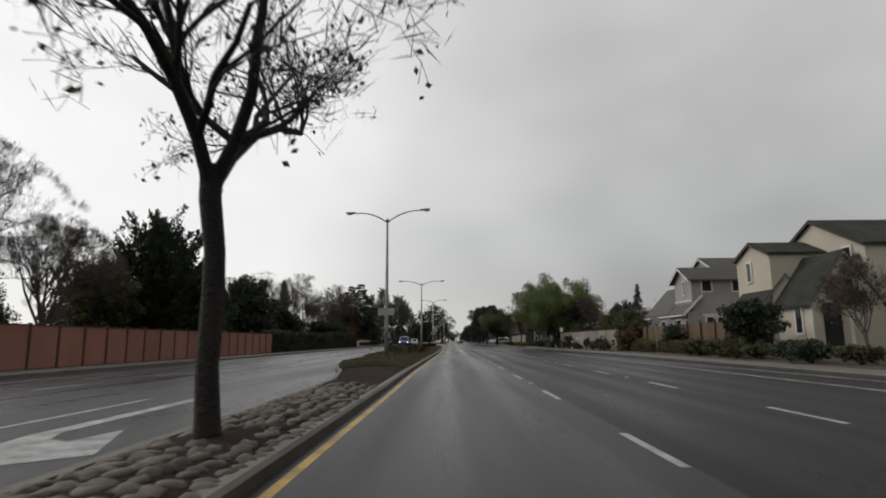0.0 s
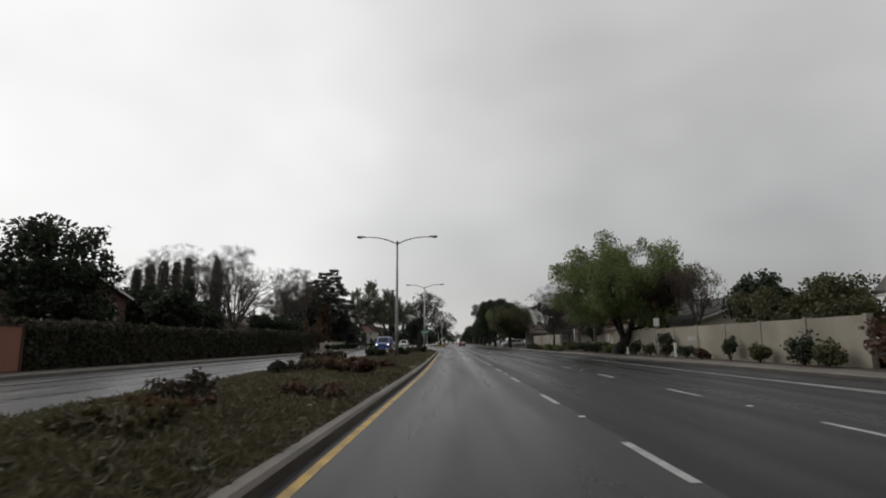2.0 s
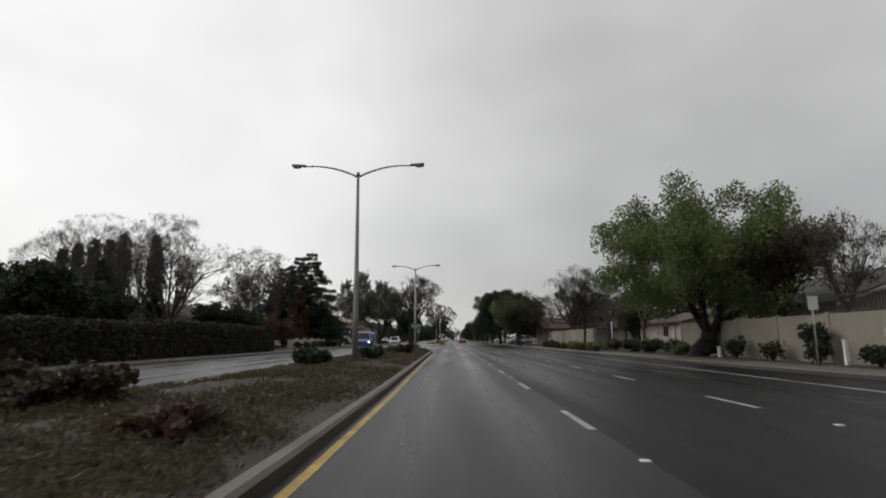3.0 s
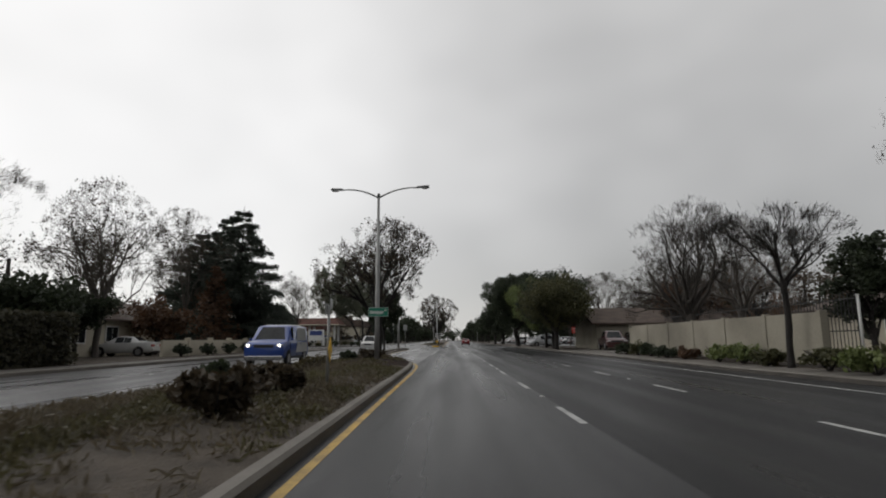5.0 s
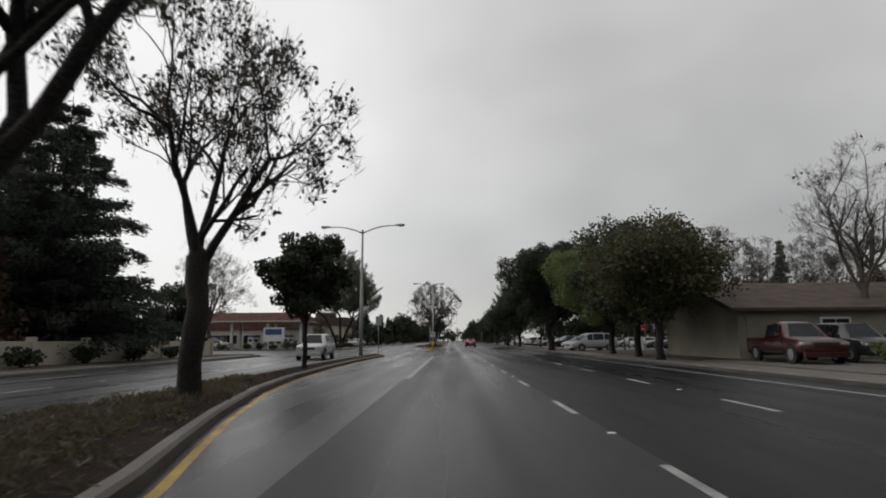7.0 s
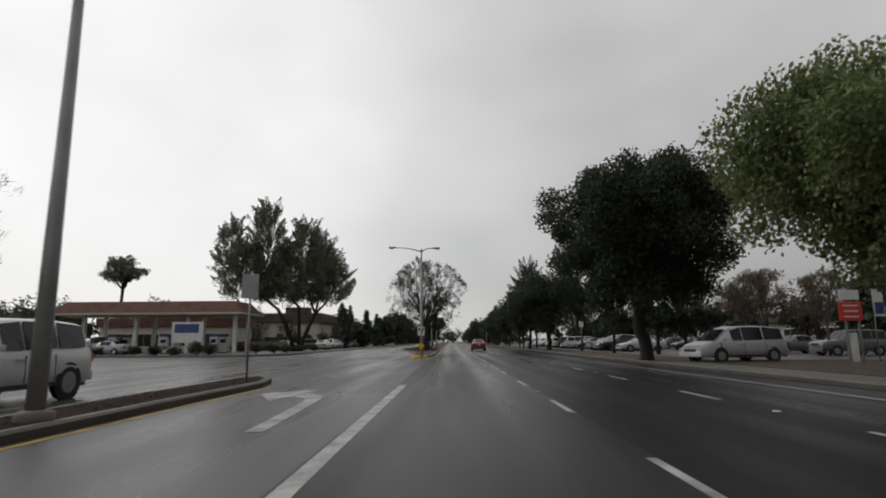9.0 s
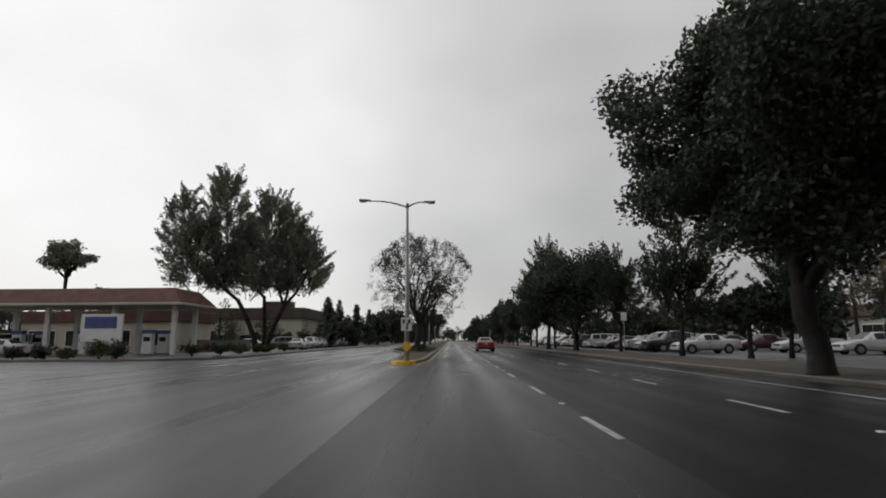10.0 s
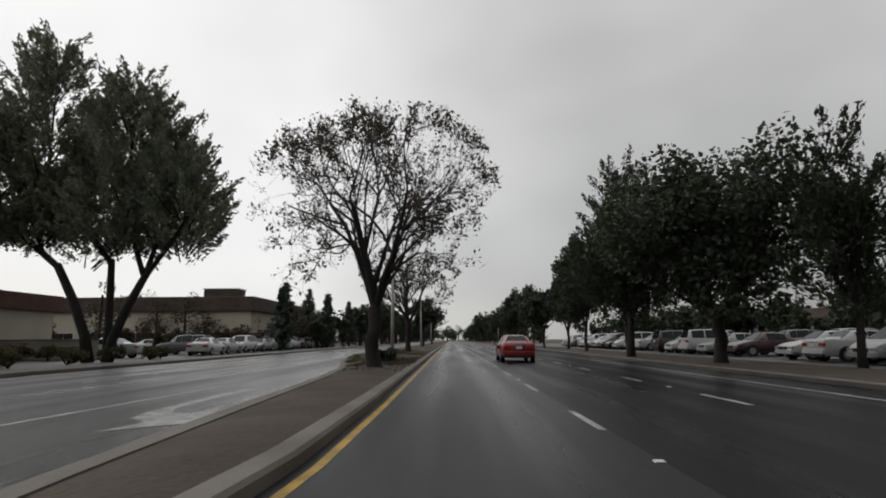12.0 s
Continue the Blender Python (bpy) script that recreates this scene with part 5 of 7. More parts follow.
def vehicle(name, x, y, rz, stations, paint, label, wheel_r=0.32, axles=(-1.35, 1.38), lights_on=False, z=0.0, group="", panel=None, category="car", detail=False):
    """A lofted body with glazing, lamps, bumpers, mirrors and wheels; its nose points along +y before the turn."""
    ob = thing(name, label, category, pose(x, y, z, 0, 0, rz), group)
    body, glass_side, glass_end = [], {-1: [], 1: []}, []
    rings = []
    for s in stations:
        yy, w, lo, belt, roof, rw = s
        rings.append([(w * 0.86, yy, lo), (w * 0.98, yy, lo + 0.10), (w, yy, (lo + belt) / 2), (w * 0.97, yy, belt - 0.07), (w * 0.93, yy, belt), (rw, yy, max(roof - 0.05, belt + 0.002)), (rw * 0.72, yy, max(roof, belt + 0.004))])
    verts, faces = [], []
    for rg in rings:
        verts += rg + [(-a, b, c) for a, b, c in reversed(rg)]
    m = 14
    for i in range(len(rings) - 1):
        for k in range(m):
            a, b = i * m + k, i * m + (k + 1) % m
            faces.append((a, b, b + m, a + m))
    faces.append(tuple(range(m - 1, -1, -1)))
    faces.append(tuple(range((len(rings) - 1) * m, len(rings) * m)))
    me = mesh_of("body", verts, faces, paint)
    bm = bmesh.new()
    bm.from_mesh(me)
    bmesh.ops.recalc_face_normals(bm, faces=bm.faces)
    bmesh.ops.bevel(bm, geom=[e for e in bm.edges if len(e.link_faces) == 2 and e.calc_face_angle() > 0.5], offset=0.025, segments=2, affect="EDGES", clamp_overlap=True)
    bm.to_mesh(me)
    bm.free()
    me.shade_smooth()
    part("body", me, parent=ob)
    # glazing stands a little proud of the cabin
    cab = [i for i, s in enumerate(stations) if s[4] - s[3] > 0.3]
    i0, i1 = cab[0], cab[-1]

    def quad(p0, p1, p2, p3, out, inset=0.07):
        c = (Vector(p0) + Vector(p1) + Vector(p2) + Vector(p3)) / 4
        q = [Vector(p) + (c - Vector(p)) * inset + Vector(out) * 0.035 for p in (p0, p1, p2, p3)]
        bm = bmesh.new()
        u = [bm.verts.new(v) for v in q]
        w2 = [bm.verts.new(v - Vector(out) * 0.02) for v in q]
        bm.faces.new(u)
        bm.faces.new(w2[::-1])
        for k in range(4):
            bm.faces.new((u[k], u[(k + 1) % 4], w2[(k + 1) % 4], w2[k]))
        bmesh.ops.recalc_face_normals(bm, faces=bm.faces)
        return bm

    for s in (-1, 1):
        for i in range(i0, i1):
            if panel and i < i1 - 1:
                continue
            a, b = rings[i], rings[i + 1]
            f = lambda p: (p[0] * s, p[1], p[2])
            part("side_window", quad(f(a[4]), f(b[4]), f(b[5]), f(a[5]), (s * 0.9, 0, 0.3), 0.09), DARK_GLASS, ob)
    for i, j, out in ((i1, i1 + 1, (0, 0.6, 0.8)), (i0, i0 - 1, (0, -0.7, 0.7))):
        a, b = rings[i], rings[j]
        if panel and j < i:
            continue
        part("windscreen" if j > i else "rear_window", quad((b[5][0] * 0.92, b[5][1], b[5][2]), (a[6][0], a[6][1], a[6][2]), (-a[6][0], a[6][1], a[6][2]), (-b[5][0] * 0.92, b[5][1], b[5][2]), out, 0.06), DARK_GLASS, ob)
    tail, nose_s = stations[1], stations[-2]
    ty, tw, tb = stations[0][0], stations[1][1], stations[0][3] + 0.06
    ny, nw, nb = stations[-1][0], stations[-2][1], stations[-2][3]
    for s in (-1, 1):
        part("tail_lamp", box((min(s * tw * 0.52, s * tw * 0.98), ty - 0.025, tb - 0.25), (max(s * tw * 0.52, s * tw * 0.98), ty + 0.16, tb - 0.08), 0.02), TAIL, ob)
        lamp = part("head_lamp", box((min(s * nw * 0.60, s * nw * 0.97), ny - 0.16, nb - 0.15), (max(s * nw * 0.60, s * nw * 0.97), ny + 0.005, nb - 0.04), 0.03), HEAD, ob)
        if lights_on:
            bm = bmesh.new()
            bmesh.ops.create_uvsphere(bm, u_segments=10, v_segments=6, radius=0.075, matrix=Matrix.Translation((s * nw * 0.79, ny + 0.0, nb - 0.095)) @ Matrix.Diagonal((1, 0.4, 1, 1)))
            part("bulb", bm, HEAD_ON, lamp, "lit round lamp")
        k = i1
        part("mirror", box((min(s * 0.97, s * 1.12), stations[k + 1][0] - 0.35, stations[k][3] + 0.02), (max(s * 0.97, s * 1.12), stations[k + 1][0] - 0.22, stations[k][3] + 0.15), 0.02), paint, ob)
        for ax in axles:
            wheel(ob, s * (stations[4][1] - 0.10), ax, wheel_r)
            arch = bmesh.new()
            bmesh.ops.create_cone(arch, cap_ends=True, segments=18, radius1=wheel_r + 0.06, radius2=wheel_r + 0.06, depth=0.04, matrix=Matrix.Translation((s * (stations[4][1] - 0.028), ax, wheel_r + 0.01)) @ Matrix.Rotation(radians(90), 4, "Y"))
            part("wheel_arch", arch, RUBBER, ob)
    bumper = CHROME if panel else paint
    part("rear_bumper", box((-tw * 0.95, ty - 0.10, 0.36), (tw * 0.95, ty + 0.05, 0.58), 0.04), bumper, ob)
    part("rear_apron", box((-tw * 0.80, ty - 0.04, 0.24), (tw * 0.80, ty + 0.08, 0.37), 0.02), IRON, ob)
    part("front_bumper", box((-nw * 0.95, ny - 0.1, 0.28), (nw * 0.95, ny + 0.04, 0.5), 0.04), bumper, ob)
    if detail:
        sw = stations[4][1]
        y0, y1 = max(stations[i0][0] + 0.02, axles[0] + wheel_r + 0.1), stations[i1 + 1][0] - 0.18
        for s in (-1, 1):
            for yy in (y0, (y0 + y1) / 2 - 0.05, y1):
                part("door_seam", box((min(s * (sw - 0.03), s * (sw + 0.002)), yy - 0.007, stations[4][2] + 0.14), (max(s * (sw - 0.03), s * (sw + 0.002)), yy + 0.007, stations[4][3] - 0.08)), IRON, ob)
            for yy in (y0 + 0.42, (y0 + y1) / 2 + 0.12):
                part("door_handle", box((min(s * (sw - 0.03), s * (sw + 0.025)), yy - 0.10, stations[4][3] - 0.17), (max(s * (sw - 0.03), s * (sw + 0.025)), yy + 0.10, stations[4][3] - 0.135), 0.008), paint, ob)
            part("sill_trim", box((min(s * (sw - 0.04), s * (sw + 0.004)), y0 - 0.1, stations[4][2] + 0.05), (max(s * (sw - 0.04), s * (sw + 0.004)), y1 + 0.1, stations[4][2] + 0.12)), IRON, ob)
        part("aerial", box((0.28, stations[i0][0] + 0.1, stations[i0][4] - 0.02), (0.295, stations[i0][0] + 0.115, stations[i0][4] + 0.22)), IRON, ob)
    part("grille", box((-nw * 0.5, ny - 0.02, nb - 0.2), (nw * 0.5, ny + 0.025, nb - 0.05), 0.01), IRON, ob)
    part("number_plate", box((-0.16, ty - 0.05, tb - 0.24), (0.16, ty - 0.03, tb - 0.09)), SIGN_WHITE, ob)
    part("trunk_trim", box((-tw * 0.5, ty - 0.045, tb - 0.075), (tw * 0.5, ty - 0.02, tb - 0.045)), CHROME, ob)
    if panel:
        for s in (-1, 1):
            lower = [(s * 1.006, stations[2][0] + 0.30, 0.62), (s * 1.006, 0.25, 0.62), (s * 1.006, 0.0, 1.12), (s * 1.006, stations[2][0] + 0.30, 1.12)]
            upper = [(s * 0.945, stations[2][0] + 0.30, 1.22), (s * 0.945, -0.05, 1.22), (s * 0.885, -0.25, 1.88), (s * 0.885, stations[2][0] + 0.30, 1.88)]
            for q in (lower, upper):
                bm = bmesh.new()
                u, w2 = [bm.verts.new(v) for v in q], [bm.verts.new((v[0] + s * 0.012, v[1], v[2] + 0.002)) for v in q]
                bm.faces.new(u)
                bm.faces.new(w2[::-1])
                for k in range(4):
                    bm.faces.new((u[k], u[(k + 1) % 4], w2[(k + 1) % 4], w2[k]))
                bmesh.ops.recalc_face_normals(bm, faces=bm.faces)
                part("side_panel", bm, panel, ob, "white printed side panel")
        part("roof_panel", box((-0.62, stations[2][0] + 0.1, stations[2][4] - 0.01), (0.62, 0.3, stations[2][4] + 0.045), 0.02), panel, ob, "white roof")
    return ob


vehicle("red_sedan", 3.62, 211.6, 0, SEDAN, RED_CAR, "red four-door sedan on the wet road, seen from behind", detail=True)
vehicle("van", -8.9, 109.25, 180, VAN, BLUE_CAR, "blue and white work van with lit headlamps", 0.36, (-1.5, 1.5), True, panel=WHITE_CAR, category="van", detail=True)
vehicle("white_suv", -9.4, 147.6, 180, SUV, WHITE_CAR, "white off-road vehicle on the far carriageway", 0.37, (-1.35, 1.4), detail=True)
vehicle("minivan", 14.0, 164.9, 105, MINIVAN, SILVER_CAR, "silver minivan nosing out of a driveway", 0.33, (-1.5, 1.5), z=0.12, detail=True)
vehicle("pickup_truck", 15.3, 133.2, 174, PICKUP, MAROON_CAR, "maroon pickup truck parked on the driveway", 0.38, (-1.7, 1.75), z=0.16, category="pickup", detail=True)
vehicle("parked_suv", 18.0, 133.6, 180, SUV, BLACK_CAR, "dark off-road vehicle parked on the driveway", 0.36, z=0.16)

lot_paints = [(WHITE_CAR, "white"), (SILVER_CAR, "silver"), (GREY_CAR, "grey"), (BLACK_CAR, "black"), (WHITE_CAR, "white"), (SILVER_CAR, "silver"), (MAROON_CAR, "dark red"), (GREY_CAR, "grey")]
lot_rng = random.Random(4)
for k in range(26):
    if k in (1, 6, 12):
        continue
    shape = SEDAN if k in (0, 5) else PICKUP if k == 2 else lot_rng.choice((SEDAN, SEDAN, SUV, MINIVAN))
    paint, word = (WHITE_CAR, "white") if k in (0, 5) else (BLACK_CAR, "black") if k == 2 else lot_paints[(k * 3 + k // 5) % 8]
    vehicle("parked_car", 19.3 + lot_rng.uniform(-0.3, 0.3), 194.2 + 2.95 * k, lot_rng.choice((90, 90, 270)) + lot_rng.uniform(-3, 3), shape, paint, word + " car parked nose to the verge in the car park", z=0.09, group="cars in the car park", detail=k < 9)
for k in range(12):
    shape = lot_rng.choice((SEDAN, SUV, SEDAN))
    paint, word = lot_paints[(k * 5 + 2) % 8]
    vehicle("parked_car", 27.5 + lot_rng.uniform(-0.4, 0.4), 176 + 6.3 * k, 90 + lot_rng.uniform(-4, 4), shape, paint, word + " car parked in the second row of the car park", z=0.09, group="cars in the car park")
for k in range(10):
    shape = lot_rng.choice((SEDAN, SUV, SEDAN))
    paint, word = lot_paints[(k * 7 + 1) % 8]
    vehicle("parked_car", -24 - 3.0 * (k % 2) * 4 + lot_rng.uniform(-1, 1), 220 + 5.2 * k, 90 + lot_rng.uniform(-5, 5), shape, paint, word + " car parked outside the shops", z=0.07, group="cars outside the shops")
for k in range(13):
    shape = lot_rng.choice((SEDAN, SUV, SEDAN, MINIVAN))
    paint, word = ((WHITE_CAR, "white"), (SILVER_CAR, "silver"), (WHITE_CAR, "white"), (GREY_CAR, "grey"))[k % 4]
    vehicle("parked_car", -20.6 - 0.25 * k + lot_rng.uniform(-0.5, 0.3), 227 + 5.4 * k, lot_rng.choice((0, 0, 180)) + lot_rng.uniform(-4, 4), shape, paint, word + " car parked along the shops' front lot", z=0.07, group="cars outside the shops")
vehicle("oncoming_car", -8.4, 470, 180, SEDAN, GREY_CAR, "distant grey car with lit headlamps on the far carriageway", lights_on=True)
for x, y, rz, shape, paint, word in ((-47.5, 203.5, 80, SUV, WHITE_CAR, "white off-road vehicle"), (-41.8, 204.6, 95, VAN, WHITE_CAR, "white work van"), (-36.6, 197.2, 85, SEDAN, SILVER_CAR, "silver sedan")):
    vehicle("parked_car", x, y, rz, shape, paint, word + " standing at the filling station", z=0.07, group="cars at the filling station")
vehicle("parked_car", -24.0, 121.5, 95, SEDAN, WHITE_CAR, "white sedan parked in a house driveway", z=0.17)

# ---- filling station and shops ----
station = thing("filling_station", "filling station canopy with red-brown mansard roof and white fascia", "filling station", pose(0, 0, 0.06))
bm = bmesh.new()
cx0, cx1, cy0, cy1 = -45.0, -23.3, 199.5, 207.0
lo = [bm.verts.new(v) for v in ((cx0, cy0, 4.55), (cx1, cy0, 4.55), (cx1, cy1, 4.55), (cx0, cy1, 4.55))]
hi = [bm.verts.new(v) for v in ((cx0 + 1.2, cy0 + 1.2, 5.9), (cx1 - 1.2, cy0 + 1.2, 5.9), (cx1 - 1.2, cy1 - 1.2, 5.9), (cx0 + 1.2, cy1 - 1.2, 5.9))]
bm.faces.new(lo)
bm.faces.new(hi[::-1])
for k in range(4):
    bm.faces.new((lo[k], lo[(k + 1) % 4], hi[(k + 1) % 4], hi[k]))
bmesh.ops.recalc_face_normals(bm, faces=bm.faces)
part("roof", bm, ROOF_RED, station)
part("fascia", box((cx0 - 0.1, cy0 - 0.1, 4.34), (cx1 + 0.1, cy1 + 0.1, 4.54), 0.03), STUCCO, station)
for px in (-42, -36, -30, -24.6):
    for py in (201.3, 205.4):
        part("column", box((px - 0.2, py - 0.2, 0), (px + 0.2, py + 0.2, 4.35), 0.03), SIGN_WHITE, station)
for px in (-39, -33, -27.2):
    for py in (202.0, 204.8):
        pump = thing("fuel_pump", "white fuel pump with blue top under the canopy", "fuel pump", pose(px, py, 0.06), "fuel pumps")
        part("cabinet", box((-0.45, -0.28, 0.1), (0.45, 0.28, 1.9), 0.04), SIGN_WHITE, pump)
        part("plinth", box((-0.8, -0.5, -0.02), (0.8, 0.5, 0.1), 0.02), CONCRETE, pump)
        part("screen", box((-0.3, -0.30, 1.2), (0.3, -0.283, 1.6)), DARK_GLASS, pump)
        part("top_panel", box((-0.48, -0.31, 1.9), (0.48, 0.31, 2.25), 0.03), SIGN_BLUE, pump)
kiosk = thing("kiosk", "white kiosk building behind the canopy", "building", pose(0, 0, 0.06))
part("wall", box((-48, 214, 0), (-30, 222, 3.4), 0.02), STUCCO, kiosk)
part("roof", box((-48.4, 213.6, 3.4), (-29.6, 222.4, 4.6), 0.05), ROOF_RED, kiosk)
for k in range(4):
    window(kiosk, 3.0, 1.7, pose(-45.5 + 4.2 * k, 213.96, 1.6), 3)
price = thing("price_sign", "white and blue price board at the forecourt edge", "sign", pose(-26.9, 194.5, 0.06))
part("board", box((-1.6, -0.12, 1.2), (1.6, 0.12, 3.3), 0.03), SIGN_WHITE, price)
part("panel", box((-1.3, -0.135, 2.2), (1.2, -0.122, 3.1)), SIGN_BLUE, price)
for k in (-1.1, 1.1):
    part("leg", box((k - 0.1, -0.08, -0.05), (k + 0.1, 0.08, 1.2)), GALV, price)

for sx0, sx1, sy0, sy1, h, wm, rm, lb in ((-66, -29, 262, 292, 7.6, STUCCO, ROOF_BROWN, "long low shop building with brown fascia"),
                                         (-70, -48, 188, 198, 4.2, STUCCO, ROOF_RED, "white low building with red-brown roof"),
                                         (44, 70, 178, 300, 4.6, GREY_SIDING, ROOF_BROWN, "long low grey building behind the car park")):
    shop = thing("shop_building", lb, "building", pose(0, 0, 0.06))
    part("wall", box((sx0, sy0, 0), (sx1, sy1, h * 0.72)), wm, shop)
    part("roof", box((sx0 - 0.6, sy0 - 0.6, h * 0.72), (sx1 + 0.6, sy1 + 0.6, h), 0.1), rm, shop)
    if sx1 < 0:
        for k in range(int((sx1 - sx0) / 6)):
            window(shop, 4.2, 1.9, pose(sx0 + 3 + 6 * k, sy0 - 0.04, 1.5), 3)
    n = int((sy1 - sy0) / 7)
    for k in range(n):
        if sx1 < 0:
            window(shop, 4.5, 1.9, pose(sx1 + 0.04, sy0 + 4 + 7 * k, 1.5, 0, 0, 90), 3)
        else:
            window(shop, 4.5, 1.9, pose(sx0 - 0.04, sy0 + 4 + 7 * k, 1.5, 0, 0, -90), 3)

annex = thing("annex", "small white annex with a row of windows beside the car park", "building", pose(0, 0, 0.08))
part("wall", box((36.6, 217.0, -0.05), (41.4, 222.0, 3.1), 0.02), SIGN_WHITE, annex)
part("roof", box((36.3, 216.7, 3.1), (41.7, 222.3, 3.35), 0.04), ROOF_BROWN, annex)
for k in range(3):
    window(annex, 0.8, 1.2, pose(37.6 + 1.4 * k, 216.96, 1.7))
plant = thing("rooftop_unit", "brown boxed plant screen on the shop roof", "rooftop unit", pose(-34.6, 266, 7.66))
part("screen", box((-2.6, -1.6, -0.01), (2.6, 1.6, 1.35), 0.06), ROOF_BROWN, plant)
part("cap", box((-2.75, -1.75, 1.35), (2.75, 1.75, 1.47), 0.03), TRIM, plant)
low = thing("low_wall", "low beige wall beside the filling station forecourt", "wall", pose(-27.5, 216.4, 0.06))
part("wall", box((-4.5, -0.12, -0.05), (4.5, 0.12, 1.25), 0.02), WALL_CREAM, low)
part("coping", box((-4.6, -0.17, 1.25), (4.6, 0.17, 1.35), 0.02), CONCRETE, low)
# signal at the far crossing
signal = thing("traffic_signal", "grey traffic signal showing green at the far crossing", "traffic signal", pose(10.9, 309, 0.15))
tube_part("pole", [(0, 0, -0.1), (0, 0, 4.2)], [0.11, 0.08], GALV, signal)
part("housing", box((-0.22, -0.16, 4.15), (0.22, 0.16, 5.35), 0.04), SIGN_BLACK, signal)
for zz, lens in ((5.12, TAIL), (4.75, YELLOW), (4.38, SIGNAL_ON)):
    bm = bmesh.new()
    bmesh.ops.create_cone(bm, cap_ends=True, segments=16, radius1=0.15, radius2=0.14, depth=0.04, matrix=Matrix.Translation((0, -0.18, zz)) @ Matrix.Rotation(radians(90), 4, "X"))
    part("lens", bm, lens, signal)

red_sign = thing("shop_sign", "red and white pole sign at the car park entrance", "sign", pose(18.3, 162.5, 0.12))
part("post", box((-0.13, -0.1, -0.1), (0.13, 0.1, 1.35), 0.02), SIGN_WHITE, red_sign)
part("board", box((-0.5, -0.08, 1.9), (0.5, 0.08, 2.75), 0.02), SIGN_RED, red_sign)
for zz in (2.05, 2.3, 2.55):
    part("stripe", box((-0.36, -0.092, zz), (0.30, -0.082, zz + 0.06)), SIGN_WHITE, red_sign)
flag = thing("banner_post", "thin post with a narrow blue and white banner", "banner", pose(19.6, 162.8, 0.12))
tube_part("post", [(0, 0, -0.1), (0, 0, 3.4)], [0.03, 0.025], GALV, flag)
part("cloth", box((0.03, -0.01, 2.1), (0.5, 0.01, 3.35)), SIGN_WHITE, flag, "white banner cloth")
part("cloth", box((0.06, -0.014, 2.2), (0.47, 0.014, 2.75)), SIGN_BLUE, flag, "blue banner field")
part("header", box((-0.42, -0.08, 2.85), (0.42, 0.08, 3.3), 0.02), SIGN_WHITE, red_sign)
part("pole", box((0.3, -0.04, -0.1), (0.38, 0.04, 3.3)), GALV, red_sign)
part("pole", box((-0.3, -0.04, -0.1), (-0.22, 0.04, 3.3)), GALV, red_sign)

# ---- trees and bushes, in walking order ----
bare_tree(-2.79, 6.3, 6.9, 4.0, 2.95, 0.125, 11, "dark bare street tree with few dry leaves on the median", 1500, 0.055, 5, 4, lean=(-0.12, 0), up=0.35, dirs=((-0.50, 0.05, 1), (0.50, 0.05, 1), (0.05, 0.55, 1), (-0.25, -0.4, 1)), fine=1500)
bare_tree(-4.05, 112.0, 8.6, 3.7, 2.5, 0.17, 12, "large dark bare tree with dry leaves on the median", 4600, 0.07, 5, 6, fine=2500, dirs=((0.75, -0.1, 0.75), (-0.55, 0.1, 1), (0.1, 0.45, 1), (0.25, -0.5, 1), (-0.25, -0.35, 1)))
bare_tree(-4.7, 117.8, 7.9, 2.75, 2.6, 0.20, 13, "dark bare tree with dry leaves on the median", 3000, 0.075, 5, 4)
leafy_tree(-5.75, 130.0, 5.7, 4.1, 1.8, 0.09, 14, "small dense evergreen tree on a thin trunk", LEAF_DARK, 12000, 0.11)
bare_tree(-2.75, 200.2, 11.4, 4.5, 2.2, 0.25, 15, "wide bare street tree with dry leaves on the median nose", 9500, 0.085, 5, 7)
bare_tree(-3.4, 226, 9.5, 4.0, 2.4, 0.22, 16, "bare street tree on the median", 2500, 0.14, 4, 5)
leafy_tree(-4.2, 268, 8, 6, 2.4, 0.2, 17, "dark street tree on the median", LEAF_DARK, 2500, 0.3)
leafy_tree(-4.2, 310, 9, 7, 2.4, 0.2, 18, "dark street tree on the median", LEAF_DARK, 2500, 0.3)

for x, y, h, sp, fk, r, sd in ((-25.2, 28.6, 13.0, 4.8, 2.2, 0.25, 21), (-22.5, 31, 8.8, 3.7, 1.4, 0.17, 22), (-24.0, 118, 13.2, 4.2, 3.5, 0.2, 23), (-26.5, 136, 15.5, 4.5, 4, 0.22, 24),
                               (-27.2, 103.4, 14.0, 7.2, 2.4, 0.30, 25), (-35.5, 106, 14.8, 7.4, 2.5, 0.30, 29), (-27, 123, 10.5, 4.5, 2.5, 0.2, 28), (-29, 101, 11.5, 5, 3, 0.2, 26), (-34, 150, 14, 5, 4, 0.2, 27)):
    bare_tree(x, y, h, sp, fk, r, sd, "tall bare winter tree behind the far sidewalk", 250 if sd in (21, 22, 25, 29) else 2200, 0.10, 5, 9 if sd in (25, 29) else 6, GREY_BARK, fine=16000 if sd in (21, 22, 25, 29) else 4500)
for x, y, h, w, sd in ((-25.4, 57.5, 7.0, 7.0, 38), (-25.2, 50.0, 6.8, 7.0, 39), (-25, 41, 7, 8, 32), (-24, 66, 9.0, 9, 33), (-25.5, 84, 6.4, 6, 34), (-26, 90, 6.0, 6, 35), (-33, 92, 8, 7, 36)):
    leafy_tree(x, y, h, w, 1.0, 0.25, sd, "dense dark evergreen tree behind the fence", LEAF_DARK if sd != 32 else LEAF_OLIVE, 11000, 0.2)
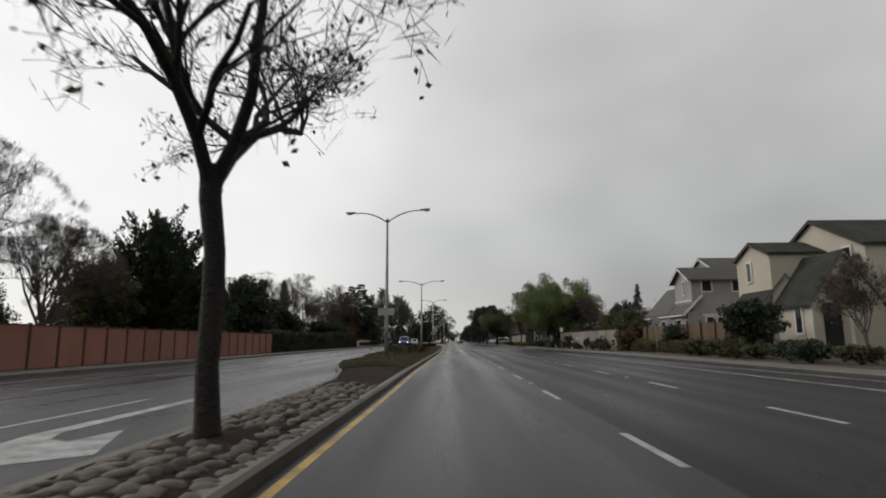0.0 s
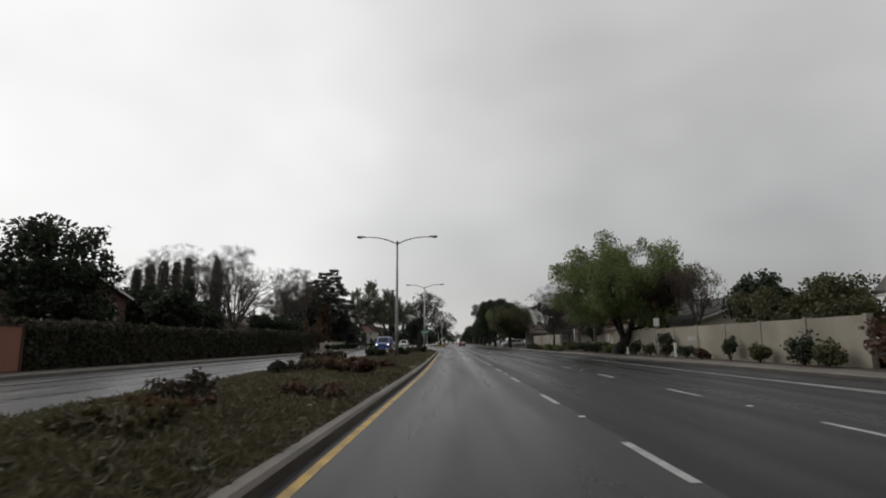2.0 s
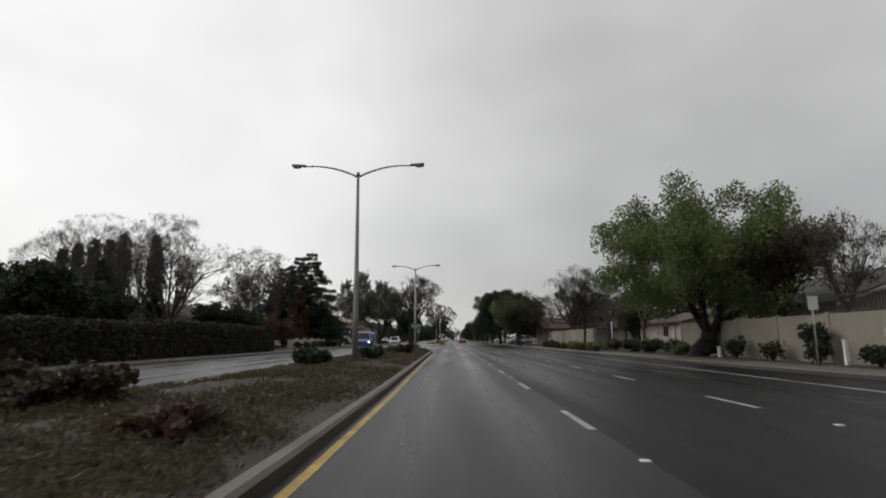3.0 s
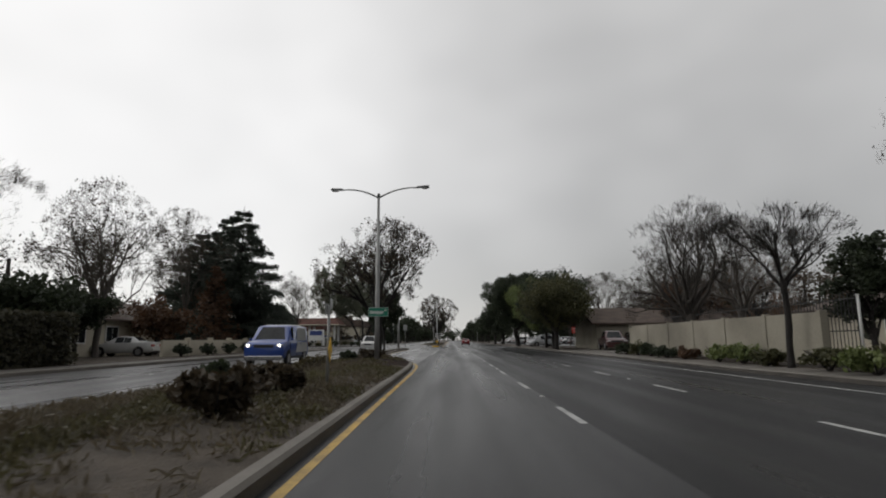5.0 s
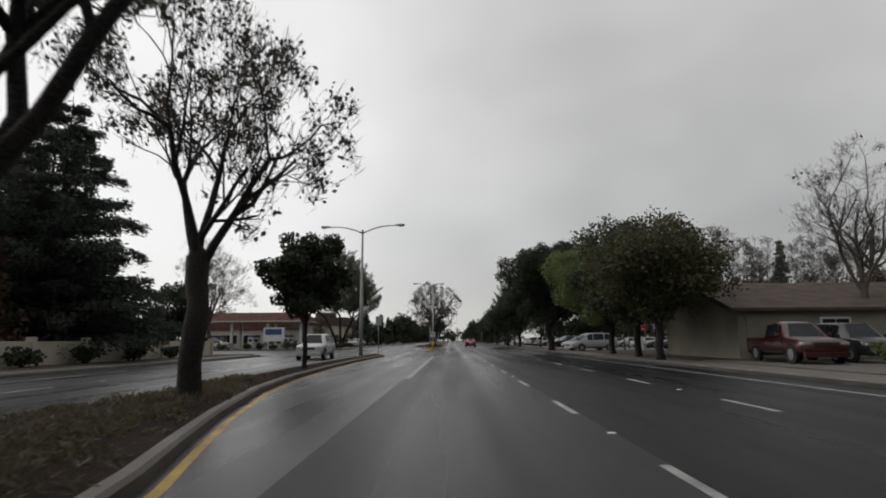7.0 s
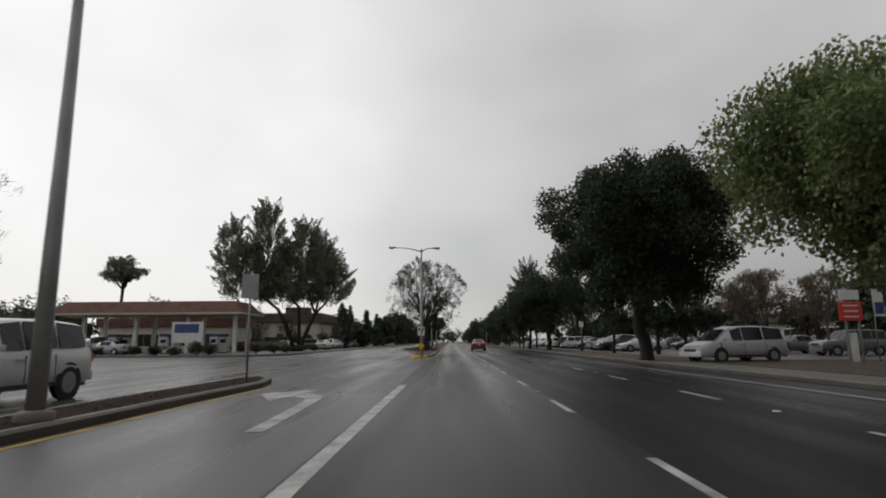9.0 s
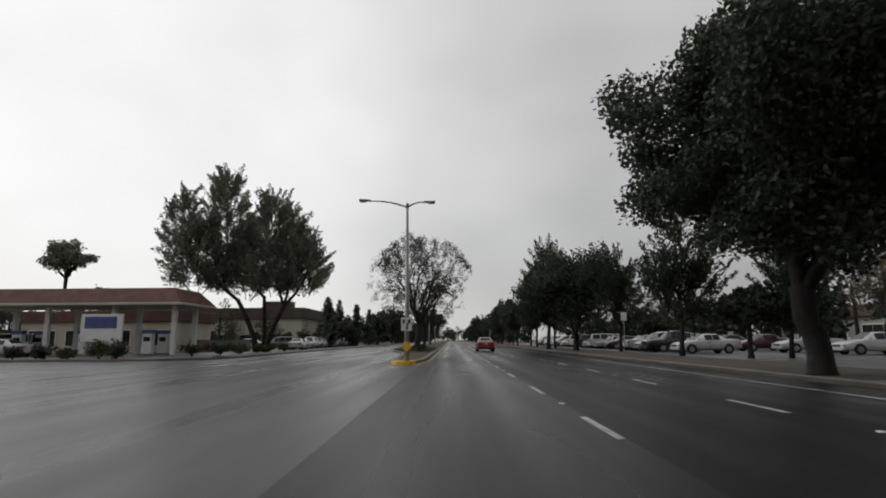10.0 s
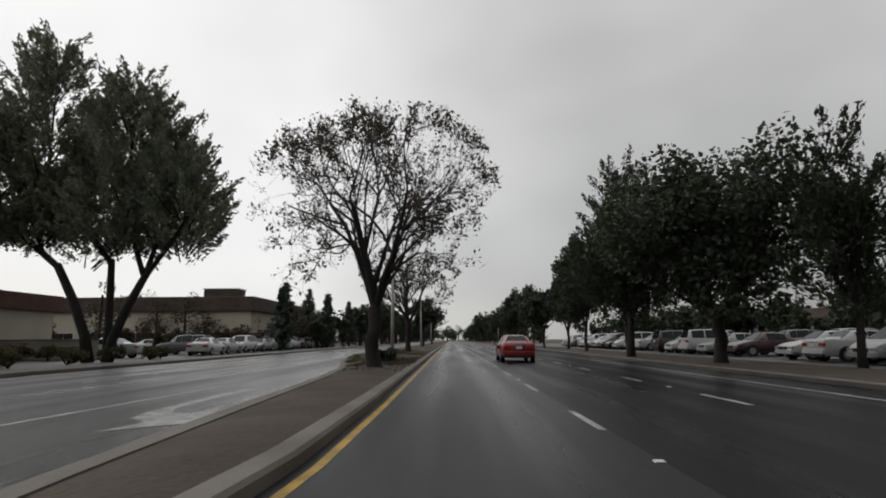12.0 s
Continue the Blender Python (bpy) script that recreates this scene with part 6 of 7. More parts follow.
for x, y, h, w, sd in ((-32.9, 111.4, 13.3, 2.4, 41), (-38.2, 114, 13.9, 2.4, 42), (-40.3, 114.8, 13.4, 2.4, 43), (-42.5, 115.4, 13.7, 2.6, 44), (-44.8, 115.9, 13.2, 2.6, 93), (-47.0, 116.3, 12.6, 2.6, 94), (-30.5, 98, 8.5, 2.2, 40)):
    conifer(x, y, h, w, sd, "tall narrow dark cypress behind the hedge", 9500, 0.14, tiers=64, power=0.4)
plume_tree(-20.9, 41.6, 0.22, 1.4, 0.1, ((-1.3, -1.6, 0.9, 9.4, 3.3), (0.3, -1.3, 0.8, 9.6, 2.6), (0.0, 2.2, 0.6, 8.6, 2.6), (1.5, 1.9, 0.5, 6.0, 2.0), (-0.4, 0.2, 0.6, 6.8, 4.2)), 31, "large dense dark conifer with upright tips behind the fence", LEAF_DARK, 420, 80, 0.12)
leafy_tree(-22.3, 36.0, 6.7, 5.2, 0.9, 0.18, 91, "loose olive-green garden tree behind the fence", LEAF_OLIVE, 9000, 0.15)
cedar(-21.9, 138.4, 15.6, 12.0, 45, "large dark cedar with drooping tiers behind the far sidewalk")
cedar(-24.9, 141.5, 15.4, 10.5, 46, "dark cedar with drooping tiers behind the far sidewalk")
cedar(-26.9, 140.0, 13.4, 10.0, 56, "dark cedar with drooping tiers behind the far sidewalk")
conifer(-22.4, 133.2, 8.6, 5.0, 57, "brown half-dead conifer in front of the cedars", 6000, 0.13, tiers=22, foliage=LEAF_RUST)
bare_tree(-20.8, 156.4, 11.2, 3.6, 2.6, 0.16, 30, "tall bare tree at the street corner", 1800, 0.08, 5, 6, GREY_BARK, fine=5000)
leafy_tree(-22.6, 153.5, 6.4, 5.2, 0.8, 0.16, 55, "dense dark evergreen at the street corner", LEAF_DARK, 9000, 0.14)
conifer(-31, 170 - 20, 11, 7, 47, "dark cedar behind the far sidewalk", 7000, 0.2, tiers=22)
leafy_tree(-22.5, 110, 5.2, 6, 0.8, 0.15, 48, "dark shrub-like tree at the end of the hedge", LEAF_DARK, 3000, 0.2)
for x, y, h, sd in ((-24.6, 113.6, 5.0, 135), (-25.2, 117.6, 4.7, 136), (-25.4, 108.6, 5.4, 137)):
    leafy_tree(x, y, h, 5.2, 1.7, 0.14, sd, "dense dark evergreen shading a low house", LEAF_DARK, 9000, 0.13)
leafy_tree(-24, 126, 5.0, 6, 0.8, 0.15, 49, "rust-tinged shrubby tree in a garden", LEAF_RUST, 3000, 0.2)

plume_tree(-20.8, 212.0, 0.26, 5.6, -2.3, ((-9.1, 0.5, 8.6, 17.8, 3.9), (-6.5, -0.8, 6.6, 14.0, 6.2), (-4.2, 0.4, 6.4, 11.0, 4.6)), 51, "tall windswept grey-green evergreen with leaning trunk", LEAF_GREY, 240, 85, 0.12)
plume_tree(-20.3, 213.0, 0.22, 6.0, -0.2, ((-4.7, 0.0, 7.0, 20.4, 6.2), (-2.6, 1.2, 6.2, 13.6, 5.4)), 53, "upright grey-green evergreen between leaning neighbours", LEAF_GREY, 240, 85, 0.12)
plume_tree(-19.9, 212.4, 0.25, 5.0, 1.9, ((0.4, 0.0, 6.2, 17.3, 7.0), (4.3, -0.6, 6.0, 11.8, 5.6), (2.5, 1.0, 6.0, 14.6, 5.8)), 52, "tall windswept grey-green evergreen with leaning trunk", LEAF_GREY, 240, 85, 0.12)
leafy_tree(-55.8, 232, 16.2, 8.2, 11.0, 0.25, 54, "flat-topped pine behind the shops", LEAF_GREY, 6000, 0.25)

leafy_tree(14.0, 81.0, 10.5, 15.0, 1.2, 0.42, 61, "broad green pepper tree with drooping foliage over the sidewalk", LEAF_GREEN, 80000, 0.10, 120, 1.2, droop=1.4, shape=0.2, lean=(0.7, 0))
bare_tree(18.4, 75.0, 7.2, 2.6, 2.2, 0.16, 62, "grey-brown bare tree behind the cream wall", 900, 0.09, 5, 5, GREY_BARK, LEAF_RUST)
bare_tree(17.3, 78.2, 7.4, 3.2, 1.9, 0.14, 63, "rust-brown half-bare tree behind the cream wall", 5200, 0.085, 5, 5, BARK, LEAF_RUST)
bare_tree(15.6, 94.5, 10.2, 3.2, 2.2, 0.15, 77, "grey bare tree beside the driveway", 1500, 0.08, 5, 5, GREY_BARK)
bare_tree(20.0, 90.5, 7.5, 3.6, 2.0, 0.15, 78, "brown bare tree behind the cream wall", 2500, 0.09, 5, 5, GREY_BARK, LEAF_RUST)
conifer(80.5, 245, 25.6, 8.4, 92, "tall pointed conifer far behind the houses", 6000, 0.35, tiers=26)
leafy_tree(21.6, 72, 6.3, 5.8, 1.2, 0.2, 64, "rounded dark green garden tree", LEAF_DARK, 8000, 0.15, shape=0.2)
for x, y, h, sd in ((17.8, 57.5, 3.1, 131), (18.6, 60.0, 4.4, 132), (17.8, 63.5, 4.1, 133), (19.0, 67.0, 4.6, 134)):
    leafy_tree(x, y, h, 4.4, 0.5, 0.09, sd, "loose olive garden tree above the cream wall", LEAF_OLIVE, 6500, 0.12, droop=0.3)
leafy_tree(16.4, 31.6, 3.5, 3.9, 0.3, 0.1, 65, "dark rounded garden shrub in front of the house", LEAF_DARK, 6500, 0.13)
bare_tree(17.9, 25.2, 4.9, 1.6, 1.2, 0.08, 66, "small rust-brown bare garden tree", 900, 0.1, 5, 4, GREY_BARK, LEAF_RUST)
bare_tree(14.4, 112.0, 9.5, 3.9, 2.3, 0.26, 67, "wide bare oak behind the garden wall", 600, 0.06, 5, 7, OAK_BARK, lean=(-0.5, 0), fine=6000)
bare_tree(12.05, 99.5, 6.2, 2.4, 3.0, 0.11, 68, "dark bare tree in front of the garden wall", 250, 0.06, 5, 5, fine=2500)
leafy_tree(17.6, 103.0, 5.6, 3.6, 0.8, 0.12, 99, "dense dark evergreen behind the garden wall", LEAF_DARK, 8000, 0.12)
bare_tree(18.6, 115.5, 9.4, 4.4, 2.6, 0.22, 69, "bare tree behind the garden wall", 600, 0.06, 5, 6, GREY_BARK, fine=5000)
bare_tree(22.6, 138.6, 12.6, 4.2, 3.8, 0.20, 70, "tall pale bare tree beside the low house", 120, 0.13, 5, 5, GREY_BARK)
for x, y, h, w, sd, lm in ((10.9, 137.4, 7.6, 8.5, 71, LEAF_OLIVE), (11.6, 143.0, 9.2, 9.5, 72, LEAF_DARK), (12.0, 150.0, 8.9, 11.0, 73, LEAF_GREEN)):
    leafy_tree(x, y, h, w, 2.0, 0.2, sd, "rounded evergreen street tree beside the sidewalk", lm, 90000 if sd == 73 else 26000, 0.092 if sd == 73 else 0.125, 90, 1.05, droop=1.0 if sd == 73 else 0.2)
leafy_tree(10.5, 167.2, 11.7, 12.0, 2.35, 0.33, 74, "huge rounded dark evergreen oak on the verge", LEAF_DARK, 140000, 0.115, 120, 1.15, lean=(-0.3, 0))
for x, y, h, sd in ((19.5, 172.0, 5.6, 75), (22.5, 180.0, 6.2, 79), (26.0, 176.0, 6.0, 81)):
    bare_tree(x, y, h, 2.4, 2.0, 0.08, sd, "small autumn tree with thin tan leaves", 2200, 0.09, 4, 5, GREY_BARK, LEAF_TAN)
for x, y, h, sp, sd in ((18.8, 123.5, 6.4, 2.8, 91), (22.0, 120.0, 7.2, 3.0, 92), (16.6, 120.6, 5.0, 2.0, 93)):
    bare_tree(x, y, h, sp, 1.8, 0.12, sd, "reddish-brown half-bare tree behind the garden wall", 2600, 0.085, 5, 5, BARK, LEAF_RUST)
bush(16.9, 128.6, 3.4, 2.4, 1.15, 395, "long olive hedge clump beside the driveway", LEAF_GREEN, 4200, 0.085)
bush(18.9, 128.9, 2.6, 2.2, 1.25, 396, "long olive hedge clump beside the driveway", LEAF_OLIVE, 3600, 0.085)
bush(13.6, 120.6, 1.8, 2.6, 0.7, 371, "mound of long olive grass beside the driveway", LEAF_GREEN, 2200, 0.07)
bare_tree(27.5, 141, 8.6, 2.8, 3.0, 0.17, 76, "tall pale bare tree behind the low house", 300, 0.08, 5, 4, GREY_BARK)
for x, y, h, sd in ((18.6, 148, 9.6, 58), (22.6, 150, 9.2, 59), (25.5, 146, 8.6, 60)):
    bare_tree(x, y, h, 3.3, 2.6, 0.15, sd, "brown leafless tree behind the street trees", 1800, 0.07, 5, 5, GREY_BARK)
k = 0
for x, y, h, w, sh in ((17.0, 183.5, 3.9, 3.6, 0.1), (11.6, 204, 10.0, 13.0, 0.15), 
                       (12.6, 220, 10.5, 7.5, 0.2), (11.8, 229, 10.5, 7.5, 0.4), (12.5, 240, 10, 8, 0.2), (11.9, 252, 9, 7.5, 0.2), (12.6, 266, 10, 8, 0.2), (11.8, 282, 10, 8, 0.2), (12.4, 300, 10, 9, 0.2)):
    k += 1
    leafy_tree(x, y, h, w, 1.9, 0.14 if y != 204 else 0.26, 80 + k, "dark evergreen street tree on the brown verge", LEAF_DARK, 22000 if y == 204 else 12000 if y < 230 else 5000, 0.17 if y < 230 else 0.26, shape=sh)

for x, y, r, fork, eggs, sd in ((14.0, 185.7, 0.13, 2.1, ((0.1, 0, 3.4, 8.0, 2.2), (-0.7, 0.3, 2.0, 5.8, 2.2), (0.8, -0.3, 1.9, 6.0, 2.3)), 95),
                                (14.4, 199.5, 0.13, 2.2, ((-0.2, 0, 3.2, 7.8, 2.0), (0.8, 0.2, 2.2, 6.6, 1.8), (-0.5, -0.4, 2.0, 5.2, 2.3)), 96),
                                (19.0, 183.0, 0.12, 1.8, ((0, 0, 1.8, 5.8, 2.5), (0.9, 0.4, 1.6, 4.6, 2.2)), 97),
                                (10.6, 213.0, 0.20, 2.4, ((0, 0, 3.6, 11.2, 2.8), (-1.0, 0, 2.4, 7.6, 3.2), (1.2, 0.4, 2.2, 8.0, 3.4)), 98)):
    plume_tree(x, y, r, fork, 0.15, eggs, sd, "upright ragged dark evergreen on the brown verge", LEAF_DARK, 330, 150, 0.085)
far_rng = random.Random(9)
far_a = leafy_tree(16, 330, 10, 9, 2, 0.25, 101, "distant dark street tree", LEAF_DARK, 1100, 0.5)
far_b = leafy_tree(-19, 300, 9, 8, 2, 0.25, 102, "distant dark street tree", LEAF_DARK, 1100, 0.5)
for k in range(26):
    y = 345 + 14 * k
    for side in (-1, 1):
        src = far_a if (k + side) % 2 else far_b
        t = copy_thing(src, pose(side * (17 if side > 0 else 20) + far_rng.uniform(-3, 4), y + far_rng.uniform(-4, 4), 0.1, 0, 0, far_rng.uniform(0, 360)))
        t.scale = [far_rng.uniform(0.8, 1.35)] * 3
for k, (x, y, h) in enumerate(((-21, 250, 8), (-24, 262, 10), (-20, 272, 9), (-26, 284, 11), (-20, 292, 9), (-31, 300, 10))):
    conifer(x, y, h, h * 0.45, 400 + k, "dark conifer beside the shop car park", 3500, 0.22, tiers=20)
for k in range(16):
    t = copy_thing(far_a, pose(38 + far_rng.uniform(-3, 6), 172 + 9 * k, 0.1, 0, 0, far_rng.uniform(0, 360)))
    t.scale = [far_rng.uniform(0.42, 0.62)] * 3

def woods(name, label, foliage, boxes, per, leaf, seed):
    # far tree masses that nobody could count: many uneven leaf clumps
    rng = np.random.default_rng(seed)
    pts, wood = [], []
    for x0, x1, y0, y1, h0, h1, n in boxes:
        for _ in range(n):
            x, y, h = rng.uniform(x0, x1), rng.uniform(y0, y1), rng.uniform(h0, h1)
            w = h * rng.uniform(0.35, 0.6)
            wood.append(tube([(x, y, 0), (x, y, h * 0.7)], [h * 0.025, h * 0.012], 5))
            ls = crown_lobes(rng, (x, y, h * 0.58), (w * 0.62, w * 0.62, h * 0.36), 9, w * 0.34)
            pts.append(lobes_points(rng, ls, per, 0.8))
    ob = thing(name, label, "trees", kind="stuff")
    v, f = merge(wood)
    part("trunks", mesh_of("trunks", v, f, BARK), parent=ob)
    part("crowns", leaves_mesh("crowns", np.concatenate(pts), leaf, foliage, rng), parent=ob)
    return ob


woods("garden_woods", "dark evergreen tree mass behind the houses", LEAF_DARK, [(-62, -38, 10, 155, 6, 11, 40), (36, 64, 20, 165, 6, 10, 34), (-82, -44, 224, 242, 7, 10, 16)], 950, 0.24, 303)
woods("far_woods", "distant dark evergreen tree mass along the road", LEAF_DARK, [(-90, -60, 160, 420, 7, 13, 30), (-40, 44, 640, 700, 9, 15, 60), (-60, 66, 610, 660, 3, 6, 64), (17, 22, 312, 600, 2.2, 3.6, 50), (-25, -20, 330, 600, 2.2, 3.6, 46), (72, 100, 160, 420, 7, 12, 24), (31, 42, 178, 310, 4.5, 7.5, 36), (-44, -20, 300, 600, 6, 11, 60), (-27, -19, 262, 330, 4, 7, 16), (20, 44, 310, 600, 7, 11, 26)], 240, 0.52, 301)
woods("bare_woods", "brown leafless tree mass behind the houses", LEAF_DRY, [(-50, -34, 60, 155, 7, 12, 18), (30, 52, 60, 150, 5, 8, 24), (26, 40, 100, 165, 5, 9, 16), (-42, -26, 225, 330, 5, 9, 14), (-84, -50, 210, 228, 5, 7.5, 16), (-46, -24, 238, 258, 2.2, 4.2, 20), (-34, -21, 262, 300, 2.5, 5, 14), (34, 46, 170, 300, 6, 9, 16), (21, 36, 148, 164, 5, 8, 12)], 700, 0.18, 302)
woods("rust_woods", "rusty brown winter undergrowth behind the low houses", LEAF_RUST, [(21, 34, 118, 134, 3.5, 5.5, 12), (30, 44, 136, 168, 5, 8, 16), (-40, -27, 118, 132, 3, 5.5, 8)], 900, 0.14, 304)

# bushes
for x, y, w, d, h, sd, lm, lb in ((-5.6, 50.7, 0.8, 0.8, 0.42, 201, LEAF_DARK, "small dark bush on the median"), (-3.3, 50.0, 2.3, 2.0, 0.52, 202, LEAF_RUST, "rust-brown spreading bush on the median"),
                                  (-5.6, 57.0, 2.2, 2.1, 0.78, 203, LEAF_DRY, "brown-grey rounded bush on the median"), 
                                  (-4.8, 69.4, 1.7, 1.7, 0.68, 204, LEAF_DARK, "dark rounded bush beside the lamp"), (-3.6, 75.4, 1.5, 1.6, 0.6, 212, LEAF_DARK, "dark rounded bush on the median"),
                                  (-2.75, 86.3, 1.25, 1.2, 0.60, 205, LEAF_DRY, "dark brown rounded bush on the median"), (-3.05, 89.9, 1.4, 1.3, 0.52, 206, LEAF_DRY, "low brown bush on the median"),
                                  (-5.4, 92.4, 1.1, 1.1, 0.55, 207, LEAF_DARK, "dark rounded bush on the median"), (-4.9, 107.4, 0.9, 0.9, 0.5, 208, LEAF_DARK, "small dark bush under the median tree"),
                                  (-3.95, 108.9, 1.3, 1.3, 0.6, 209, LEAF_DRY, "small brown bush under the median tree"), (-2.9, 205, 1.6, 4.0, 0.7, 210, LEAF_DARK, "low dark planting under the median tree")):
    bush(x, y, w, d, h, sd, lb, lm, 2200, 0.085, z=median_height(x, y, MR1, ML1) - 0.03)
scrub = random.Random(21)
for k in range(22):
    y = 38.5 + 1.35 * k + scrub.uniform(-0.5, 0.5) if k < 14 else 78 + 3.4 * (k - 14) + scrub.uniform(-0.8, 0.8)
    x = scrub.uniform(along(y, ML1) + 1.0, along(y, MR1) - 1.1)
    if 43.5 < y < 49.6:
        continue
    bush(x, y, scrub.uniform(1.1, 1.9), scrub.uniform(1.2, 2.0), scrub.uniform(0.28, 0.5), 500 + k, "low brown scrubby shrub on the median", scrub.choice((LEAF_DRY, LEAF_DRY, LEAF_RUST, LEAF_HEATH)), 900, 0.06, z=median_height(x, y, MR1, ML1) - 0.03)
b_rng = random.Random(6)
for y, w, h, sd, lm, lb in ((118.2, 1.6, 0.8, 220, LEAF_DARK, "dark clipped shrub along the garden wall"), (115.6, 1.5, 0.85, 221, LEAF_OLIVE, "olive shrub along the garden wall"), (113.4, 1.7, 0.75, 222, LEAF_DARK, "dark clipped shrub along the garden wall"),
                           (110.9, 2.0, 0.65, 223, LEAF_DARK, "low spreading dark shrub along the garden wall"), (108.4, 1.7, 0.6, 224, LEAF_RUST, "low rusty shrub along the garden wall"), (104.8, 1.5, 0.85, 225, LEAF_GREEN, "yellow-green shrub along the garden wall"),
                           (102.7, 1.6, 0.8, 226, LEAF_GREEN, "yellow-green shrub along the garden wall"), (100.9, 1.4, 0.65, 227, LEAF_OLIVE, "olive shrub along the garden wall"), (97.4, 2.0, 0.8, 228, LEAF_OLIVE, "olive shrub at the end of the garden wall"), (95.4, 2.2, 0.75, 229, LEAF_GREEN, "yellow-green shrub beside the sidewalk")):
    bush(12.0, y, w, w * 1.15, h, sd, lb, lm, 1600, 0.08)
for k in range(10):
    x, y = 15.1 + b_rng.uniform(-0.5, 0.9), 22.5 + 1.7 * k
    bush(x, y, b_rng.uniform(1.2, 2.2), b_rng.uniform(1.4, 2.4), b_rng.uniform(0.6, 1.25), 320 + k, "unkempt shrub along the front gardens", b_rng.choice((LEAF_OLIVE, LEAF_OLIVE, LEAF_DARK, LEAF_RUST)), 1500, 0.1)
bush(15.9, 52.4, 2.4, 2.6, 2.1, 351, "tall rust-red shrub in front of the board fence", LEAF_RUST, 3000, 0.11)
bush(17.3, 45.2, 1.9, 2.2, 2.75, 352, "tall dark shrub in front of the board fence", LEAF_DARK, 2600, 0.11)
bush(17.2, 51.0, 2.0, 3.4, 1.35, 353, "bright olive shrub in front of the board fence", LEAF_GREEN, 1800, 0.1)
for k in range(10):
    bush(14.1 + 0.5 * (k % 3), 84.0 + 1.45 * k, 1.9, 1.9, 0.9 + 0.15 * (k % 2), 360 + k, "clipped green mound beside the driveway", b_rng.choice((LEAF_GREEN, LEAF_OLIVE, LEAF_DARK)), 1500, 0.09)
for x, y, w, h, sd, lm, lb in ((14.4, 56.0, 1.3, 1.5, 372, LEAF_DARK, "dark upright shrub in the mulch before the cream wall"), (14.3, 54.4, 1.4, 1.0, 373, LEAF_OLIVE, "loose olive shrub in the mulch bed"),
                            (14.5, 59.6, 1.0, 0.9, 374, LEAF_OLIVE, "loose olive shrub in the mulch bed"), (14.6, 62.6, 0.9, 1.3, 375, LEAF_DARK, "dark upright shrub in the mulch before the cream wall"), (14.4, 65.6, 1.1, 0.6, 376, LEAF_RUST, "low rusty shrub in the mulch bed")):
    bush(x, y, w, w * 1.2, h, sd, lb, lm, 1500, 0.085)
bush(14.5, 71.2, 1.1, 1.2, 2.0, 370, "tall narrow dark shrub against the cream wall", LEAF_DARK, 1800, 0.09)
for k in range(5):
    bush(14.5, 68 + 3.2 * k, 1.0, 1.4, 0.9 + 0.2 * (k % 2), 260 + k, "small shrub against the cream wall", b_rng.choice((LEAF_DARK, LEAF_OLIVE)), 1000, 0.09)
for k in range(7):
    bush(-18.6, 119 + 4.4 * k, 1.4, 2.0, 0.9, 270 + k, "low clipped shrub along the far sidewalk", LEAF_DARK, 1000, 0.1)
for k in range(8):
    bush(-18.6 - b_rng.uniform(0, 2), 194.5 + 3.4 * k, 1.6, 2.2, 0.9, 280 + k, "low shrub at the forecourt edge", b_rng.choice((LEAF_DARK, LEAF_OLIVE)), 1000, 0.1, z=0.1)

for k in range(9):
    if k != 5:
        bush(-21.4 - 1.75 * k + b_rng.uniform(-0.3, 0.3), 187.6 + b_rng.uniform(-0.5, 0.8), 1.7, 1.5, b_rng.uniform(0.7, 1.35), 290 + k, "unkempt shrub at the forecourt corner", b_rng.choice((LEAF_DARK, LEAF_OLIVE)), 1100, 0.1, z=0.1)
for k in range(4):
    bush(-30.5 + 1.9 * k, 214.4, 2.1, 1.6, 1.0, 380 + k, "low brown-green shrub before the beige wall", b_rng.choice((LEAF_DARK, LEAF_RUST, LEAF_OLIVE)), 1100, 0.1, z=0.1)

# signs along the near sidewalk
ob = post_sign(13.84, 39.2, 2.5, "grey sign back on a thin post beside the sidewalk")
plate(0.5, 0.42, SIGN_BACK, ob, 2.3, -0.04)
ob = post_sign(14.4, 99.2, 2.5, "plain pale post beside the end of the garden wall", "post", r=0.045, material=SIGN_WHITE)
part("cap", box((-0.06, -0.06, 2.5), (0.06, 0.06, 2.53), 0.01), SIGN_WHITE, ob)
ob = post_sign(14.85, 67.8, 1.35, "low white notice sign on a short post before the wall")
plate(0.55, 0.28, SIGN_WHITE, ob, 1.2, -0.04)
ob = post_sign(13.2, 69.2, 2.5, "white rectangular parking sign on a thin post")
plate(0.36, 0.5, SIGN_WHITE, ob, 2.25, -0.04)
ob = post_sign(13.4, 195.0, 3.1, "white rectangular sign on a post on the verge")
plate(0.45, 0.62, SIGN_WHITE, ob, 2.75, -0.04)
for k in (0, 1):
    bol = thing("bollard", "yellow steel bollard at the car park exit", "bollard", pose(32.4 + 0.6 * k, 202.0, 0.08), "yellow bollards")
    tube_part("post", [(0, 0, -0.05), (0, 0, 1.75), (0, 0, 1.82)], [0.10, 0.10, 0.05], BRIGHT_YELLOW, bol, 12)

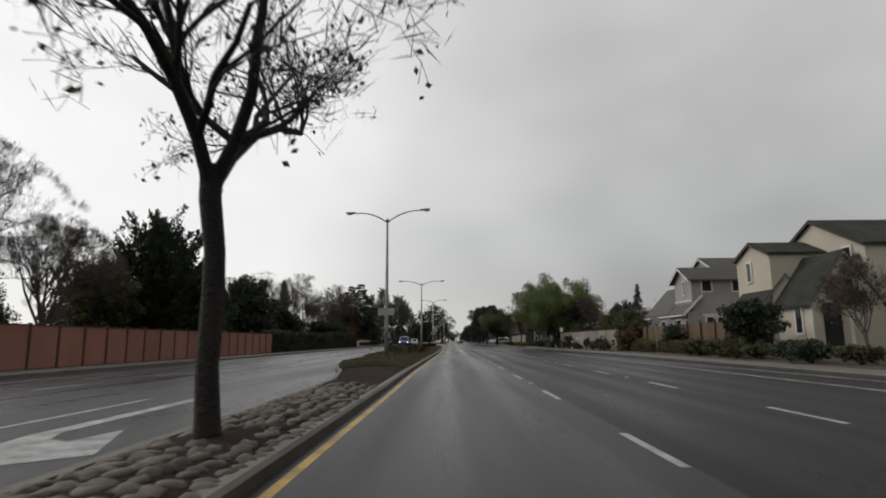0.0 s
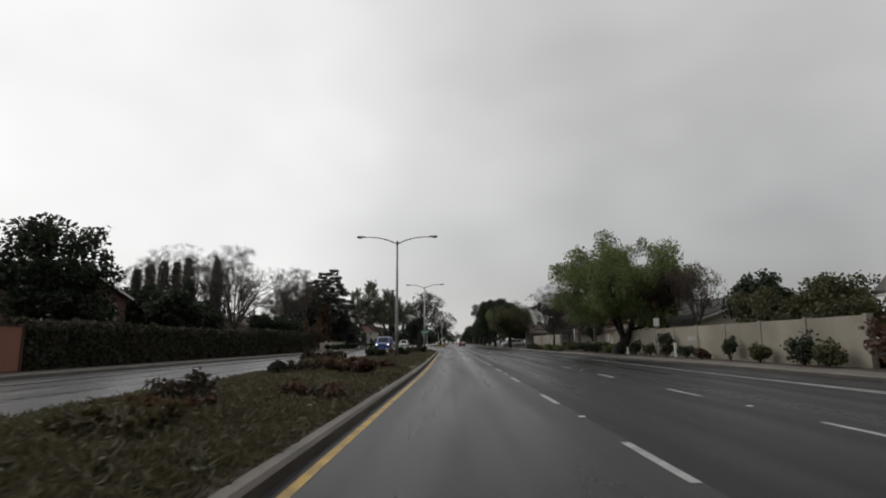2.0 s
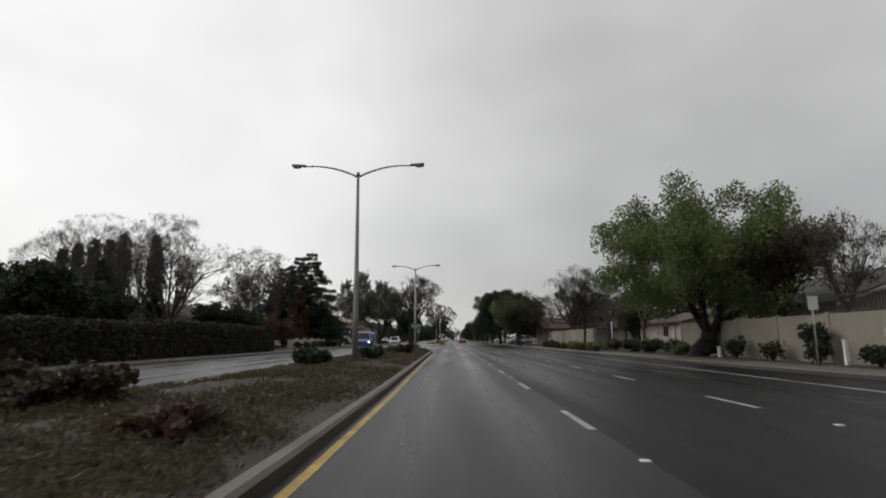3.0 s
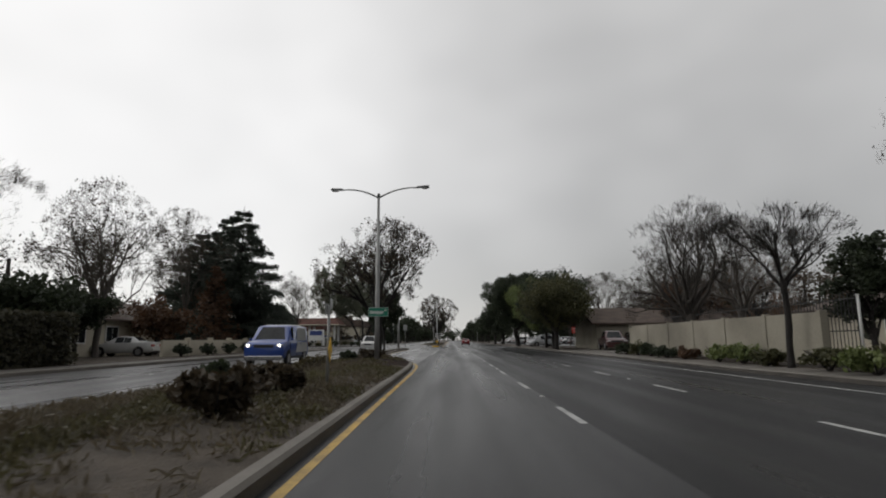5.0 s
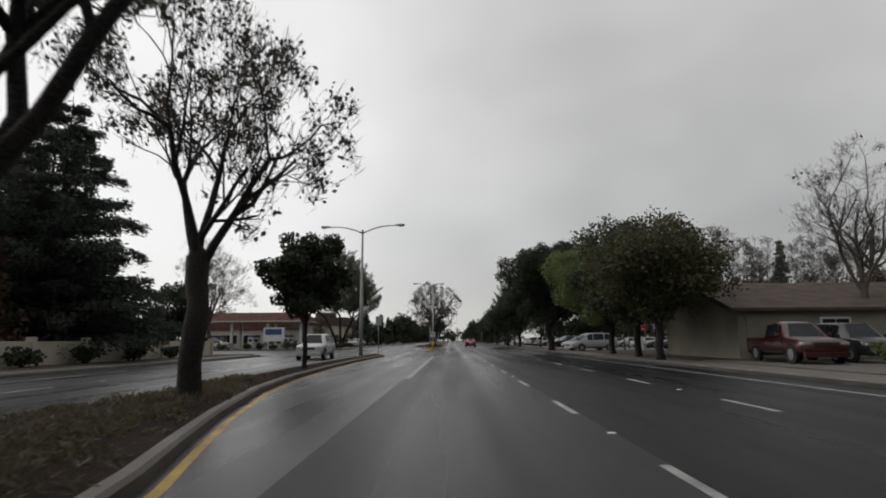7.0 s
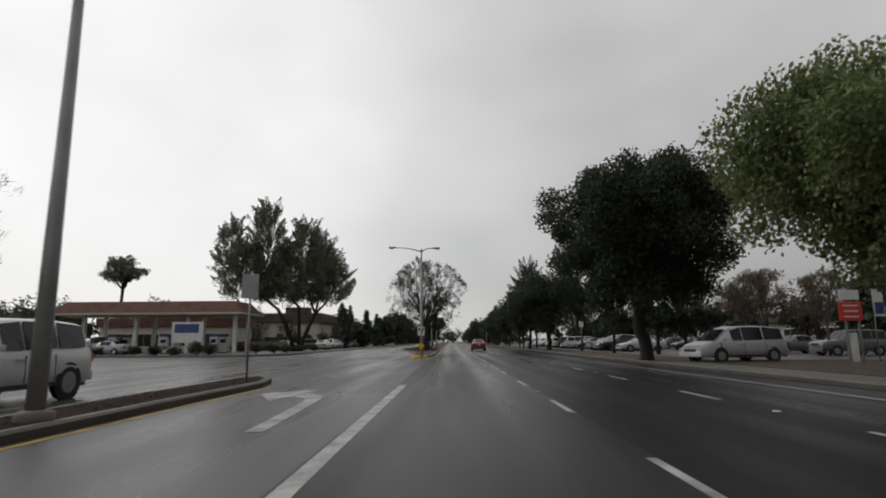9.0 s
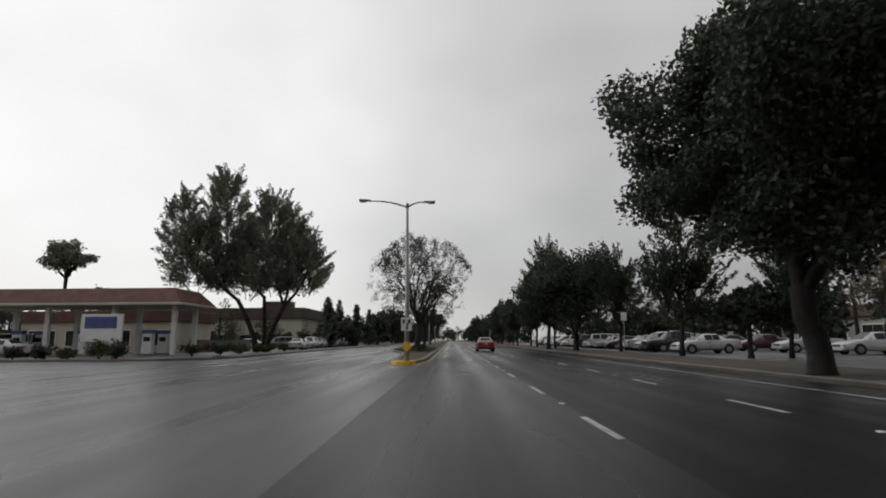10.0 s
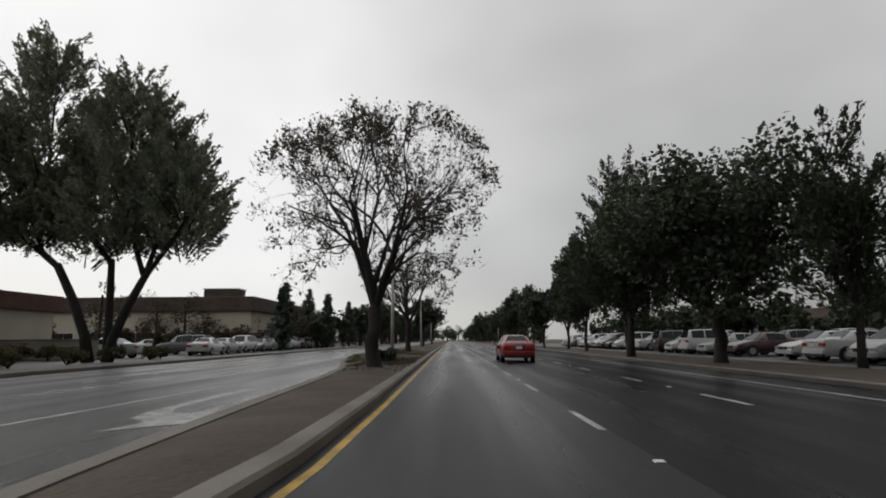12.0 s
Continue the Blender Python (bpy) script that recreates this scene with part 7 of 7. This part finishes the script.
# ---- ground cover and stones on the median, last ----
g_rng = np.random.default_rng(77)
green, dry = [], []
tufts = 0
while tufts < 13600:
    y = 22.2 + 102 * g_rng.uniform() ** 1.7 if tufts < 12900 else g_rng.uniform(202, 232)
    mr, ml = (MR1, ML1) if y < 154 else (MR2, ML2)
    x = g_rng.uniform(along(y, ml) + 0.25, along(y, mr) - 0.3)
    if g_rng.uniform(-0.2, 0.7) > noise.noise((x * 0.55, y * 0.22, 4.0)) + (0.62 if y < 43 else 0.16 if y < 80 else 0.36 if y < 101 else 0.0) - 0.5 * max(0.0, 24.0 - y):
        continue
    tufts += 1
    size, high = g_rng.uniform(0.10, 0.34), g_rng.uniform(0.05, 0.17) if y < 154 else 0.05
    n = int(10 + 42 * size)
    a = g_rng.normal(size=(n, 2)) * size * 0.6
    h = np.clip(g_rng.uniform(0, 1, n) * high * (1.1 - np.hypot(a[:, 0], a[:, 1]) / (size * 1.9)), 0.005, 1)
    mine = [(x + a[i, 0], y + a[i, 1], median_height(x + a[i, 0], y + a[i, 1], mr, ml) + h[i]) for i in range(n) if along(y, ml) + 0.17 < x + a[i, 0] < along(y, mr) - 0.17]
    (green if y > 154 or y + 22 * noise.noise((x * 0.6, y * 0.25, 9.0)) < 62 or noise.noise((x * 0.7, y * 0.3, 5.0)) + 0.12 * (x + 3.5) > 0.05 else dry).extend(mine)
tagged(part("ground_cover", leaves_mesh("ground_cover", green, 0.030, GRASS, g_rng, -0.6, 4.5)), "low dark green ground cover and weeds on the median", "ground cover", kind="stuff")
tagged(part("dry_grass", leaves_mesh("dry_grass", dry, 0.024, DRY_GRASS, g_rng, -0.7, 7.0)), "low brown winter grass and weeds on the median", "grass", kind="stuff")
pts = []
for _ in range(8200):
    y = g_rng.uniform(24, 260)
    mr, ml = (MR1, ML1) if y < 154 else (MR2, ML2)
    if 154 <= y < 198:
        continue
    x = g_rng.uniform(along(y, ml) + 0.2, along(y, mr) - 0.2)
    pts.append((x, y, median_height(x, y, mr, ml) + 0.015))
tagged(part("fallen_leaves", leaves_mesh("fallen_leaves", pts, 0.034, LEAF_DRY, g_rng)), "scattered brown fallen leaves on the median", "leaves", kind="stuff")

stone_meshes = []
for k in range(5):
    bm = bmesh.new()
    bmesh.ops.create_icosphere(bm, subdivisions=2, radius=0.5, matrix=Matrix.Diagonal((0.27, 0.31, 0.11, 1)))
    for v in bm.verts:
        v.co *= 1 + 0.55 * noise.noise(v.co * 11 + Vector((k * 3.1, 0, 0)))
    me = bpy.data.meshes.new("stone")
    bm.to_mesh(me)
    bm.free()
    me.materials.append(STONE)
    me.shade_smooth()
    stone_meshes.append(me)
s_rng = random.Random(3)
count = 0
for i in range(49):
    for j in range(6):
        y, x = 2.2 + 0.235 * i + s_rng.uniform(-0.06, 0.06), -3.2 + 0.245 * j + s_rng.uniform(-0.06, 0.06)
        if math.hypot(x + 2.72, y - 6.3) < 0.5:
            continue
        part("stone", stone_meshes[s_rng.randrange(5)], parent=median_south, m=pose(x, y, median_height(x, y, MR1, ML1) - 0.008, s_rng.uniform(-9, 9), s_rng.uniform(-9, 9), s_rng.uniform(0, 360)) @ Matrix.Diagonal((s_rng.uniform(0.62, 1.0), s_rng.uniform(0.62, 1.0), s_rng.uniform(0.7, 1.15), 1)))
